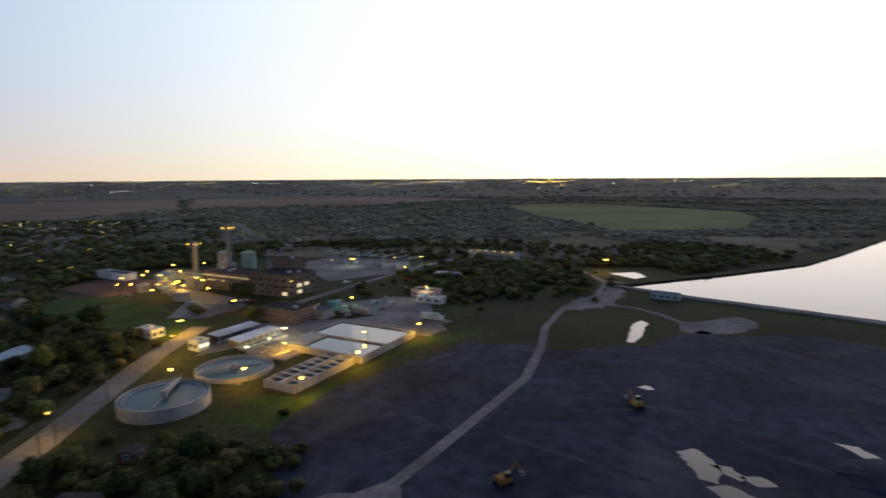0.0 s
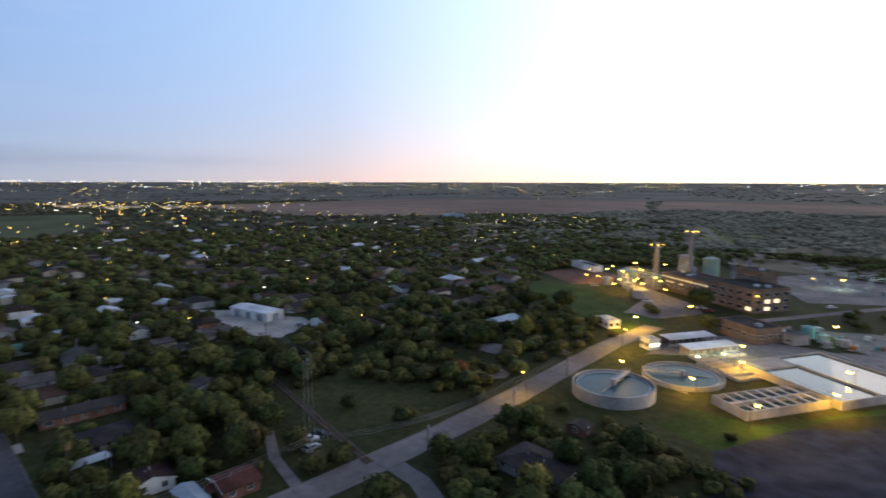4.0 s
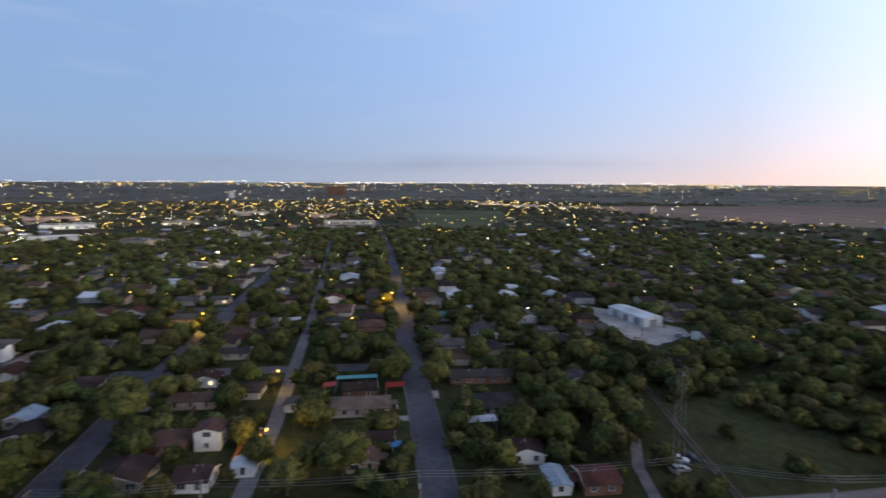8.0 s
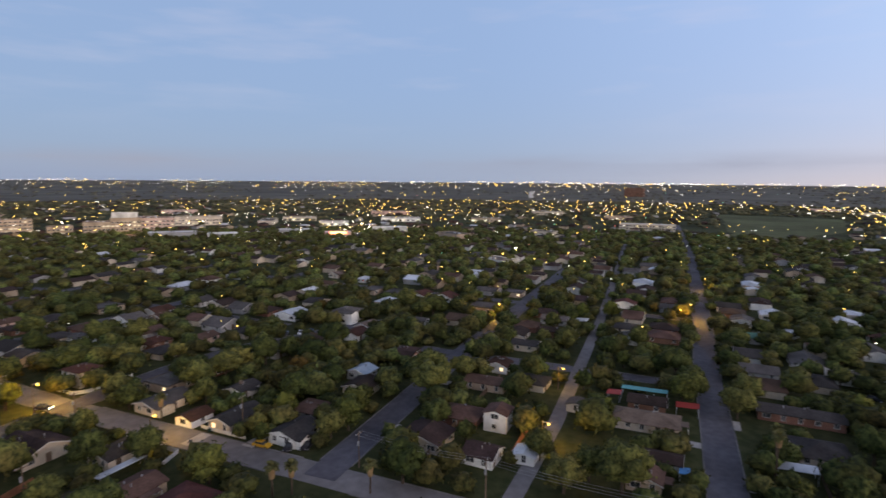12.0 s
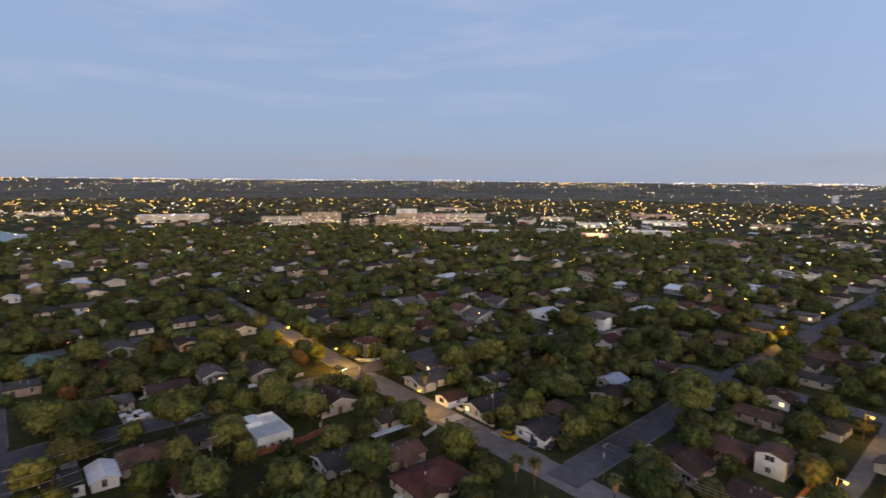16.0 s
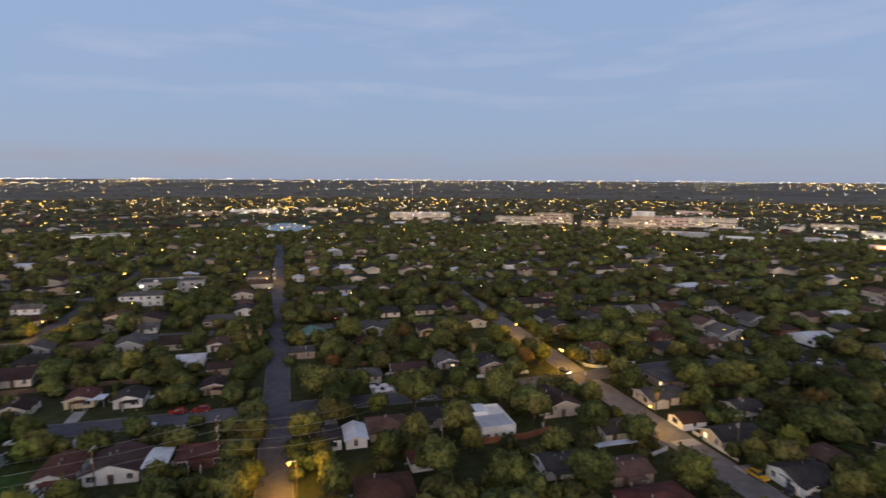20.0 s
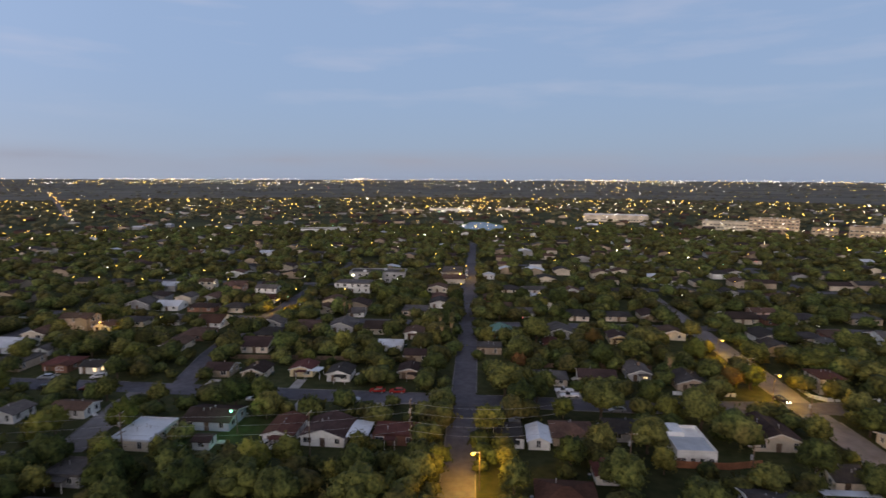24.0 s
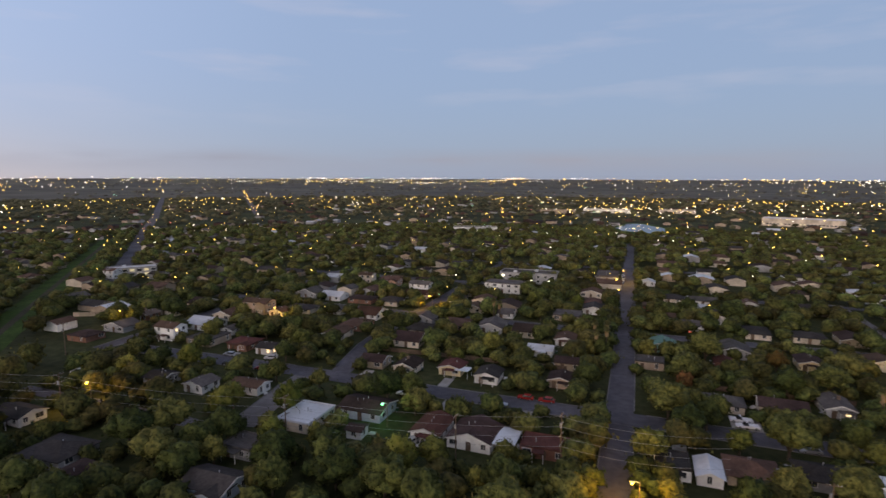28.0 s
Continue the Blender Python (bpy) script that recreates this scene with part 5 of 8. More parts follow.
def build_poles():
    for x, y, h, n, t in ((13, -120, 14, 4, 80), (77, -112, 12, 3, 80), (142, -104, 12, 2, 80), (205, -97, 12, 2, 80), (-102.4, 7, 8.6, 1, 5), (-102.2, -34, 8.6, 1, 0), (-101.4, -64, 8.6, 1, 0), (-103.6, 60, 8.6, 1, 0), (-93.9, 86, 8.8, 1, 5), (-95, 120, 8.8, 1, 5),
                          (-100, 154, 8.8, 1, 5), (-103, -100, 10, 1, 0), (-86, -140, 10, 1, 0), (-85, -170, 10, 1, 0), (-232, 122, 14, 2, 0), (-190, 92, 12, 1, 0), (-150, 86, 12, 1, 0), (-60, -114, 9, 1, 0), (-36, -118, 9, 1, 0), (36, -118, 11, 1, 80), (190, -140, 12, 1, 40)):
        utility_pole(x, y, h, n, t)
    for k in range(4):
        z = 13.5 - 2.2 * k
        power_line([(-20, -124, z - 1), (13, -120, z), (77, -112, z - 2), (142, -104, z - 2), (205, -97, z - 2)], 1.4, (0.9,))
    power_line([(-101.4, -64, 8.3), (-102.2, -34, 8.3), (-102.4, 7, 8.3), (-103.6, 60, 8.3), (-93.9, 86, 8.5), (-95, 120, 8.5), (-100, 154, 8.5)], 0.7)
    power_line([(-103.6, 60, 8.3), (-150, 86, 11.5), (-190, 92, 11.5), (-232, 122, 13)], 0.9)


build_poles()

# ---- water treatment and power plant ----
TURN = -27.1


def local(x, y, ox, oy):
    c, s = math.cos(radians(TURN)), math.sin(radians(TURN))
    return ox + x * c - y * s, oy + x * s + y * c


def clarifier(x, y, r, h, arm, label):
    t = thing("clarifier", x, y, 0, arm, label, "settling tank", "round settling tanks")
    part("tank_wall", Geo().ring(0, 0, 0, h, r - 0.45, r, 64), CONCRETE, t)
    TAKEN.append((x - r - 3, y - r - 5, x + r + 3, y + r + 3))
    part("water", Geo().cyl(0, 0, h - 1.2, h - 0.75, r - 0.45, n=64), TANK_WATER, t, "still dark teal water")
    part("weir", Geo().ring(0, 0, h - 0.9, h - 0.45, r - 1.6, r - 1.45, 64), GALV, t)
    part("centre_column", Geo().cyl(0, 0, h - 1.5, h + 1.1, 1.0, 0.8, 14), PIPE, t)
    b = Geo().box(-0.1, -0.8, h + 0.05, r, 0.8, h + 0.25)
    part("bridge", b, CONCRETE, t)
    rail = Geo()
    for e in (-0.75, 0.75):
        rail.rod((0.4, e, h + 1.2), (r, e, h + 1.2), 0.04)
        rail.rod((0.4, e, h + 0.75), (r, e, h + 0.75), 0.03)
        for k in range(7):
            rail.rod((0.5 + k * (r - 0.8) / 6, e, h + 0.2), (0.5 + k * (r - 0.8) / 6, e, h + 1.2), 0.035)
    part("railing", rail, GALV, t)
    part("rake_arm", Geo().rod((0, 0, h - 0.55), (-r * 0.7, 0, h - 0.55), 0.14), PIPE, t)


clarifier(-81.5, 151, 12.2, 3.7, 98, "large round concrete settling tank full of grey-blue water")
clarifier(-72.8, 180.5, 12.6, 1.5, 212, "low round concrete settling tank with an access bridge")


def big_basin():
    x, y = -39, 212
    t = thing("basin", x, y, 0, TURN, "large rectangular concrete basin with two still water channels", "basin")
    for a, b, c, d in ((-18.8, 18, 19, 18.6), (-18.8, -18.6, 19, -18), (-18.8, -18, -18.2, 18), (18.4, -18, 19, 18), (-10, -2.1, 18.4, -1.5), (-10, -18, -9.4, -2.1)):
        part("basin_wall", Geo().box(a, b, 0, c, d, 2.5), CONCRETE, t)
    part("water", Geo().box(-18.2, -1.5, 1.4, 18.4, 18, 1.95), POOL, t, "still water reflecting the sky")
    part("water", Geo().box(-9.4, -18, 1.4, 18.4, -2.1, 1.9), POOL, t, "still water reflecting the sky")
    part("deck", Geo().box(-18.2, -18, 1.4, -10, -1.5, 2.35), CONCRETE, t)
    rail = Geo()
    for b in (-18.3, 18.3):
        rail.rod((-18.5, b, 3.5), (18.7, b, 3.5), 0.04)
        for k in range(19):
            rail.rod((-18.5 + k * 2.06, b, 2.5), (-18.5 + k * 2.06, b, 3.5), 0.03)
    part("railing", rail, GALV, t)
    t = thing("channel_basin", *local(10.7, -34.9, x, y), 0, TURN, "concrete channel basin divided into narrow cells with walkways", "basin")
    U, V = 6.3, 15.2
    for a, b, c, d in ((-U, V - 0.4, U, V), (-U, -V, U, -V + 0.4), (-U, -V + 0.4, -U + 0.4, V - 0.4), (U - 0.4, -V + 0.4, U, V - 0.4), (-0.5, -V + 0.4, 0.5, V - 0.4)):
        part("basin_wall", Geo().box(a, b, 0, c, d, 2.6), CONCRETE, t)
    for k in range(1, 8):
        yy = -V + 2 * V * k / 8
        for a, c in ((-U + 0.4, -0.5), (0.5, U - 0.4)):
            part("walkway", Geo().box(a, yy - 0.45, 2.3, c, yy + 0.45, 2.6), PIPE, t)
    part("water", Geo().box(-U + 0.4, -V + 0.4, 0.8, -0.5, V - 0.4, 1.3), POOL, t)
    part("water", Geo().box(0.5, -V + 0.4, 0.8, U - 0.4, V - 0.4, 1.3), POOL, t)
    t = thing("inlet_channel", *local(-15, -24.5, x, y), 0, TURN, "low concrete inlet channels with railings", "channel")
    part("slab", Geo().box(-11, -4.5, 0, 8, 4.5, 0.9), CONCRETE, t)
    for k in range(6):
        part("channel_wall", Geo().box(-10.5 + 3.1 * k, -4.2, 0.9, -10.1 + 3.1 * k, 4.2, 1.7), CONCRETE, t)
    rail = Geo().rod((-11, -4.4, 1.9), (8, -4.4, 1.9), 0.04).rod((-11, 4.4, 1.9), (8, 4.4, 1.9), 0.04)
    for k in range(10):
        rail.rod((-11 + 2.1 * k, -4.4, 0.9), (-11 + 2.1 * k, -4.4, 1.9), 0.03)
    part("railing", rail, GALV, t)


big_basin()


def filter_canopies():
    for x, y, lit in ((-88, 221, False), (-77.2, 214, True)):
        t = thing("canopy", x, y, 0, TURN, "long open canopy with a pale roof over lit filters" if lit else "long low building with a pale metal roof", "canopy")
        part("roof", Geo().add([(-3.2, -11, 3.5), (3.2, -11, 3.0), (3.2, 11, 3.0), (-3.2, 11, 3.5), (-3.2, -11, 3.65), (3.2, -11, 3.15), (3.2, 11, 3.15), (-3.2, 11, 3.65)], [(3, 2, 1, 0), (4, 5, 6, 7), (0, 1, 5, 4), (1, 2, 6, 5), (2, 3, 7, 6), (3, 0, 4, 7)]), ROOF["metal"][1], t)
        part("back_wall", Geo().box(-3.0, -10.8, 0, -2.8, 10.8, 3.4), BRICK_DARK, t)
        part("front_wall", Geo().box(2.2, -10.8, 0, 2.6, 10.8, 1.1), CONCRETE, t)
        post = Geo().box(-0.1, -0.1, 0, 0.1, 0.1, 3.0).mesh("post", GALV)
        for k in range(8):
            part("post", post, None, t, at=pose(2.9, -10.5 + 3 * k, 0))
        if lit:
            tube = Geo().box(-0.08, -1.0, 0, 0.08, 1.0, 0.08).mesh("light_tube", glowing("pale_yellow_tube", (1.0, 0.92, 0.45), 9.0))
            for k in range(6):
                part("light_tube", tube, None, t, at=pose(0.8, -9 + 3.6 * k, 3.0))
            for k in (-6, 6):
                px, py = local(1.2, k, x, y)
                lamp_glow(px, py, 2.6, 700, (1.0, 0.9, 0.42), 0.5)
    f = thing("filter_tank", *local(4.6, 0, -77.2, 214), 0, TURN, "concrete filter tank beside the lit canopy", "tank")
    part("tank_wall", Geo().box(-1.9, -11, 0, 1.9, 11, 1.0), CONCRETE, f)
    for k in range(7):
        part("cell", Geo().box(-1.5, -10.4 + 3 * k, 1.0, 1.5, -8.0 + 3 * k, 1.06), POOL, f)


filter_canopies()


def block(name, x, y, w, d, h, turn, wall, label, category="building", rows=(), cols=6, lit=(), roofmat=None, win=(1.6, 1.3), faces="sw", group="", dim=None):
    """A flat-roofed block with a parapet; rows of windows, each with its frame and pane, on the faces seen."""
    t = thing(name, x, y, rise(math.hypot(x, y)), turn, label, category, group)
    part("wall", Geo().box(-w / 2, -d / 2, 0, w / 2, d / 2, h), wall, t)
    g = Geo()
    for a, b, c, e in ((-w / 2 - 0.1, -d / 2 - 0.1, w / 2 + 0.1, -d / 2 + 0.3), (-w / 2 - 0.1, d / 2 - 0.3, w / 2 + 0.1, d / 2 + 0.1), (-w / 2 - 0.1, -d / 2 + 0.3, -w / 2 + 0.3, d / 2 - 0.3), (w / 2 - 0.3, -d / 2 + 0.3, w / 2 + 0.1, d / 2 - 0.3)):
        g.box(a, b, h + 0.004, c, e, h + 0.6)
    part("parapet", g, wall, t)
    part("roof", Geo().box(-w / 2 + 0.3, -d / 2 + 0.3, h, w / 2 - 0.3, d / 2 - 0.3, h + 0.12), roofmat or ROOF["gray"][1], t, "flat grey roof")
    ww, wh = win
    fr = Geo().box(-ww / 2 - 0.12, -0.06, -wh / 2 - 0.12, ww / 2 + 0.12, 0, wh / 2 + 0.12).mesh("window", TRIM)
    panes = [Geo().box(-ww / 2, -0.1, -wh / 2, ww / 2, -0.06, wh / 2).mesh("pane", m) for m in (GLASS_DARK, dim or LIT_WHITE)]
    for face in faces:
        span = w if face in "sn" else d
        n = cols if face in "sn" else max(2, round(cols * d / w))
        for ri, z in enumerate(rows):
            for k in range(n):
                at = (k + 0.5) / n * span - span / 2
                m = {"s": pose(at, -d / 2, z), "n": pose(at, d / 2, z, 0, 0, 180), "e": pose(w / 2, at, z, 0, 0, 90), "w": pose(-w / 2, at, z, 0, 0, -90)}[face]
                f = part("window", fr, None, t, at=m)
                part("pane", panes[1 if (face, ri, k) in lit or ("*" in lit and random.Random(k * 31 + ri * 7 + round(x)).random() < 0.22) else 0], None, f)
    unit = Geo().box(-1, -0.8, 0, 1, 0.8, 1.1).box(-0.7, -0.5, 1.1, 0.7, 0.5, 1.25).mesh("roof_unit", GALV)
    rnd = random.Random(round(x + y))
    for _ in range(max(1, int(w * d / 220))):
        part("roof_unit", unit, None, t, at=pose(rnd.uniform(-w / 2 + 2, w / 2 - 2), rnd.uniform(-d / 2 + 2, d / 2 - 2) if d > 5 else 0, h + 0.12))
    return t


# turbine hall and office wing
cx, cy = local(0, 11, -130, 314)
block("turbine_hall", cx, cy, 38, 20, 9.5, TURN, BRICK_DARK, "long brown brick plant hall with bands of windows", rows=(3.0, 5.6, 8.2), cols=10, win=(2.8, 0.9), lit=[("s", 2, k) for k in range(10)] + [("s", 1, 1), ("s", 1, 2), ("s", 1, 4)], dim=LIT_DIM, faces="s", roofmat=ROOF["dgray"][1])
cx, cy = local(0, 12.5, -99.5, 298.5)
block("office_wing", cx, cy, 28, 23, 11.5, TURN, BRICK_DARK, "brown brick plant office with some lit windows", rows=(2.2, 5.8, 9.2), cols=5, win=(3.0, 1.8), lit=(("e", 1, 1), ("e", 1, 2), ("s", 0, 4), ("e", 0, 1)), dim=LIT_WINDOW, faces="se", roofmat=ROOF["dgray"][1])
cx, cy = local(-6, 18, -99.5, 298.5)
block("boiler_house", cx, cy + 12, 17, 11, 16.5, TURN, BRICK_DARK, "tall brown brick boiler house behind the office", rows=(13.5,), cols=4, faces="s", roofmat=ROOF["dgray"][1])
cx, cy = local(0, 9, -78, 240)
block("brick_workshop", cx, cy, 20, 13, 6.0, TURN, BRICK_DARK, "low brown brick workshop beside the basins", rows=(3.2,), cols=5, faces="se", roofmat=ROOF["dgray"][1])
block("pump_house", -62, 254, 14, 8, 3.4, TURN, WALL["gray"][1], "low grey pump house beside the basins", rows=(1.8,), cols=3, faces="s")
block("control_room", -95.5, 204, 5.5, 5, 3.6, TURN, WALL["white"][1], "small white control building beside the drive", rows=(2.0,), cols=2, faces="se", lit=(("e", 0, 0), ("e", 0, 1)), roofmat=ROOF["metal"][1])
block("gate_building", -124, 222, 10, 6, 3.2, TURN, WALL["white"][1], "small white building beside the plant drive", rows=(1.8,), cols=3, faces="se", roofmat=ROOF["metal"][1])
block("long_shed", -218, 356, 30, 8, 4.0, TURN, WALL["white"][1], "long pale shed at the edge of the plant", rows=(), faces="")
block("pale_store", -12, 297, 14, 9, 3.6, TURN, WALL["pink"][1], "low pinkish store building in the plant yard", rows=(1.9,), cols=3, faces="s")
block("lit_store", -9, 282, 14, 6, 3.2, TURN, WALL["white"][1], "low white store with a bright lamp", rows=(1.8,), cols=3, faces="s", lit=("*",), roofmat=ROOF["metal"][1])
block("white_hut", 0, 350, 16, 6, 3.4, TURN, WALL["white"][1], "white hut among dark trees", rows=(), faces="", roofmat=ROOF["metal"][1])
block("pump_station", 36, 437, 40, 9, 5.5, TURN, WALL["gray"][1], "long grey pump station with lamps along its front", rows=(2.5,), cols=9, faces="s")
block("site_container", 115, 288, 14, 5, 3.0, -35, WALL["blue"][1], "pale blue site container beside the track", rows=(1.6,), cols=4, faces="s")
def warehouse():
    t = thing("warehouse", -248, 115.5, 0, 14, "white metal warehouse with a low gable on a gravel lot", "building")
    w, d, h, pitch = 26, 10, 4.0, 0.14
    o = [(-d / 2, 0), (d / 2, 0), (d / 2, h), (0, h + pitch * d / 2), (-d / 2, h)]
    part("wall", Geo().add([(-w / 2, p, q) for p, q in o] + [(w / 2, p, q) for p, q in o], [(4, 3, 2, 1, 0), (5, 6, 7, 8, 9)] + [(i, (i + 1) % 5, 5 + (i + 1) % 5, 5 + i) for i in range(5)]), WALL["white"][1], t)
    part("roof", roof_geo(w, d, h, "x", 0.3, pitch, 0.12)[0], ROOF["metal"][1], t, "pale metal roof")
    shutter = Geo().box(-1.8, -0.06, 0, 1.8, 0, 3.2).mesh("roller_door", PIPE)
    for e in (-8, 0, 8):
        part("roller_door", shutter, None, t, at=pose(e, -d / 2, 0))
    part("roller_door", shutter, None, t, at=pose(w / 2, 0, 0, 0, 0, 90))


warehouse()


STACK = surface("dull_stack_steel", (0.30, 0.30, 0.31), (0.23, 0.23, 0.24), 0.6, 0.7)


def stack(x, y, h, r, label, lamps=True):
    t = thing("smokestack", x, y, 0, 0, label, "smokestack", "smokestacks")
    part("shaft", Geo().cyl(0, 0, 0, h, r, r * 0.8, 20), STACK, t)
    part("platform", Geo().ring(0, 0, h - 3.2, h - 3.0, r * 0.85, r + 1.2, 24), STACK, t)
    g = Geo()
    for k in range(12):
        a = k * math.pi / 6
        g.rod(((r + 1.5) * math.cos(a), (r + 1.5) * math.sin(a), h - 3), ((r + 1.5) * math.cos(a), (r + 1.5) * math.sin(a), h - 1.9), 0.04)
    part("railing", g, GALV, t)
    if lamps:
        b = Geo().box(-0.45, -0.2, -0.2, 0.45, 0.2, 0.2).mesh("flood_lamp", SODIUM)
        for k in range(4):
            a = k * math.pi / 2 + 0.6
            part("flood_lamp", b, None, t, "glowing sodium lamp", at=pose((r + 1.7) * math.cos(a), (r + 1.7) * math.sin(a), h - 1.6))
        lamp_glow(x + r + 2.5, y - r - 2.0, h - 2, 400)


stack(-136, 338, 36, 1.4, "tall steel smokestack with lamps on its platform")
stack(-158, 340, 26, 1.9, "tall steel exhaust stack with lamps on its platform")
stack(-116, 352, 18.5, 1.4, "short steel smokestack behind the hall", False)
stack(-106, 347, 19, 1.2, "short steel smokestack behind the office", False)


def tank(x, y, r, h, mat, label):
    t = thing("tank", x, y, 0, 0, label, "tank", "plant tanks")
    part("shell", Geo().cyl(0, 0, 0, h, r, n=28), mat, t)
    part("lid", Geo().cyl(0, 0, h, h + r * 0.28, r, r * 0.15, 28), mat, t)
    part("ladder", Geo().rod((0, -r - 0.15, 0), (0, -r - 0.15, h), 0.05).rod((0.4, -r - 0.15, 0), (0.4, -r - 0.15, h), 0.05), GALV, t)


MINT = surface("pale_green_tank_paint", (0.35, 0.46, 0.38), (0.3, 0.4, 0.33), 0.6, 0.5)
tank(-130, 355, 4.6, 17, MINT, "tall pale green storage tank behind the hall")
tank(-146, 356, 4.2, 17, CONCRETE, "tall pale storage tank beside the stacks")
tank(-170, 326, 6.0, 8, surface("blue_tank_paint", (0.16, 0.24, 0.38), (0.13, 0.2, 0.32), 0.6, 0.5), "squat blue storage tank in the yard")
tank(-143, 290, 4.2, 4.5, PIPE, "squat grey tank beside the drive")
tank(-176, 312, 3.2, 4.5, PIPE, "small dark tank in the yard")
tank(-57, 266, 2.6, 4.5, surface("teal_tank_paint", (0.16, 0.36, 0.36), (0.13, 0.3, 0.3), 0.6, 0.5), "small teal tank beside the pump house")
tank(-51, 262, 2.0, 3.2, MINT, "small pale green tank beside the basins")
tank(-44, 262, 2.2, 2.6, CONCRETE, "small round concrete tank beside the basins")


def machinery():
    rnd = random.Random(3)
    t = thing("pipe_rack", -160, 330, 0, TURN, "tangle of steel pipes and frames around the stacks", "pipe rack")
    for k in range(7):
        part("frame", Geo().box(-14 + 5 * k, -5, 0, -13.7 + 5 * k, -4.7, 9).box(-14 + 5 * k, 4.7, 0, -13.7 + 5 * k, 5, 9).box(-14 + 5 * k, -5, 8.7, -13.7 + 5 * k, 5, 9), PIPE, t)
    for k in range(8):
        z = rnd.uniform(3, 9)
        y = rnd.uniform(-4.5, 4.5)
        part("pipe", Geo().rod((-15, y, z), (18, y, z), rnd.uniform(0.15, 0.4), 8), GALV, t)
    for x, y, w, d, h in ((-150, 320, 8, 6, 7), (-166, 318, 7, 5, 5), (-140, 344, 9, 7, 12), (-160, 308, 6, 4, 4), (-152, 300, 5, 4, 3.5)):
        b = thing("machine_block", x, y, 0, TURN, "grey steel machine housing in the plant yard", "machine", "machines of the plant")
        part("housing", Geo().box(-w / 2, -d / 2, 0, w / 2, d / 2, h), PIPE, b)
        part("duct", Geo().rod((0, 0, h), (0, 0, h + 2.5), 0.6, 12), GALV, b)
        part("door", DOOR, None, b, at=pose(0, -d / 2, 0))
    s = thing("substation", -58, 402, 0, TURN, "fenced substation with pale steel gantries", "substation")
    for k in range(8):
        x = -38 + 11 * k
        part("gantry", Geo().box(x, -9, 0, x + 0.4, -8.6, 9).box(x, 8.6, 0, x + 0.4, 9, 9).box(x, -9, 8.7, x + 0.4, 9, 9).rod((x, -8.8, 9), (x, 8.8, 5), 0.1), PIPE, s)
        part("transformer", Geo().box(x + 3, -3, 0, x + 6, 0, 2.6).cyl(x + 4.5, -1.5, 2.6, 4.2, 0.25, n=8), PIPE, s)
    part("bus", Geo().rod((-40, -5, 8.4), (44, -5, 8.4), 0.07).rod((-40, 0, 8.4), (44, 0, 8.4), 0.07).rod((-40, 5, 8.4), (44, 5, 8.4), 0.07), GALV, s)
    g = Geo()
    for k in range(46):
        g.rod((-44 + 2 * k, -14, 0), (-44 + 2 * k, -14, 2.2), 0.04)
    part("fence", g.rod((-44, -14, 2.2), (46, -14, 2.2), 0.04), GALV, s)
    # yards
    sheet("yard", [(-119, 404), (-96, 452), (-33, 432), (-24, 380), (-74, 342)], 0.07, TRACK, "pale gravel yard under the substation", "yard", 1.0, 6.0)
    sheet("yard", [local(a, b, -110, 285) for a, b in ((-78, 30), (-70, 8), (-30, -8), (-4, -40), (12, -34), (10, -6), (0, 4), (-60, 12), (-62, 44))], 0.10, ROAD_PALE, "pale asphalt plant yard and car park", "yard", 0.8, 5.0)
    sheet("yard", [local(a, b, -39, 212) for a, b in ((-62, -12), (-40, -40), (-34, -22), (-20, -20), (-20, 19), (20, 20), (24, 21), (26, 34), (8, 52), (-10, 50), (-22, 30), (-50, 12))], 0.08, TRACK, "bare pale ground around the basins", "yard", 0.8, 4.0)
    sheet("yard", [(-40, 258), (-16, 246), (-2, 239), (2, 244), (-9, 256), (-8, 290), (-30, 296), (-56, 282)], 0.12, TRACK, "gravel yard beside the basins", "yard", 1.0, 5.0)
    sheet("yard", [(-231, 320), (-229, 350), (-206, 352), (-172, 348), (-178, 312), (-190, 296)], 0.05, RED_EARTH, "bare reddish earth beside the plant yard", "yard", 1.5, 5.0)
    sheet("bare_patch", [(-128, 134), (-122, 146), (-113, 140), (-116, 130)], 0.05, TRACK, "pale bare rubble ground beside the road", "soil", 1.2, 2.5)
    sheet("gravel_lot", [(-280, 100), (-262, 97), (-214, 100), (-207, 106), (-219, 128), (-232, 131), (-240, 124), (-262, 119)], 0.06, GRAVEL, "pale gravel lot around the warehouse", "lot", 1.0, 5.0)
    sheet("bare_patch", [local(a, b, -39, 212) for a, b in ((-25, -46), (-12, -54), (-4, -52), (-12, -42))], 0.05, TRACK, "bare pale earth beside the basin", "soil", 0.8, 2.0)
    skids = [surface(f"{n}_equipment_paint", c, tuple(v * 0.8 for v in c), 1.0, 0.6) for n, c in (("teal", (0.12, 0.33, 0.33)), ("orange", (0.40, 0.15, 0.05)), ("white", (0.62, 0.62, 0.60)), ("grey", (0.30, 0.30, 0.31)))]
    tint = ("teal", "orange", "white", "grey")
    for i, (x, y) in enumerate(((-65.4, 263.5), (-60, 262), (-56, 279), (-48, 255), (-46, 271), (-40, 258), (-38, 277), (-33, 286), (-33, 264), (-66, 270), (-29, 275))):
        k = i % 4
        q = thing("equipment_skid", x, y, 0.12, TURN + 90 * (i % 2), f"{tint[k]} pump skid with pipes in the plant yard", "equipment", "equipment in the yard")
        part("base", Geo().box(-2.2, -1.1, 0, 2.2, 1.1, 0.25), CONCRETE, q)
        part("housing", Geo().box(-1.6, -0.8, 0.25, 0.4 + 0.2 * k, 0.8, 1.5 + 0.25 * k), skids[k], q)
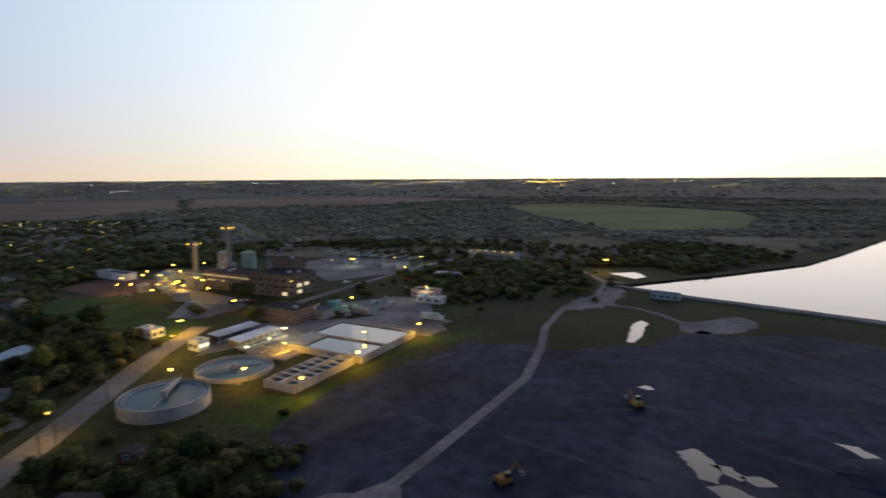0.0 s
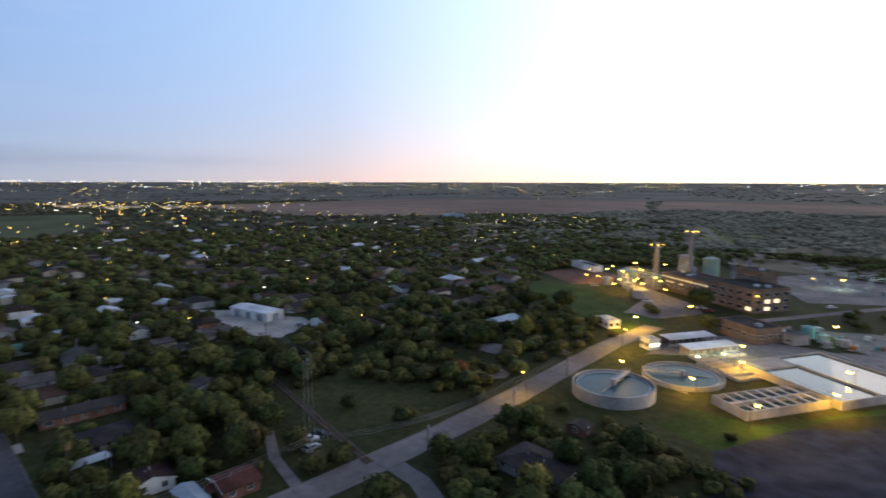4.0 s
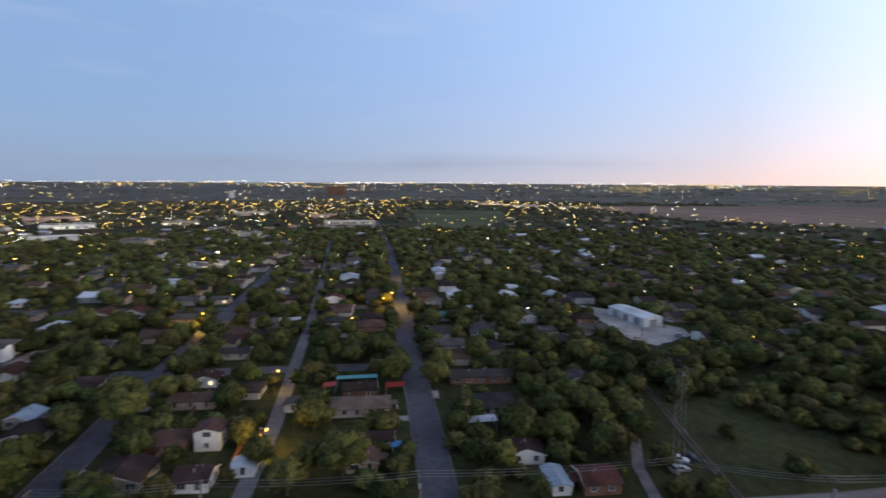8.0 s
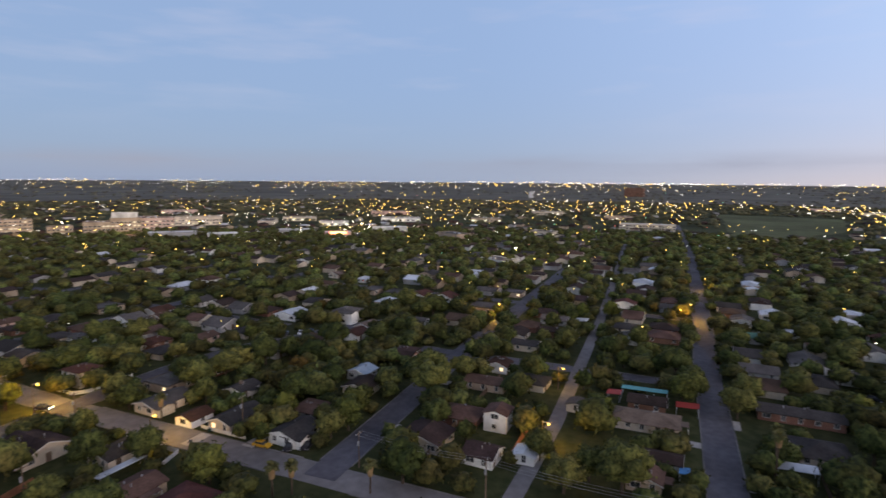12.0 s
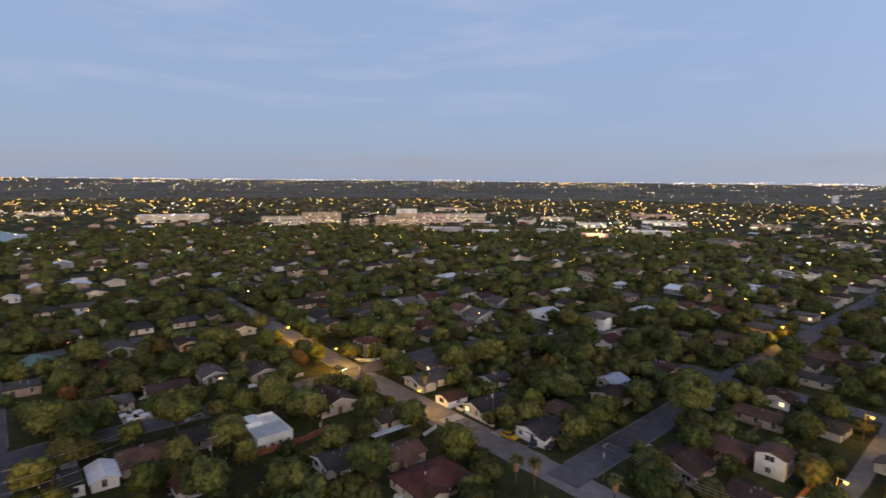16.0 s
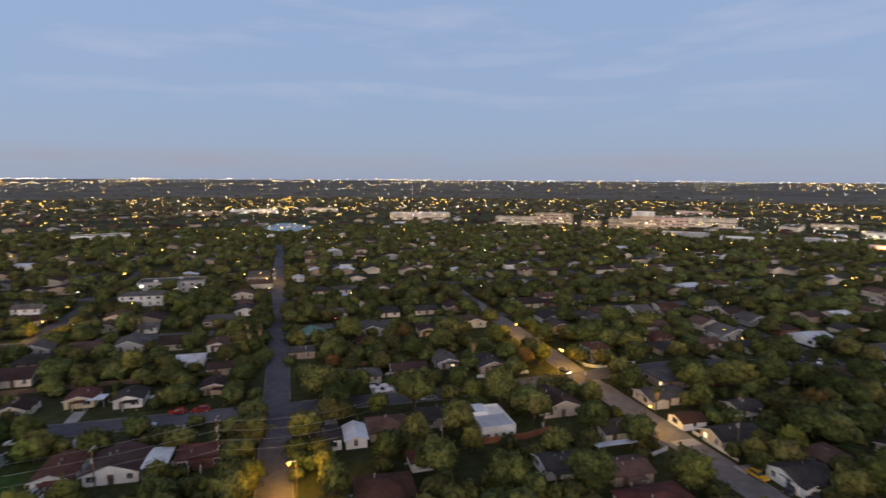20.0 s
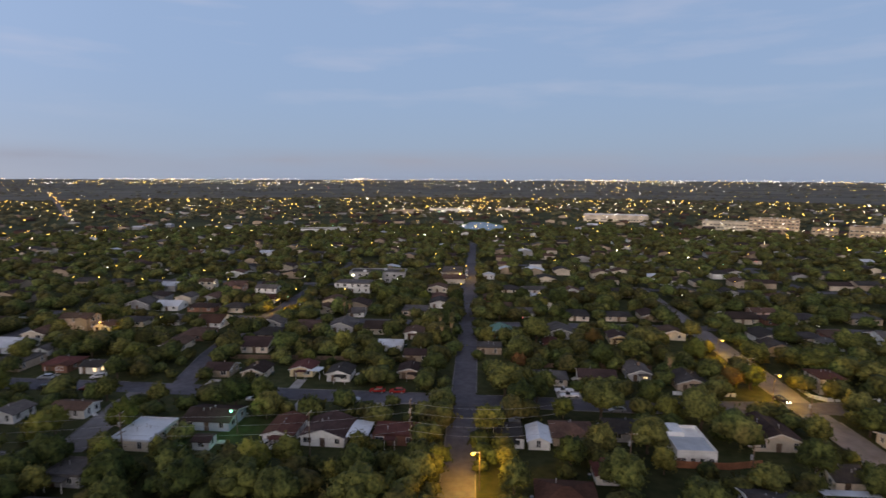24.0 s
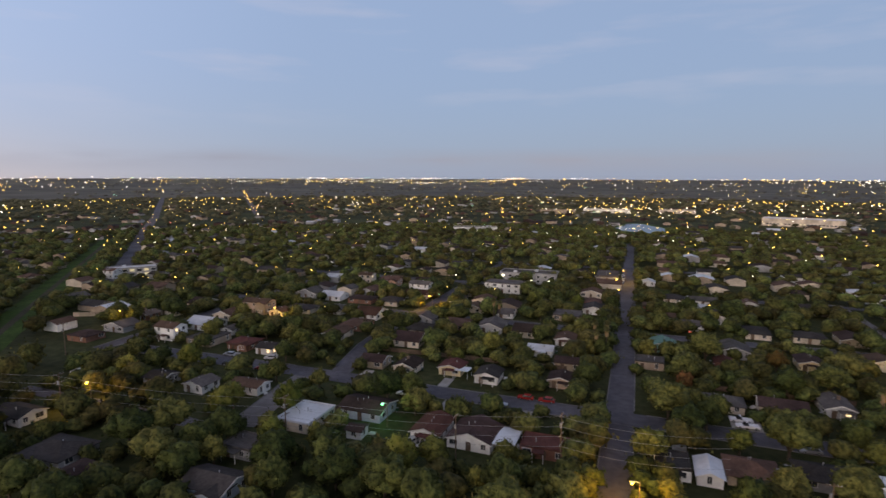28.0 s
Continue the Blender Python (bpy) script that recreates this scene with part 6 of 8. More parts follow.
        part("vessel", Geo().cyl(1.4, 0, 0.25, 1.9, 0.5, 0.5, 14).cyl(1.4, 0, 1.9, 2.2, 0.5, 0.15, 14), skids[(k + 1) % 4], q)
        part("pipe", Geo().rod((-1.2, 0.9, 0.6), (1.6, 0.9, 0.6), 0.12, 8).rod((1.6, 0.9, 0.6), (1.6, 0.9, 1.6), 0.12, 8), PIPE, q)
    rub = random.Random(14)
    for x, y in ((-124, 139), (-120, 141), (-118, 136), (-117, 133), (-121, 136)):
        g = Geo()
        pts, _ = lumpy(rub, 0, 0, 0.15, rub.uniform(0.8, 1.8), rub.uniform(0.5, 0.9), 2, g, 0.5)
        m = tagged(new("rubble_heap", g.mesh("rubble_heap", CONCRETE)), "small heap of pale broken rubble on bare ground", "heap", "rubble heaps")
        m.location = (x, y, 0.05)
    van = thing("box_truck", -7.5, 245, 0.1, TURN + 6, "pale blue box truck parked in the gravel yard", "truck")
    part("box_body", Geo().box(-5, -1.3, 0.9, 3.2, 1.3, 3.6), WALL["blue"][1], van)
    part("cab", Geo().box(3.3, -1.2, 0.6, 5.2, 1.2, 2.6), WALL["white"][1], van)
    wm = Geo().rod((0, -0.16, 0), (0, 0.16, 0), 0.5, 12).mesh("wheel", TYRE)
    for a in (-3.6, -2.4, 4.2):
        for e in (-1.15, 1.15):
            part("wheel", wm, None, van, at=pose(a, e, 0.5))
    for x, y, turn, tint in ((11.5, 110, 30, "orange"), (53, 149.5, 100, "yellow"), (-26, 343, 20, "orange")):
        e = thing("excavator", x, y, 0.05, turn, f"{tint} excavator standing on bare soil", "excavator", "excavators")
        paint = surface(f"{tint}_machine_paint", (0.34, 0.14, 0.03) if tint == "orange" else (0.42, 0.33, 0.10), (0.28, 0.14, 0.04), 1.0, 0.6)
        for s in (-1, 1):
            part("track", Geo().box(-1.9, s * 1.1 - 0.3, 0, 1.9, s * 1.1 + 0.3, 0.8), TYRE, e)
        part("body", Geo().box(-1.6, -1.2, 0.9, 1.2, 1.2, 2.0), paint, e)
        part("cab", Geo().box(0.0, -1.2, 2.0, 1.2, -0.1, 3.0), GLASS_DARK, e)
        part("boom", Geo().rod((1.0, 0.4, 1.8), (3.6, 0.4, 3.8), 0.25, 8).rod((3.6, 0.4, 3.8), (5.2, 0.4, 1.4), 0.18, 8), paint, e)
        part("bucket", Geo().box(4.8, -0.1, 0.5, 5.6, 0.9, 1.4), PIPE, e)
    # mounds of spoil
    for x, y, r, h in ((-30, 92, 9, 2.0), (30, 96, 10, 1.6), (-190, 150, 5, 0.8), (96, 112, 9, 1.8), (-136, 160, 6, 0.7)):
        g = Geo()
        n = 22
        for k in range(5):
            s = k / 5
            g.v += [(r * (1 - s) * (1 + 0.25 * noise.noise((i * 0.7 + x, s * 3, y))) * math.cos(2 * math.pi * i / n) * 1.4, r * (1 - s) * (1 + 0.25 * noise.noise((i * 0.7 + y, s * 3, x))) * math.sin(2 * math.pi * i / n), h * (s ** 0.7) - 0.02) for i in range(n)]
        g.v.append((0, 0, h))
        for k in range(4):
            g.f += [(k * n + i, k * n + (i + 1) % n, (k + 1) * n + (i + 1) % n, (k + 1) * n + i) for i in range(n)]
        g.f += [(4 * n + i, 4 * n + (i + 1) % n, 5 * n) for i in range(n)]
        m = tagged(new("spoil_mound", g.mesh("spoil_mound", TRACK if x < 0 else DIRT)), "low heap of loose spoil on the ground", "heap", "spoil heaps")
        m.location = (x, y, 0)


machinery()
for x, y, z, w, c in ((-64, 166, 6, 1900, None), (-31, 182, 6, 3000, None), (-43, 155, 7, 1500, None), (-12, 218, 6, 2800, None), (-33, 210, 5, 500, None), (-66, 216, 5, 1500, (1.0, 0.9, 0.5)), (-60, 196, 5, 2200, None), (-88, 168, 5, 1300, None), (-112, 224, 6, 5600, None), (-150, 296, 8, 1400, None), (-142, 290, 8, 1200, None), (-168, 316, 9, 1300, None),
                      (-160, 324, 10, 1600, None), (-148, 330, 14, 1400, None), (-84, 290, 10, 300, None), (-28, 352, 7, 1500, None), (-12, 290, 7, 1500, (1.0, 0.9, 0.6)), (-48, 268, 6, 700, (0.7, 1.0, 0.7)), (-40, 404, 6, 1300, (0.7, 1.0, 0.9)), (-186, 336, 8, 900, None), (-176, 300, 7, 900, None), (-182, 322, 8, 700, None), (-154, 308, 7, 800, None), (-136, 300, 9, 500, None), (-170, 336, 12, 900, None), (-163, 304, 6, 600, (1.0, 0.8, 0.4)), (-192, 318, 7, 700, None), (-186, 304, 6, 500, None), (-146, 314, 8, 500, None), (-158, 288, 6, 700, None), (-128, 288, 7, 600, None), (-104, 262, 6, 500, None), (-70, 398, 6, 1200, (0.7, 1.0, 0.95)), (-20, 408, 6, 1100, (0.7, 1.0, 0.95)), (-84, 392, 6, 300, (0.9, 1.0, 0.9))):
    street_lamp(x, y, z, w * (0.9 if y > 280 else 1.2), random.Random(round(x)).uniform(0, 360), 1.5 if (x, y) == (-112, 224) else 1.0, SODIUM_HOT if w >= 500 else SODIUM, "tall plant lamp post with a glowing light", c or (1.0, 0.50, 0.03))
for k in range(6):
    t = 20 + 7 * k
    px, py = local(-18 + 7 * k, -5.5, 36, 437)
    street_lamp(px, py, 6.6, 40, 0, 0.6, SODIUM, "lamp post along the pump station", (1.0, 0.66, 0.2))

# ---- large buildings of the town ----
def toward(x, y):
    """The turn that sets a block's front towards the middle of the plan."""
    return math.degrees(math.atan2(y, x)) + 90


for x, y, w, d, h, wall, label, rows in (
        (-355, -700, 52, 20, 16.5, "tan", "tan four-storey hospital block with pale bands", (3, 6.8, 10.6, 14.2)),
        (-309, -724, 54, 16, 11, "cream", "long low pale hospital wing", (3, 7)),
        (-378, -637, 24, 16, 10.5, "tan", "small tan clinic block beside the hospital", (3, 7)),
        (-402, -606, 30, 22, 15, "tan", "tan hospital wing in town", (3, 6.8, 10.6)),
        (-424, -592, 30, 24, 19, "tan", "tall tan middle block of the hospital", (3, 6.8, 10.6, 14.4)),
        (-452, -575, 34, 22, 18, "pink", "pinkish hospital block with bands of windows", (3, 6.8, 10.6, 14.4)),
        (-556, -626, 60, 18, 12, "cream", "long cream medical building in town", (3, 7)),
        (-413, -503, 46, 18, 7.5, "gray", "low grey store with a pale flat roof", (3,)),
        (-441, -461, 30, 14, 6, "white", "low white shop with a red fascia", (2.6,)),
        (-505, -357, 28, 14, 7, "pink", "pink shop building with a bright sign", (2.6,)),
        (-518, -423, 42, 14, 6, "gray", "grey shop row in town", (2.6,)),
        (-589, -340, 42, 14, 7, "white", "white brightly lit shop in town", (2.6,)),
        (-202, -856, 92, 34, 9.5, "cream", "large pale store with a flat roof", (3,)),
        (-786, -59, 70, 18, 8, "cream", "long cream school building in town", (3, 6)),
        (305, -268, 28, 9, 5.6, "gray", "grey two-storey apartment row beside the road", (1.6, 4.2))):
    block("town_building", x, y, w, d, h, toward(x, y), WALL[wall][1], label, rows=rows, cols=max(5, round(w / 4.2)), faces="n", lit=("*",), dim=LIT_DIM, win=(2.6, 1.5), roofmat=ROOF["metal" if h < 10 else "gray"][1], group="large buildings of the town")
block("penthouse", -421, -589, 26, 10, 24.5, toward(-421, -589), WALL["white"][1], "white plant storey on the hospital roof", rows=(), faces="", roofmat=ROOF["metal"][1])
sign = thing("shop_sign", -496.5, -350.6, 0, toward(-505, -357), "glowing yellow and red shop sign on a building", "sign")
part("sign_board", Geo().box(-10, -0.2, 5.4, 10, 0.2, 8.6), glowing("red_sign_face", (1.0, 0.2, 0.05), 1.6), sign, "glowing red sign board")
part("sign_band", Geo().box(-8, 0.2, 6.2, 8, 0.3, 7.8), glowing("yellow_sign_face", (1.0, 0.75, 0.15), 4.0), sign, "glowing yellow band")
block("school", -556, -240, 36, 20, 7, 60, WALL["tan"][1], "low cream school building among trees", rows=(3,), cols=8, faces="n", lit=("*",))
block("restaurant", -404, -134, 30, 16, 4.5, 60, WALL["white"][1], "low white building with a bright yellow front", rows=(2.2,), cols=6, faces="ne", lit=("*",))
block("clinic", -640, -160, 30, 18, 6, 75, WALL["cream"][1], "pale flat-roofed clinic among trees", rows=(3,), cols=7, faces="ne", lit=("*",))
block("brick_tower", -2390, -238, 74, 40, 36, 85, WALL["brick"][1], "distant red brick tower block", rows=(6, 12, 18, 23), cols=8, faces="e", win=(4, 3))
block("pale_tower", -2000, -560, 14, 12, 24, 85, WALL["white"][1], "distant slim white tower", rows=(8, 14, 20), cols=3, faces="e", win=(3, 3))
block("apartments", 62, -338, 34, 14, 6, 2, WALL["gray"][1], "long grey two-storey apartment row", rows=(1.8, 4.5), cols=8, faces="n", lit=(("n", 0, 3), ("n", 1, 7)))
block("warehouse_row", -620, -560, 60, 20, 6, 35, WALL["cream"][1], "low pale commercial row in town", rows=(3,), cols=10, faces="n", lit=("*",))
block("field_barn", -672, 668, 34, 14, 7, 40, WALL["blue"][1], "pale blue metal barn near the field", rows=(), faces="", roofmat=ROOF["ltblue"][1])
for i, (x, y, w, d) in enumerate(((-760, -420, 60, 24), (-690, -560, 50, 20), (-820, -300, 46, 22), (-900, -520, 70, 26), (-640, -460, 40, 18), (-1050, -260, 60, 30), (-980, -120, 44, 22), (-560, -760, 60, 24), (60, -1050, 80, 26), (-60, -1080, 60, 24), (140, -1000, 60, 20), (-720, -860, 60, 20), (180, -620, 50, 16), (-1350, 330, 70, 26), (-1300, 420, 60, 20), (-1500, 260, 60, 30))):
    block("shop_building", x, y, w, d, 6, math.degrees(math.atan2(y, x)) + 90, WALL[("white", "cream", "tan", "pink")[i % 4]][1], "low flat-roofed shop building with lit windows", rows=(2.5,), cols=8, faces="ns", lit=("*",), win=(3.0, 1.8), group="shops of the town")

# car park floodlights round the hospital and the shops
for x, y, w in ((-340, -650, 14000), (-398, -550, 12000), (-478, -530, 10000), (-186, -790, 5000), (-545, -352, 10000), (-402, -122, 5000), (38, -1100, 60000), (-1065, -535, 60000)):
    street_lamp(x, y, 14, w / 1.7, 0, 1.6, WHITE_FAR, "tall car park floodlight in town", (1.0, 0.78, 0.48))

# ---- trees ----
def tuft(g, c, size, rnd, out=None, loose=0.6):
    """A small bent leaf spray that faces roughly outwards."""
    a = Vector((rnd.gauss(0, 1), rnd.gauss(0, 1), rnd.gauss(0, 1)))
    if out is not None:
        a = Vector(out).normalized() + a * loose
    a.normalize()
    b = a.orthogonal().normalized()
    b.rotate(Matrix.Rotation(rnd.uniform(0, 6.28), 3, a))
    e = a.cross(b)
    b, e = b * size * rnd.uniform(0.7, 1.3), e * size * rnd.uniform(0.5, 1.0)
    c = Vector(c)
    bend = a * size * -0.3
    g.add([c - b + bend, c - e, c + b + bend, c + e], [(0, 1, 2, 3)])


def crown_mesh(seed, r, h, leaf, sprays=1250):
    """An uneven crown: one broad rough mass and a few side masses, covered in small leaf sprays, carried by limbs."""
    rnd = random.Random(seed)
    g = Geo()
    base = h * 0.2
    mid, half = base + (h - base) * 0.46, (h - base) * 0.52
    lobes = [(0, 0, mid, r * 0.66, half * 0.92)]
    for k in range(4):
        a = k * 1.57 + rnd.uniform(-0.5, 0.5)
        q = rnd.uniform(0.4, 0.54)
        lobes.append((r * q * math.cos(a), r * q * math.sin(a), mid + half * rnd.uniform(-0.3, 0.25), r * rnd.uniform(0.34, 0.44), half * rnd.uniform(0.42, 0.6)))
    weight = sum(o[3] ** 2 for o in lobes)
    for i, (x, y, z, lr, lh) in enumerate(lobes):
        pts, _ = lumpy(rnd, x, y, z, lr * 0.94, lh * 0.94, 3 if i == 0 else 2, g, 0.6)
        for _ in range(int(sprays * lr * lr / weight)):
            p, n = rnd.choice(pts)
            c = p + Vector((rnd.gauss(0, 1), rnd.gauss(0, 1), rnd.gauss(0, 1))) * 0.25 + n * rnd.uniform(-0.05, 0.35)
            tuft(g, c, rnd.uniform(0.14, 0.34), rnd, (n.x, n.y, n.z + 0.25), 0.9)
    t = Geo().cyl(0, 0, 0, base + 1.2, 0.05 * r + 0.08, 0.035 * r + 0.05, 8)
    for x, y, z, _, _ in lobes[1:]:
        t.rod((0, 0, base * rnd.uniform(0.7, 1.0)), (x * 0.9, y * 0.9, z), 0.02 * r + 0.02, 5)
    cm = g.mesh("crown", leaf)
    cm.polygons.foreach_set("use_smooth", [True] * len(cm.polygons))
    return cm, t.mesh("trunk", BARK)


KINDS = []
for i, (r, h, leaf) in enumerate(((4.8, 8.8, LEAF), (4.0, 8.2, LEAF), (5.4, 9.6, LEAF), (3.1, 6.6, LEAF), (4.4, 7.8, LEAF_PALE), (3.4, 6.8, LEAF_PALE), (6.0, 10.0, LEAF), (3.8, 7.6, LEAF_RUST), (4.1, 8.2, LEAF_FRESH))):
    KINDS.append((r, h, *crown_mesh(40 + i, r, h, leaf)))
WORDS = ["broad dark green oak tree among houses", "rounded dark green tree in a yard", "large spreading dark green oak", "small dark green yard tree", "olive green mesquite tree with loose crown", "small olive mesquite tree", "very broad dark green live oak", "tree with rusty brown autumn leaves", "bright yellow-green tree in a yard"]


def tree(kind, x, y, s=1.0, turn=0.0):
    r, h, crown, trunk = KINDS[kind]
    t = thing("tree", x, y, 0, turn, WORDS[kind], "tree", "trees of the neighbourhood")
    t.scale = (s, s, s)
    part("trunk", trunk, None, t)
    part("crown", crown, None, t)


def palm_meshes(seed, h):
    rnd = random.Random(seed)
    trunk = Geo().cyl(0, 0, 0, h, 0.22, 0.16, 8).mesh("trunk", BARK)
    skirt = Geo().cyl(0, 0, h - 2.6, h - 0.2, 0.55, 0.75, 10).mesh("skirt", THATCH)
    g = Geo()
    for k in range(34):
        a, e = rnd.uniform(0, 2 * math.pi), rnd.uniform(-0.5, 1.2)
        d = Vector((math.cos(a) * math.cos(e), math.sin(a) * math.cos(e), math.sin(e)))
        side = Vector((-math.sin(a), math.cos(a), 0)) * 0.55
        p0, p1, p2 = Vector((0, 0, h - 0.1)), Vector((0, 0, h)) + d * 1.0, Vector((0, 0, h)) + d * 1.8 - Vector((0, 0, 0.45))
        g.add([p0, p1 - side, p1 + side, p2], [(0, 1, 2), (1, 3, 2)])
    return trunk, skirt, g.mesh("fronds", FROND)


PALMS = [palm_meshes(5 + i, h) for i, h in enumerate((9.0, 11.0, 6.5))]


def palm(x, y, k=0):
    t = thing("palm", x, y, 0, (x * 37) % 360, "tall fan palm with a dry thatch skirt", "palm tree", "palms of the neighbourhood")
    for name, me in zip(("trunk", "skirt", "fronds"), PALMS[k]):
        part(name, me, None, t)


for x, y, k in ((8.9, -209.2, 0), (12.2, -204.8, 0), (-134.3, 20.5, 1), (-155.4, -143.1, 2), (-63.3, -177.2, 2), (-62.0, -172.8, 0), (-84.2, -73.7, 2), (-86.4, -70.5, 2), (-93.7, -56.2, 2), (59.3, -241.5, 0), (55.5, -236.8, 0), (13.8, -217.9, 0), (9.3, -218.3, 0), (-99.4, -125.3, 2), (-138.3, 20.7, 1)):
    palm(x, y, k)

SUBSTATION_YARD = [(-124, 404), (-96, 458), (-30, 436), (-20, 380), (-70, 338)]
NO_TREES = [[(-282 * s, 102 * s) if k == 0 else (-207 * s, 106 * s) if k == 1 else (-219 * 0.97, 130 * 0.97) if k == 2 else (-262 * 0.97, 122 * 0.97) for k, s in ((0, 0.88), (1, 0.88), (2, 1), (3, 1))], [(-26, -646), (24, -646), (34, -745), (-34, -745)], DIRTWORKS, RESERVOIR, POND, LAWN_PLANT, [(-282, 102), (-262, 97), (-212, 101), (-208, 108), (-216, 130), (-232, 136), (-262, 124)],
            [(-230, 300), (-120, 262), (-108, 196), (-96, 150), (-80, 134), (-48, 146), (-14, 196), (24, 236), (12, 262), (6, 300), (-16, 330), (0, 430), (-110, 450), (-230, 380)],
            [(-800, 30), (-740, 90), (-900, 190), (-1200, 240), (-1250, 40)], LAKE,
            [(119, 1230), (300, 1330), (520, 1000), (470, 840), (354, 660), (200, 640), (150, 900)], [(-1423, 450), (-880, 515), (-600, 900), (-560, 1150), (-1000, 2050), (-1500, 1500)], [(-560, 1180), (-200, 1300), (100, 1600), (-300, 1900), (-900, 2000)]]
LINES = [(ln, w) for ln, w, _ in STREETS] + [(ln, w) for ln, w, _, _ in PATHS] + [(RAIL, 6), ([(205, -112), (242, -150), (375, -285), (517, -429)], 14)]
GREENS = [[(-104, 64), (-103, 118), (-118, 112), (-150, 92), (-150, 68)], [(170, -98), (240, -150), (250, -190), (180, -165)], [(-147, -27), (-147, -8), (-104, -8), (-104, -27)], [(67, -134), (55, -137), (44, -118), (52, -110)]]


def open_ground(x, y, r, gap=0.55):
    if any(inside(x, y, p) for p in NO_TREES):
        return False
    if any(line_gap(x, y, ln) < w / 2 + r * gap for ln, w in LINES):
        return False
    return not taken(x, y, r * 0.78) and all(math.hypot(x - a, y - b) > r + 2.5 for a, b in LAMPS)


def hides(x, y, h):
    """Whether a tree here would stand before a house that the eye in the middle sees."""
    for k in (0.45, 0.9):
        s = 1 + k * h / 64.0
        if any(a - 0.5 < x * s < c + 0.5 and b - 0.5 < y * s < e + 0.5 for a, b, c, e in NEAR_TAKEN):
            return True
    return False


SEEN_STREETS = [NORTH_SOUTH[k] for k in ("A", "east", "C")] + [(NORTH_SOUTH["main"][0][2:], 8.2, ROAD_PALE), ([(-94, -237), (-93.7, -197)], 8.2, ROAD_PALE)] + [EAST_WEST[k] for k in ("B", "lane", "D")] + [([(101, -155.5), (50, -154), (24, -154)], 8.0, ASPHALT), ([(-22, -153), (-42, -153)], 8.0, ASPHALT)]


def shades_street(x, y, h):
    """Whether a tree here would stand before a street or junction."""
    return any(line_gap(x * s, y * s, ln) < w / 2 + 0.6 for s in (1 + 0.3 * h / 64.0, 1 + 0.8 * h / 64.0) for ln, w, _ in SEEN_STREETS)


# trees that stand out singly, by quarter
SOUTH_WEST_TREES = [(-116, -9), (-168, -18), (-215, -25), (-149, -18), (-170, -27), (-111, -20), (-139, -30), (-105, -31), (-214, -65), (-185, -64), (-123, -47), (-216, -85), (-162, -64), (-102, -42), (-196, -87), (-145, -67), (-100, -51), (-198, -108), (-131, -73), (-134, -83), (-115, -74), (-168, -111), (-110, -78), (-136, -97), (-154, -111), (-131, -104), (-154, -128), (-115, -96), (-101, -92), (-158, -146), (-194, -186), (-122, -117), (-133, -132), (-167, -166), (-123, -127), (-83, -87), (-185, -195), (-113, -124), (-118, -133), (-124, -152), (-83, -110), (-96, -133), (-97, -141), (-99, -148), (-62, -93)]
SOUTH_TREES = [(-75, -117), (-84, -134), (-97, -165), (-52, -92), (-61, -110), (-118, -218), (-96, -188), (-76, -151), (-85, -169), (-57, -127), (-74, -173), (-59, -139), (-42, -99), (-74, -178), (-43, -117), (-80, -220), (-52, -144), (-80, -244), (-46, -146), (-32, -108), (-55, -190), (-43, -158), (-45, -173), (-35, -144), (-26, -118), (-45, -206), (-36, -241), (-24, -211), (-15, -141), (-16, -162), (-16, -187), (-9, -116), (-10, -146), (-9, -163), (-5, -129), (-4, -148), (-5, -208), (-3, -164), (8, -171), (10, -154), (10, -107), (23, -192), (14, -111), (34, -213)]
SOUTH_EAST_TREES = [(24, -133), (31, -160), (20, -97), (25, -119), (23, -108), (47, -192), (28, -108), (46, -155), (36, -111), (58, -160), (36, -97), (59, -146), (45, -108), (44, -98), (65, -143), (53, -100), (89, -166), (60, -105), (55, -94), (86, -142), (69, -113), (102, -158), (62, -94), (69, -104), (122, -179), (86, -126), (110, -159), (72, -100), (78, -108), (162, -200), (102, -123), (90, -107), (102, -118), (88, -99), (148, -165), (88, -90), (159, -160), (118, -116), (97, -92), (147, -138), (-140, 54), (-184, 68), (-153, 52), (-256, 85), (-140, 44)]
WEST_TREES = [(-183, 57), (-129, 39), (-147, 42), (-128, 34), (-155, 40), (-181, 46), (-208, 46), (-223, 44), (-129, 25), (-177, 31), (-226, 35), (-200, 25), (-175, 17), (-212, 15), (-172, 1)]


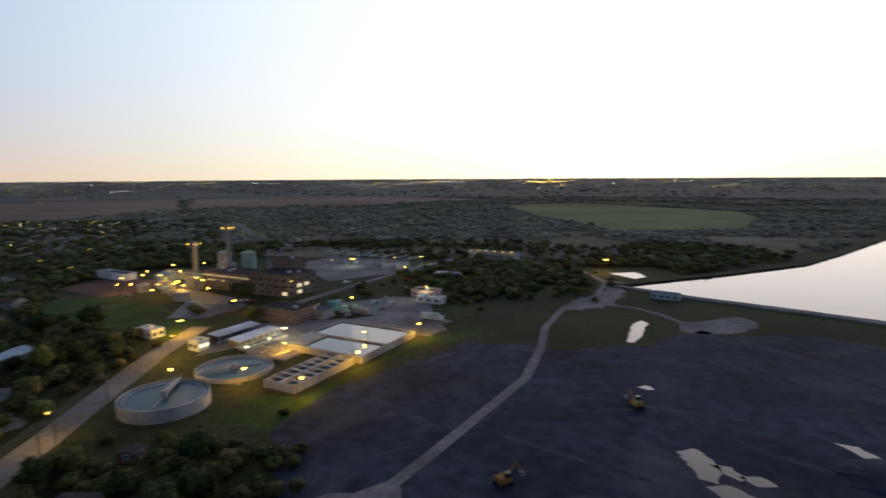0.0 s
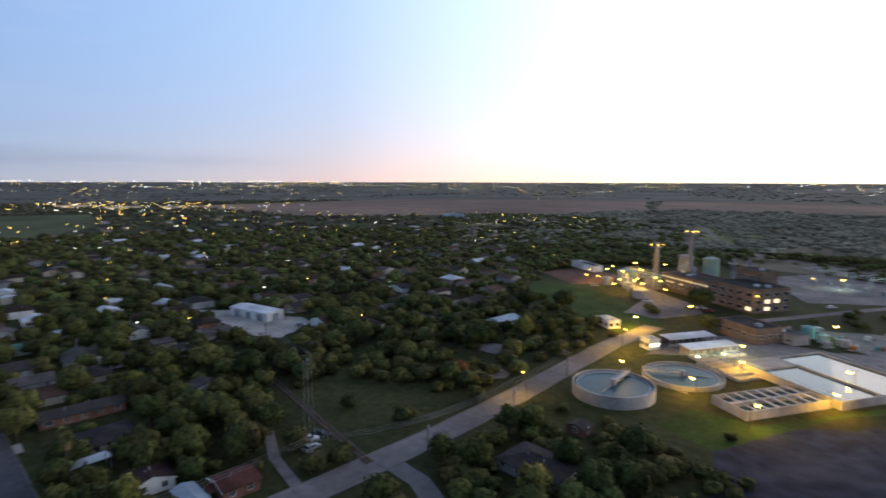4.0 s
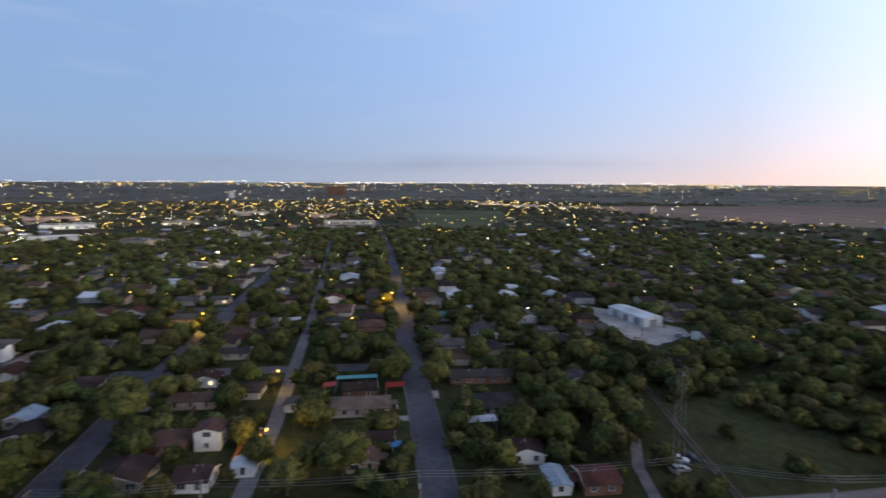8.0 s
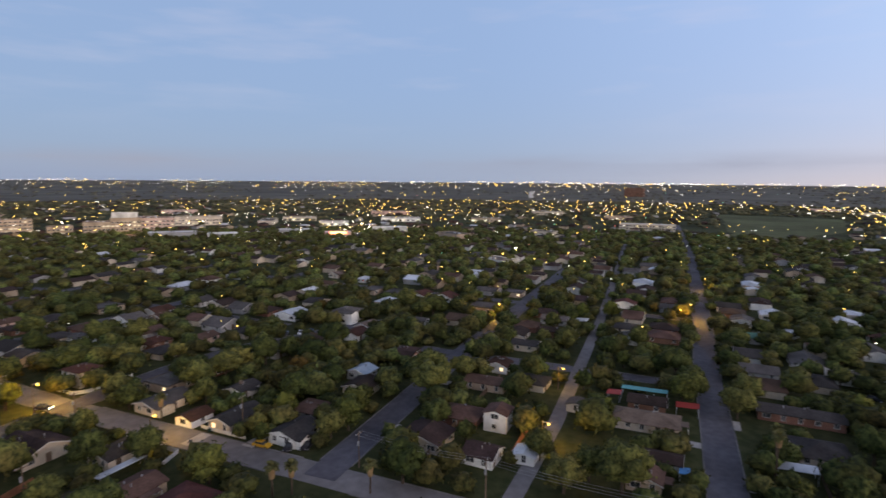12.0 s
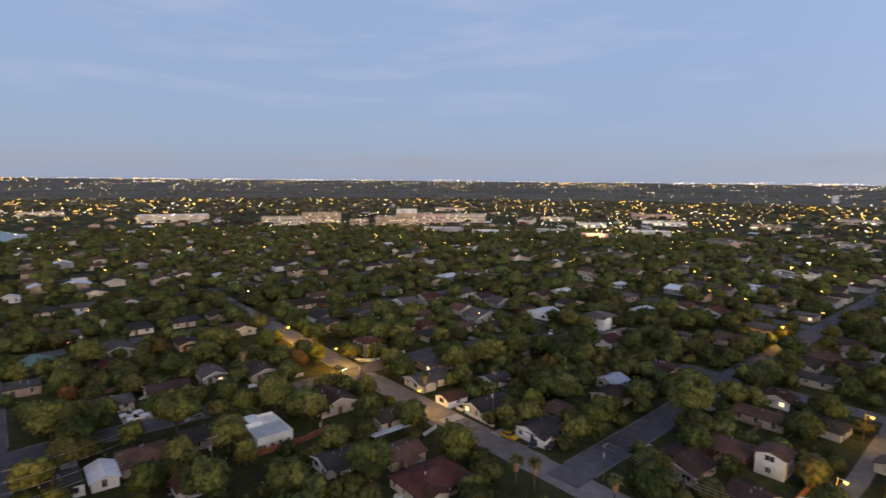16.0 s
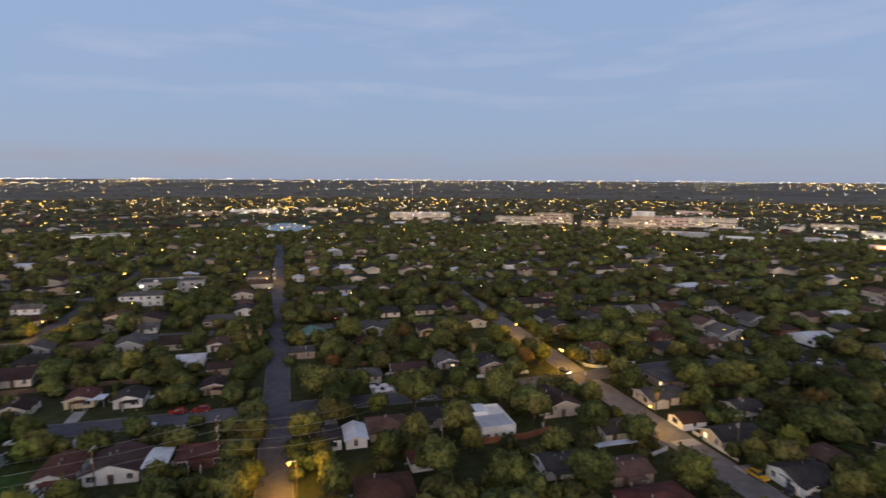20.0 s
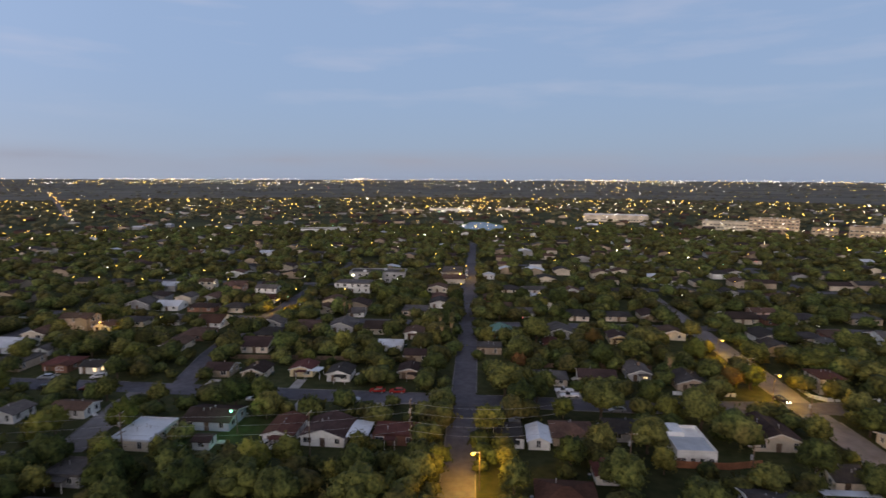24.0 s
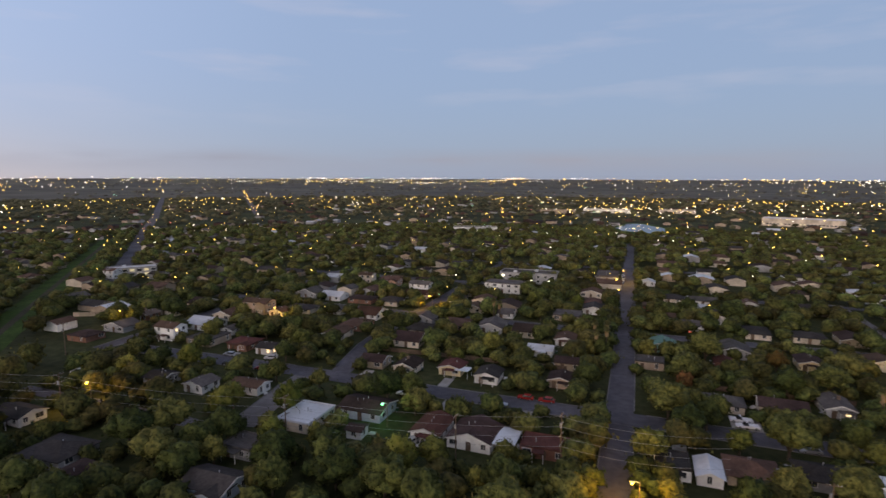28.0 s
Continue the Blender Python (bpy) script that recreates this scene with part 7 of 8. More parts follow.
def plant_near():
    """Single trees close to the flight, spaced by their crowns."""
    rnd = random.Random(11)
    spots = []
    firm = [(-10, -157, 6, 1.1), (-14, -146, 2, 1.0), (-5, -131, 4, 1.1), (12, -173, 0, 1.0), (-21, -159, 0, 1), (-19, -154, 1, 1), (88, -144, 1, 0.8), (155, -173, 4, 1.0), (39, -112, 4, 1.0), (55, -98, 2, 1.0), (-50, -152, 4, 1.0), (-61, -146, 2, 1.0), (-42, -126, 0, 1.1), (-31, -124, 1, 1), (-45, -208, 7, 1), (-86, -222, 0, 1), (-129, -237, 6, 1), (-96, -191, 0, 1.1), (-23, -117, 1, 1), (-10, -106, 1, 1), (-82, -89, 4, 1.1), (-135, -133, 4, 1.2), (-120, -139, 0, 1.2), (-122, -79, 4, 1.2)] + [(-137, -98, 0, 1), (-124, -101, 0, 1.1), (-104, -150, 0, 1), (-103, -95, 4, 0.8), (-100, -139, 1, 1), (-118, -214, 2, 1), (-135, -162, 4, 0.9), (-129, -133, 6, 1), (-152, -116, 6, 1), (-153, -72, 6, 1.2), (-186, -64, 0, 1), (-61, -94, 0, 1.2), (-45, -99, 0, 1.1), (-144, -67, 6, 1.2), (-116, -77, 4, 1.2), (-100, -52, 0, 1.2), (-148, -19, 4, 1.1), (-127, -57, 0, 1), (-122, -28, 1, 1), (-118, -16, 0, 1), (-181, 18, 0, 1.1), (-178, 4, 2, 1), (-168, 15, 0, 1.1), (-142, 21, 1, 1)] + [(-153, 42, 2, 1), (-127, 42, 0, 1.1), (-130, 55, 1, 1), (-186, 3, 0, 1), (-215, -22, 4, 1), (-207, -10, 4, 1), (-129, 63, 0, 1), (-179, 100, 0, 1.1), (-177, 126, 2, 1.1), (-165, 132, 0, 1.1), (-204, 132, 0, 1.2), (-175, 150, 0, 1.2), (-82, 112, 4, 1), (-86, 107, 1, 1), (-57, 118, 0, 1), (-64, 88, 4, 1), (-65, 102, 1, 1), (-88, 85, 3, 1), (-107, 282, 6, 1.2), (-88, 243, 0, 1), (-79, 88, 1, 1), (-55, 97, 0, 1), (-51, 103, 0, 1)] + [(92, -100, 0, 1.0), (66, -92, 1, 1.1), (60, -104, 2, 0.9), (130, -80, 0, 1.0), (112, -72, 2, 1.0), (143, -86, 1, 1.0), (100, -72, 6, 0.9), (-104, 31, 1, 0.8), (-117, 27, 4, 0.9)]

    for x, y, k, s in firm:
        tree(k, x, y, s, (x * 31) % 360)
        spots.append((x, y, KINDS[k][0] * s))
    for x, y in SOUTH_WEST_TREES + SOUTH_TREES + SOUTH_EAST_TREES + WEST_TREES:
        k = rnd.choice((0, 0, 1, 2, 2, 4, 6, 6, 8))
        s = rnd.uniform(0.85, 1.2)
        if hides(x, y, KINDS[k][1] * s):
            k, s = rnd.choice((3, 5)), rnd.uniform(0.7, 1.0)
        r = KINDS[k][0] * s
        if taken(x, y, 0.8) or any(line_gap(x, y, ln) < w / 2 + r * 0.5 for ln, w in LINES) or any(math.hypot(x - p, y - q) < (r + e) * 0.5 for p, q, e in spots):
            continue
        tree(k, x, y, s, rnd.uniform(0, 360))
        spots.append((x, y, r))
    tries = 0
    while len(spots) < 298 and tries < 9000:
        tries += 1
        a, d = rnd.uniform(0, 2 * math.pi), 96 + 185 * math.sqrt(rnd.random())
        x, y = d * math.cos(a), d * math.sin(a)
        if (x > 30 and y > -60) or (y > 95 and x > -102) or y > 240:
            continue
        k = rnd.choice((0, 0, 1, 1, 2, 3, 3, 4, 5, 6, 6, 8)) if rnd.random() > 0.04 else 7
        s = rnd.uniform(0.75, 1.25)
        r = KINDS[k][0] * s
        if not open_ground(x, y, r) or any(inside(x, y, p) for p in GREENS):
            continue
        if shades_street(x, y, KINDS[k][1] * s) and rnd.random() < 0.85:
            continue
        if hides(x, y, KINDS[k][1] * s) and rnd.random() < 0.8:
            continue
        if any(math.hypot(x - p, y - q) < (r + e) * 0.62 for p, q, e in spots):
            continue
        tree(k, x, y, s, rnd.uniform(0, 360))
        spots.append((x, y, r))
    return spots


NEAR_TREES = plant_near()


def shrub_template(seed, lobes, sprays, subdiv=1):
    """A light crown of unit size: a rough core, side masses and some leaf sprays."""
    rnd = random.Random(seed)
    g = Geo()
    spots = [(0, 0, 0.54, 0.74, 0.5)]
    for k in range(lobes - 1):
        a = k * 6.28 / max(1, lobes - 1) + rnd.uniform(-0.5, 0.5)
        q = rnd.uniform(0.42, 0.56)
        spots.append((q * math.cos(a), q * math.sin(a), rnd.uniform(0.42, 0.7), rnd.uniform(0.36, 0.48), rnd.uniform(0.28, 0.36)))
    for i, (x, y, z, lr, lh) in enumerate(spots):
        pts, _ = lumpy(rnd, x, y, z, lr, lh, subdiv if i == 0 else 1, g, 0.6)
        for _ in range(sprays if i == 0 else sprays // 2):
            p, n = rnd.choice(pts)
            c = p + Vector((rnd.gauss(0, 1), rnd.gauss(0, 1), rnd.gauss(0, 0.7))) * lr * 0.12 + n * 0.04
            tuft(g, c, rnd.uniform(0.05, 0.11), rnd, (n.x, n.y, n.z + 0.25), 0.9)
    v = np.array([tuple(p) for p in g.v], float)
    tri = []
    for f in g.f:
        tri += [f] if len(f) == 3 else [(f[0], f[1], f[2]), (f[0], f[2], f[3])]
    return v, np.array(tri, int)


def woods(name, spots, templates, mat, label, category="trees"):
    """Many crowns in one mesh. spots: x, y, z, radius, height."""
    rnd = random.Random(len(spots))
    V, F, n = [], [], 0
    for x, y, z, r, h in spots:
        v, f = templates[rnd.randrange(len(templates))]
        a = rnd.uniform(0, 2 * math.pi)
        c, s = math.cos(a), math.sin(a)
        q = np.empty_like(v)
        q[:, 0], q[:, 1], q[:, 2] = (v[:, 0] * c - v[:, 1] * s) * r + x, (v[:, 0] * s + v[:, 1] * c) * r + y, v[:, 2] * h * 0.82 + z
        V.append(q)
        F.append(f + n)
        n += len(v)
    V, F = np.concatenate(V), np.concatenate(F)
    me = bpy.data.meshes.new(name)
    me.vertices.add(len(V))
    me.vertices.foreach_set("co", V.ravel())
    me.loops.add(F.size)
    me.loops.foreach_set("vertex_index", F.ravel())
    me.polygons.add(len(F))
    me.polygons.foreach_set("loop_start", np.arange(0, F.size, 3))
    me.polygons.foreach_set("loop_total", np.full(len(F), 3))
    me.update(calc_edges=True)
    me.polygons.foreach_set("use_smooth", [True] * len(F))
    me.materials.append(mat)
    tagged(new(name, me), label, category, kind="stuff")


# houses far off: one mesh of small gabled blocks
FAR_HOUSES = []


def far_houses():
    rnd = random.Random(21)
    mats = [WALL["white"][1], WALL["cream"][1], WALL["tan"][1], WALL["gray"][1], ROOF["dgray"][1], ROOF["brown"][1], ROOF["dbrown"][1], ROOF["gray"][1], ROOF["metal"][1]]
    g = Geo()
    for gx in range(-1900, 900, 19):
        for gy in range(-1900, 560, 34):
            x, y = gx + rnd.uniform(-5, 5), gy + rnd.uniform(-9, 9)
            r = math.hypot(x, y)
            if r < 230 or r > 1750 or rnd.random() > (0.85 if r < 520 else 0.48 if r < 800 else 0.13):
                continue
            if y > 60 and (x > -170 or y > -1.45 * x - 40) or x > -y * 0.95 + (60 if y > -90 else 330):
                continue
            if any(inside(x, y, p) for p in NO_TREES) or any(line_gap(x, y, ln) < w / 2 + 6 for ln, w in LINES):
                continue
            if any(a - 8 < x < c + 8 and b - 8 < y < d + 8 for a, b, c, d in NEAR_TAKEN):
                continue
            w, d, h = rnd.uniform(8, 14), rnd.uniform(8, 11), rnd.uniform(2.7, 3.4)
            FAR_HOUSES.append((x, y, max(w, d) / 2))
            TAKEN.append((x - w / 2, y - d / 2, x + w / 2, y + d / 2))
            z = rise(r)
            wm = rnd.choice((0, 1, 1, 2, 2, 3)) if r < 750 else rnd.choice((2, 3, 5, 6))
            rm = rnd.choice((4, 5, 6, 6, 7, 6, 4, 4, 5, 5, 6, 8 if r < 900 else 4))
            g.box(x - w / 2, y - d / 2, z, x + w / 2, y + d / 2, z + h, wm)
            t, o = z + h + 0.35 * min(w, d) / 2, 0.5
            if rnd.random() < 0.5:
                a, b = (x - w / 2 - o, x + w / 2 + o), (y - d / 2 - o, y + d / 2 + o)
                e = 0.0 if rnd.random() < 0.6 else d / 3
                g.add([(a[0], b[0], z + h), (a[1], b[0], z + h), (a[1], b[1], z + h), (a[0], b[1], z + h), (a[0] + e, y, t), (a[1] - e, y, t)], [(0, 1, 5, 4), (2, 3, 4, 5)], rm)
                g.add([(a[0] + 0.5, b[0] + 0.4, z + h), (a[0] + 0.5, b[1] - 0.4, z + h), (a[0] + 0.5 + e, y, t - 0.1), (a[1] - 0.5, b[0] + 0.4, z + h), (a[1] - 0.5, b[1] - 0.4, z + h), (a[1] - 0.5 - e, y, t - 0.1)], [(0, 2, 1), (3, 4, 5)], wm if e == 0 else rm)
            else:
                a, b = (x - w / 2 - o, x + w / 2 + o), (y - d / 2 - o, y + d / 2 + o)
                g.add([(a[0], b[0], z + h), (a[1], b[0], z + h), (a[1], b[1], z + h), (a[0], b[1], z + h), (x, b[0], t), (x, b[1], t)], [(1, 2, 5, 4), (3, 0, 4, 5)], rm)
                g.add([(a[0] + 0.4, b[0] + 0.5, z + h), (a[1] - 0.4, b[0] + 0.5, z + h), (x, b[0] + 0.5, t - 0.1), (a[0] + 0.4, b[1] - 0.5, z + h), (a[1] - 0.4, b[1] - 0.5, z + h), (x, b[1] - 0.5, t - 0.1)], [(0, 1, 2), (3, 5, 4)], wm)
    tagged(new("far_houses", g.mesh("far_houses", *mats)), "countless small houses among the trees of the town", "houses", kind="stuff")


far_houses()


def plant_far():
    rnd = random.Random(31)
    cell = {}
    for x, y, r in NEAR_TREES:
        cell.setdefault((int(x // 12), int(y // 12)), []).append((x, y, r))

    def free(x, y, r):
        i, j = int(x // 12), int(y // 12)
        for a in (-1, 0, 1):
            for b in (-1, 0, 1):
                for p, q, e in cell.get((i + a, j + b), ()):
                    if math.hypot(x - p, y - q) < (r + e) * 0.45:
                        return False
        cell.setdefault((i, j), []).append((x, y, r))
        return True

    grid = {}
    for a, b, c, d in TAKEN:
        for i in range(int(a // 20) - 1, int(c // 20) + 2):
            for j in range(int(b // 20) - 1, int(d // 20) + 2):
                grid.setdefault((i, j), []).append((a, b, c, d))

    def clear(x, y, r):
        gap = r * 0.5
        return not any(a - gap < x < c + gap and b - gap < y < d + gap for a, b, c, d in grid.get((int(x // 20), int(y // 20)), ()))

    def veils(x, y, h):
        for k in (0.4, 0.85):
            p, q = x * (1 + k * h / 64.0), y * (1 + k * h / 64.0)
            if any(a < p < c and b < q < d for a, b, c, d in grid.get((int(p // 20), int(q // 20)), ())):
                return True
        return False

    def ok(x, y, r):
        if not clear(x, y, r) or any(inside(x, y, p) for p in NO_TREES):
            return False
        if math.hypot(x, y) < 420 and any(math.hypot(x - a, y - b) < r + 2.5 for a, b in LAMPS):
            return False
        q = 0.42 if math.hypot(x, y) < 190 else 0.12
        return not any(line_gap(x, y, ln) < w / 2 + r * q for ln, w in LINES)

    rich = [shrub_template(s, 3, 80, 2) for s in range(9)]
    mid = [shrub_template(20 + s, 2, 26) for s in range(6)]
    lean = [shrub_template(40 + s, 2, 6) for s in range(6)]
    single = [shrub_template(60 + s, 1, 0) for s in range(8)]
    a_spots, b_spots, c_spots, d_spots, e_spots, g_spots, n_spots = [], [], [], [], [], [], []
    # gardens and woods of the town
    for _ in range(40000):
        a, d = rnd.uniform(0, 2 * math.pi), 100 + 620 * math.sqrt(rnd.random())
        x, y = d * math.cos(a), d * math.sin(a)
        north = y > -1.05 * x - 20 and y > 60
        if north or x > -y * 0.95 + (110 if y > -90 else 420) or (x > 20 and y > -70):
            continue
        r = rnd.uniform(2.6, 6.2)
        if d < 300 and shades_street(x, y, r * 1.5) and rnd.random() < 0.75:
            continue
        if rnd.random() < 0.85 and veils(x, y, r * 1.5):
            continue
        if any(inside(x, y, p) for p in GREENS) and rnd.random() < 0.9:
            continue
        if ok(x, y, r) and free(x, y, r):
            (a_spots if d < 330 else b_spots).append((x, y, -0.3, r, r * rnd.uniform(1.35, 1.9)))
    for _ in range(14000):
        a, d = rnd.uniform(0, 2 * math.pi), 95 + 240 * rnd.random()
        x, y = d * math.cos(a), d * math.sin(a)
        if y > 95 or x > -y * 0.95 + 110 or (x > 20 and y > -70) or len(a_spots) > 1900:
            continue
        r = rnd.uniform(2.0, 4.6)
        if shades_street(x, y, r * 1.5) and rnd.random() < 0.8:
            continue
        if hides(x, y, r * 1.5) and rnd.random() < 0.8 or any(inside(x, y, p) for p in GREENS):
            continue
        if ok(x, y, r) and free(x, y, r):
            a_spots.append((x, y, -0.3, r, r * rnd.uniform(1.35, 1.9)))
    # the thicket between the railway and the plant road, and woods north-west
    for _ in range(2600):
        x, y = rnd.uniform(-460, -104), rnd.uniform(92, 420)
        r = rnd.uniform(2.0, 5.0)
        if y < 106 and x > -170 and rnd.random() < 0.7 or any(inside(x, y, p) for p in GREENS):
            continue
        if ok(x, y, r) and free(x, y, r):
            d = math.hypot(x, y)
            (a_spots if d < 330 else b_spots).append((x, y, -0.3, r, r * rnd.uniform(1.1, 1.5)))
    for _ in range(5200):
        x, y = rnd.uniform(-760, -150), rnd.uniform(330, 820)
        r = rnd.uniform(2.8, 6.0)
        if y < -1.05 * x - 60 or x > -0.42 * y or noise.noise((x * 0.011, y * 0.011, 5)) < -0.25:
            continue
        if ok(x, y, r) and free(x, y, r):
            b_spots.append((x, y, -0.4, r, r * rnd.uniform(1.0, 1.4)))
    for cx_, cy_, n, sx, sy in ((-20, 322, 40, 26, 12), (36, 338, 150, 34, 30), (14, 306, 60, 18, 14), (-4, 384, 80, 44, 14), (100, 80, 0, 1, 1), (-66, 92, 60, 22, 13), (-58, 118, 46, 13, 10), (230, 190, 26, 10, 60), (-40, 100, 14, 10, 16), (64, 196, 0, 16, 26), (90, 250, 0, 12, 8)):
        for _ in range(n):
            x, y, r = cx_ + rnd.gauss(0, sx), cy_ + rnd.gauss(0, sy), rnd.uniform(1.6, 4.2)
            if taken(x, y, r * 0.7) or inside(x, y, RESERVOIR) or inside(x * 1.02, y * 1.02, POND) or inside(x, y, POND) or inside(x, y, SUBSTATION_YARD) or any(line_gap(x, y, ln) < w / 2 + r * 0.6 for ln, w in LINES):
                continue
            a_spots.append((x, y, -0.3, r, r * rnd.uniform(1.1, 1.5)))
    # middle distance all round
    for _ in range(24000):
        a, d = rnd.uniform(0, 2 * math.pi), 620 + 1150 * math.sqrt(rnd.random())
        x, y = d * math.cos(a), d * math.sin(a)
        if inside(x, y, RESERVOIR) or x > 1000 and -300 < y < 300:
            continue
        r = rnd.uniform(3.0, 6.5)
        north = y > 60 and y > -1.0 * x
        if any(inside(x, y, p) for p in NO_TREES) or not clear(x, y, r):
            continue
        if north and noise.noise((x * 0.006, y * 0.006, 3)) < -0.12:
            continue
        if any(line_gap(x, y, ln) < w / 2 + r for ln, w in PATH_LINES):
            continue
        (n_spots if north else c_spots if d < 1000 else g_spots).append((x, y, rise(d) - 0.4, r * (1 if d < 1000 else 1.35), r * rnd.uniform(1.0, 1.4)))
    # scrub of the north
    for _ in range(42000):
        a, d = rnd.uniform(0.7, 2.6), 300 + 950 * rnd.random() ** 0.7
        x, y = d * math.cos(a), d * math.sin(a)
        if rnd.random() > 0.5 + 1.5 * noise.noise((x * 0.012, y * 0.012, 9)):
            continue
        if y < -1.0 * x or y < 240 or any(inside(x, y, p) for p in NO_TREES):
            continue
        if any(line_gap(x, y, ln) < w / 2 + 3 for ln, w in PATH_LINES):
            continue
        r = rnd.uniform(2.2, 5.6)
        if 85 < x < 150 and y < 392 or line_gap(x, y, RESERVOIR + RESERVOIR[:1]) < 16:
            continue
        if d < 560:
            b_spots.append((x, y, -0.4, r, r * rnd.uniform(1.1, 1.5)))
        else:
            e_spots.append((x, y, -0.5, r, rnd.uniform(2.6, 5.5)))
    for _ in range(12000):
        a, d = rnd.uniform(0, 2 * math.pi), 1700 + 3180 * rnd.random() ** 0.8
        x, y = d * math.cos(a), d * math.sin(a)
        if any(inside(x, y, p) for p in NO_TREES) or (x > 1.4 * abs(y)):
            continue
        if noise.noise((x * 0.0022, y * 0.0022, 7)) < -0.1:
            continue
        r = rnd.uniform(6, 13)
        d_spots.append((x, y, rise(d) - 1.0, r, rnd.uniform(4.5, 8)))
    woods("garden_trees", a_spots, rich, WOODS_NEAR, "dense dark green trees filling yards and thickets")
    woods("town_trees", b_spots, mid, WOODS, "dark green trees covering the town")
    woods("distant_trees", c_spots, lean, HAZED_WOODS, "woodland painted paler with haze into the distance")
    woods("far_town_trees", g_spots, single, HAZED_WOODS, "haze-paled trees over the far side of town")
    woods("brush_trees", n_spots, single, HAZED_BRUSH_TREES, "brush and low trees painted hazy north of the plant")
    woods("scrub", e_spots, single, HAZED_SCRUB, "scrub painted pale with haze north of the plant", "scrub")
    woods("horizon_trees", d_spots, single, HAZED_HORIZON_WOODS, "line of trees painted hazy towards the horizon")


PATH_LINES = [(ln, w) for ln, w, _, _ in PATHS]
plant_far()


# ---- lights of the town ----
def town_lights():
    rnd = random.Random(77)
    mats = [SODIUM_FAR, WHITE_FAR, GREEN_FAR, RED_FAR]
    g = Geo()

    def lamp(x, y, z, s, m):
        g.add([(x - s, y, z), (x, y - s, z), (x + s, y, z), (x, y + s, z), (x, y, z + s * 0.7), (x, y, z - s * 0.7)], [(0, 1, 4), (1, 2, 4), (2, 3, 4), (3, 0, 4), (1, 0, 5), (2, 1, 5), (3, 2, 5), (0, 3, 5)], m)

    def pick(white):
        q = rnd.random()
        return 2 if q < 0.02 else 3 if q < 0.035 else 1 if q < 0.035 + white else 0

    # street lamps and porches among the houses
    for _ in range(2700):
        x, y = rnd.uniform(-1500, 1100), rnd.uniform(-1500, 700)
        r = math.hypot(x, y)
        if r < 200 or r > 1500 or (y > 60 and y > -2.3 * x - 60) or any(inside(x, y, p) for p in NO_TREES) or x > (-0.45 * y - 80 if y > 150 else -y * 1.6 + (60 if y > -90 else 420)):
            continue
        lamp(x, y, rnd.uniform(10, 14), 0.14 + r * (0.00028 + 0.0005 * rnd.random() ** 2), pick(0.15))
    # shops and car parks
    for cx_, cy_, n, sx, sy, white in ((-455, -690, 60, 90, 40, 0.5), (-560, -400, 40, 50, 60, 0.6), (-620, -380, 40, 60, 50, 0.6), (-800, -430, 90, 120, 110, 0.5), (-900, -160, 60, 150, 60, 0.4), (-60, -1060, 60, 120, 40, 0.5), (60, -1000, 40, 60, 40, 0.6), (-20, -880, 24, 40, 30, 0.7), (-1400, 330, 60, 150, 70, 0.7), (-1300, 500, 40, 150, 90, 0.6),
                                       (-1500, -300, 120, 250, 250, 0.35), (-1250, -120, 70, 200, 90, 0.35), (500, -470, 16, 60, 60, 0.3), (430, -380, 10, 25, 30, 0.2), (-1000, -800, 60, 200, 150, 0.4), (-720, -640, 50, 90, 60, 0.5)):
        for _ in range(int(n * 0.75)):
            x, y = cx_ + rnd.gauss(0, sx), cy_ + rnd.gauss(0, sy)
            r = math.hypot(x, y)
            lamp(x, y, rise(r) + rnd.uniform(4, 11), 0.10 + r * (0.0003 + 0.0005 * rnd.random() ** 2), pick(white))
    # the far plain
    def unseen(x, y, d):
        if (x > 0 and y > -0.35 * x and y < 0.9 * x) or inside(x, y, RESERVOIR):
            return True
        quiet = y > 300 and x > -0.55 * y
        return quiet and (d < 2300 or rnd.random() < 0.3)

    for _ in range(5200):
        a = rnd.uniform(0, 2 * math.pi)
        d = 1350 + 3500 * rnd.random() ** 0.6
        x, y = d * math.cos(a), d * math.sin(a)
        if unseen(x, y, d) or noise.noise((x * 0.0016, y * 0.0016, 2)) < 0.05 and rnd.random() < 0.75:
            continue
        lamp(x, y, rise(d) + rnd.uniform(9, 14), d * (0.00022 + 0.0005 * rnd.random() ** 2), pick(0.3))
    # lit shopping streets: rows of lamps across the plain
    for _ in range(380):
        a, d = rnd.uniform(0, 2 * math.pi), 2100 + 2750 * rnd.random() ** 0.5
        x, y = d * math.cos(a), d * math.sin(a)
        if unseen(x, y, d):
            continue
        m, n, gap = pick(0.75), rnd.randint(3, 9), rnd.uniform(24, 60)
        turn = a + math.pi / 2 + rnd.uniform(-0.5, 0.5)
        for k in range(n):
            px, py = x + k * gap * math.cos(turn), y + k * gap * math.sin(turn)
            lamp(px, py, rise(math.hypot(px, py)) + rnd.uniform(9, 15), d * (0.00024 + 0.00045 * rnd.random() ** 2), m if rnd.random() < 0.8 else pick(0.5))
    # traffic on the straight roads
    for k in range(40):
        s = rnd.random()
        lamp(604 + 920 * s + rnd.uniform(-5, 5), -770 - 1080 * s + rnd.uniform(-5, 5), rnd.uniform(1, 9), 0.4 + 0.6 * s, 3 if rnd.random() < 0.35 else 0)
    for k in range(10):
        s = rnd.random()
        lamp(418 + 290 * s, -369 - 290 * s, rnd.uniform(1, 8), 0.35 + 0.2 * s, 3 if k % 3 == 0 else 0)
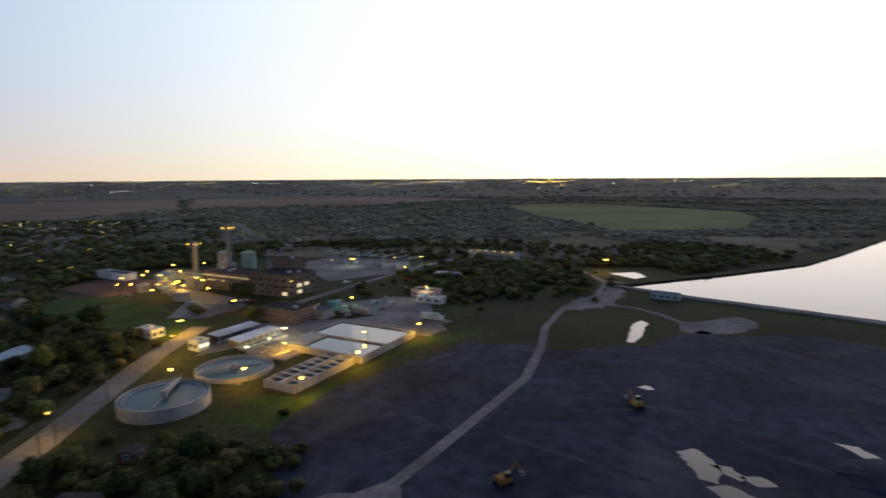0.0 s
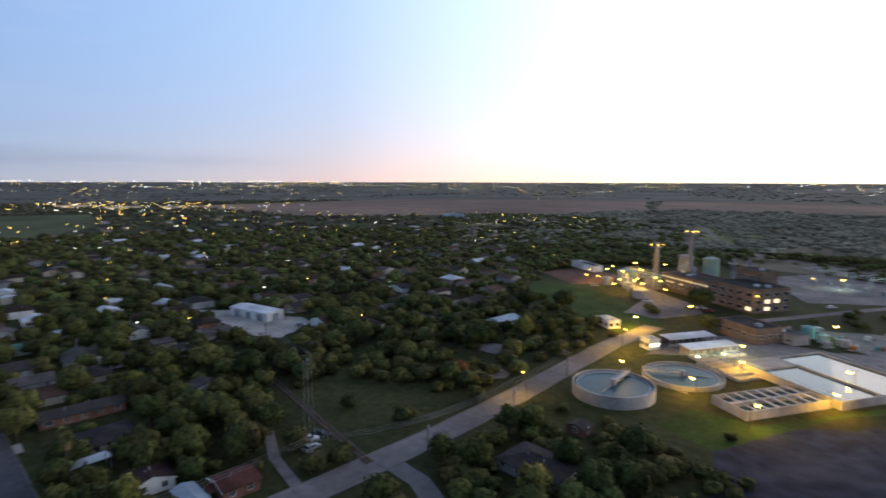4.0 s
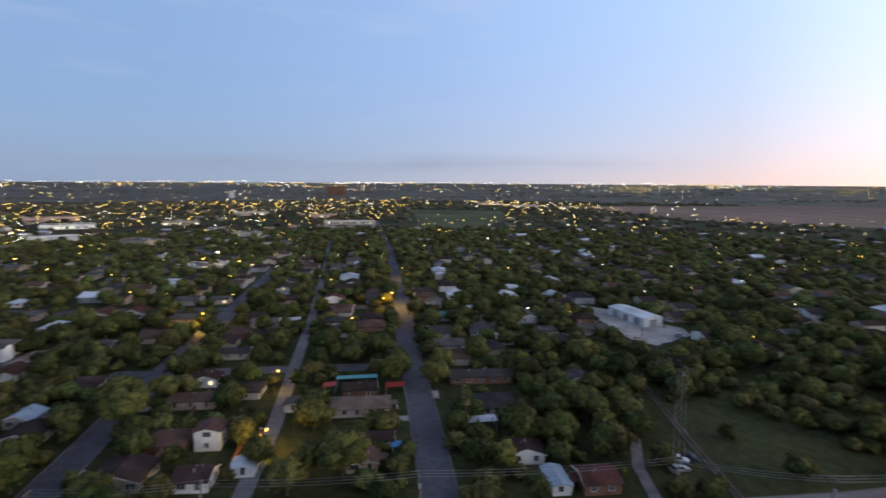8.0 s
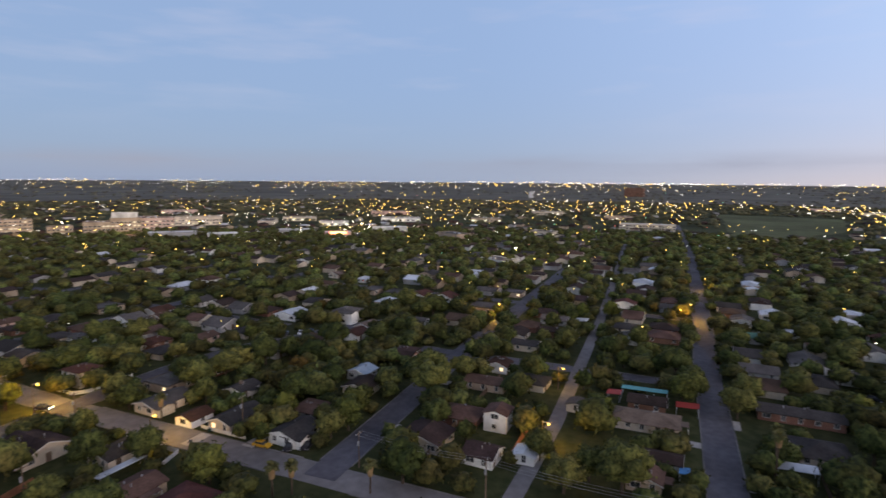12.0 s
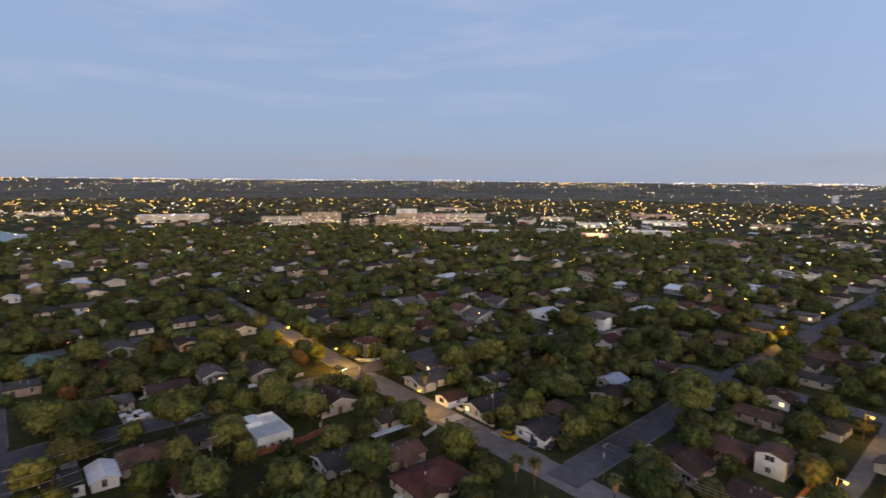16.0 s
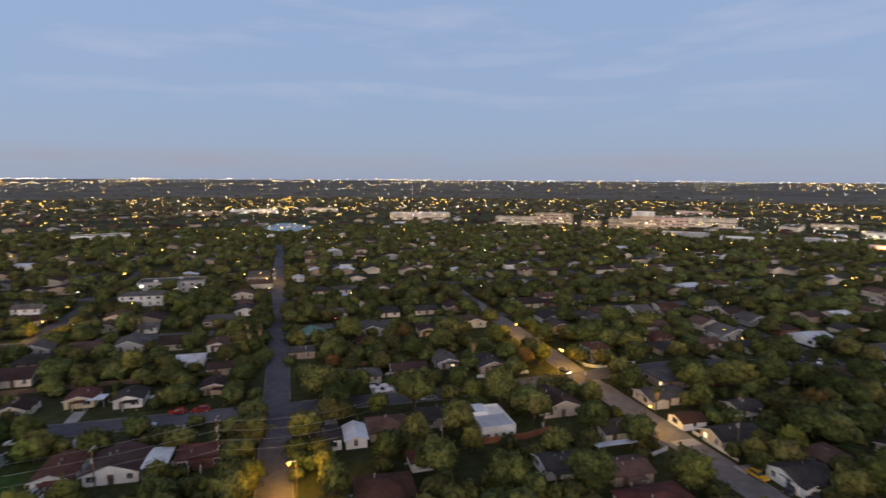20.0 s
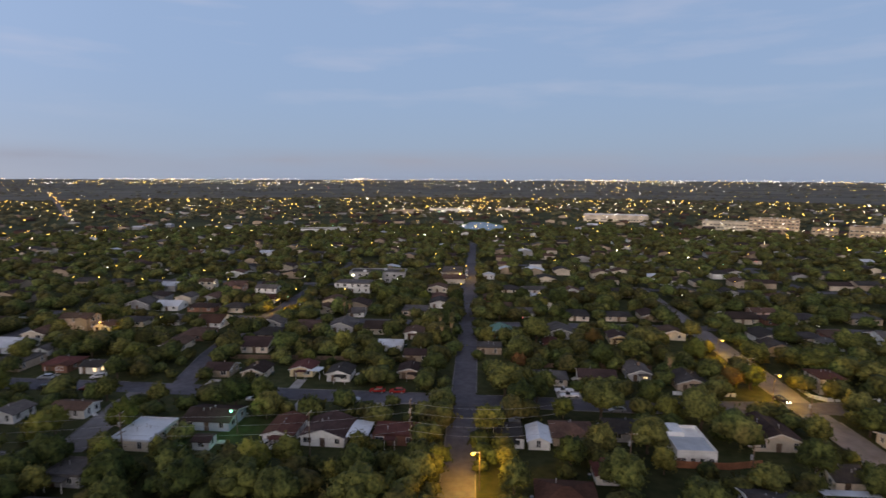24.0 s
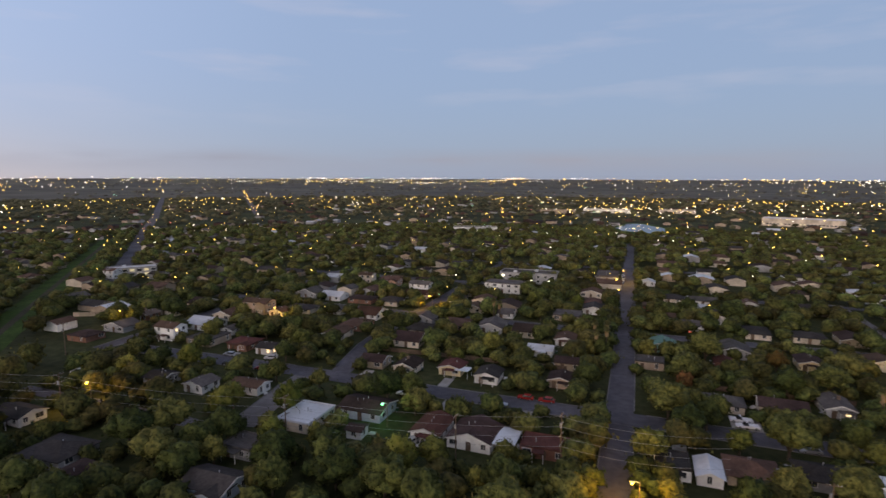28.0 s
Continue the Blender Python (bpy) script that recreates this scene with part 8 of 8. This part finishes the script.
    # the lit works on the horizon
    for k in range(26):
        lamp(640 + rnd.gauss(0, 60), 3550 + rnd.gauss(0, 30), rise(3600) + 8 + 30 * rnd.random() ** 3, rnd.uniform(2.5, 5.0), 0)
    tagged(new("town_lights", g.mesh("town_lights", *mats)), "countless sodium and white lights across the town", "lights", kind="stuff")


town_lights()


# ---- bins and sheet-covered clutter in the yards ----
def yard_clutter():
    rnd = random.Random(9)
    bin_body = Geo().add([(-0.24, -0.26, 0), (0.24, -0.26, 0), (0.24, 0.26, 0), (-0.24, 0.26, 0), (-0.31, -0.36, 1.0), (0.31, -0.36, 1.0), (0.31, 0.36, 1.0), (-0.31, 0.36, 1.0)],
                         [(3, 2, 1, 0), (4, 5, 6, 7), (0, 1, 5, 4), (1, 2, 6, 5), (2, 3, 7, 6), (3, 0, 4, 7)]).mesh("body", surface("green_bin_plastic", (0.03, 0.07, 0.05), (0.025, 0.055, 0.04), 2.0, 0.5))
    lid = Geo().box(-0.34, -0.4, 1.0, 0.34, 0.38, 1.07).mesh("lid", PIPE)
    board = Geo().box(-0.9, -0.5, 0, 0.9, 0.5, 0.1).mesh("board", TRIM)
    made = 0
    for a, b, c, d in NEAR_TAKEN[:115]:
        if math.hypot((a + c) / 2, (b + d) / 2) > 215 or made >= 36:
            continue
        x, y = (c + 0.9 if a < 0 else a - 0.9), rnd.uniform(b, d)
        if taken(x, y, 0.5) or any(line_gap(x, y, ln) < w / 2 + 0.6 for ln, w in LINES) or any(math.hypot(x - p, y - q) < 1.6 for p, q, _ in NEAR_TREES):
            continue
        made += 1
        if made % 3:
            t = thing("wheeled_bin", x, y, 0, rnd.uniform(0, 360), "dark green wheeled bin beside a house", "bin", "bins in the yards")
            part("body", bin_body, None, t)
            part("lid", lid, None, t, "grey lid")
        else:
            t = thing("board_stack", x, y, 0, rnd.uniform(0, 360), "stack of pale boards lying on grass", "boards", "stacks in the yards")
            for k in range(4):
                part("board", board, None, t, at=pose(0.08 * k, 0.05 * k, 0.1 * k, 0, 0, rnd.uniform(-7, 7)))


yard_clutter()
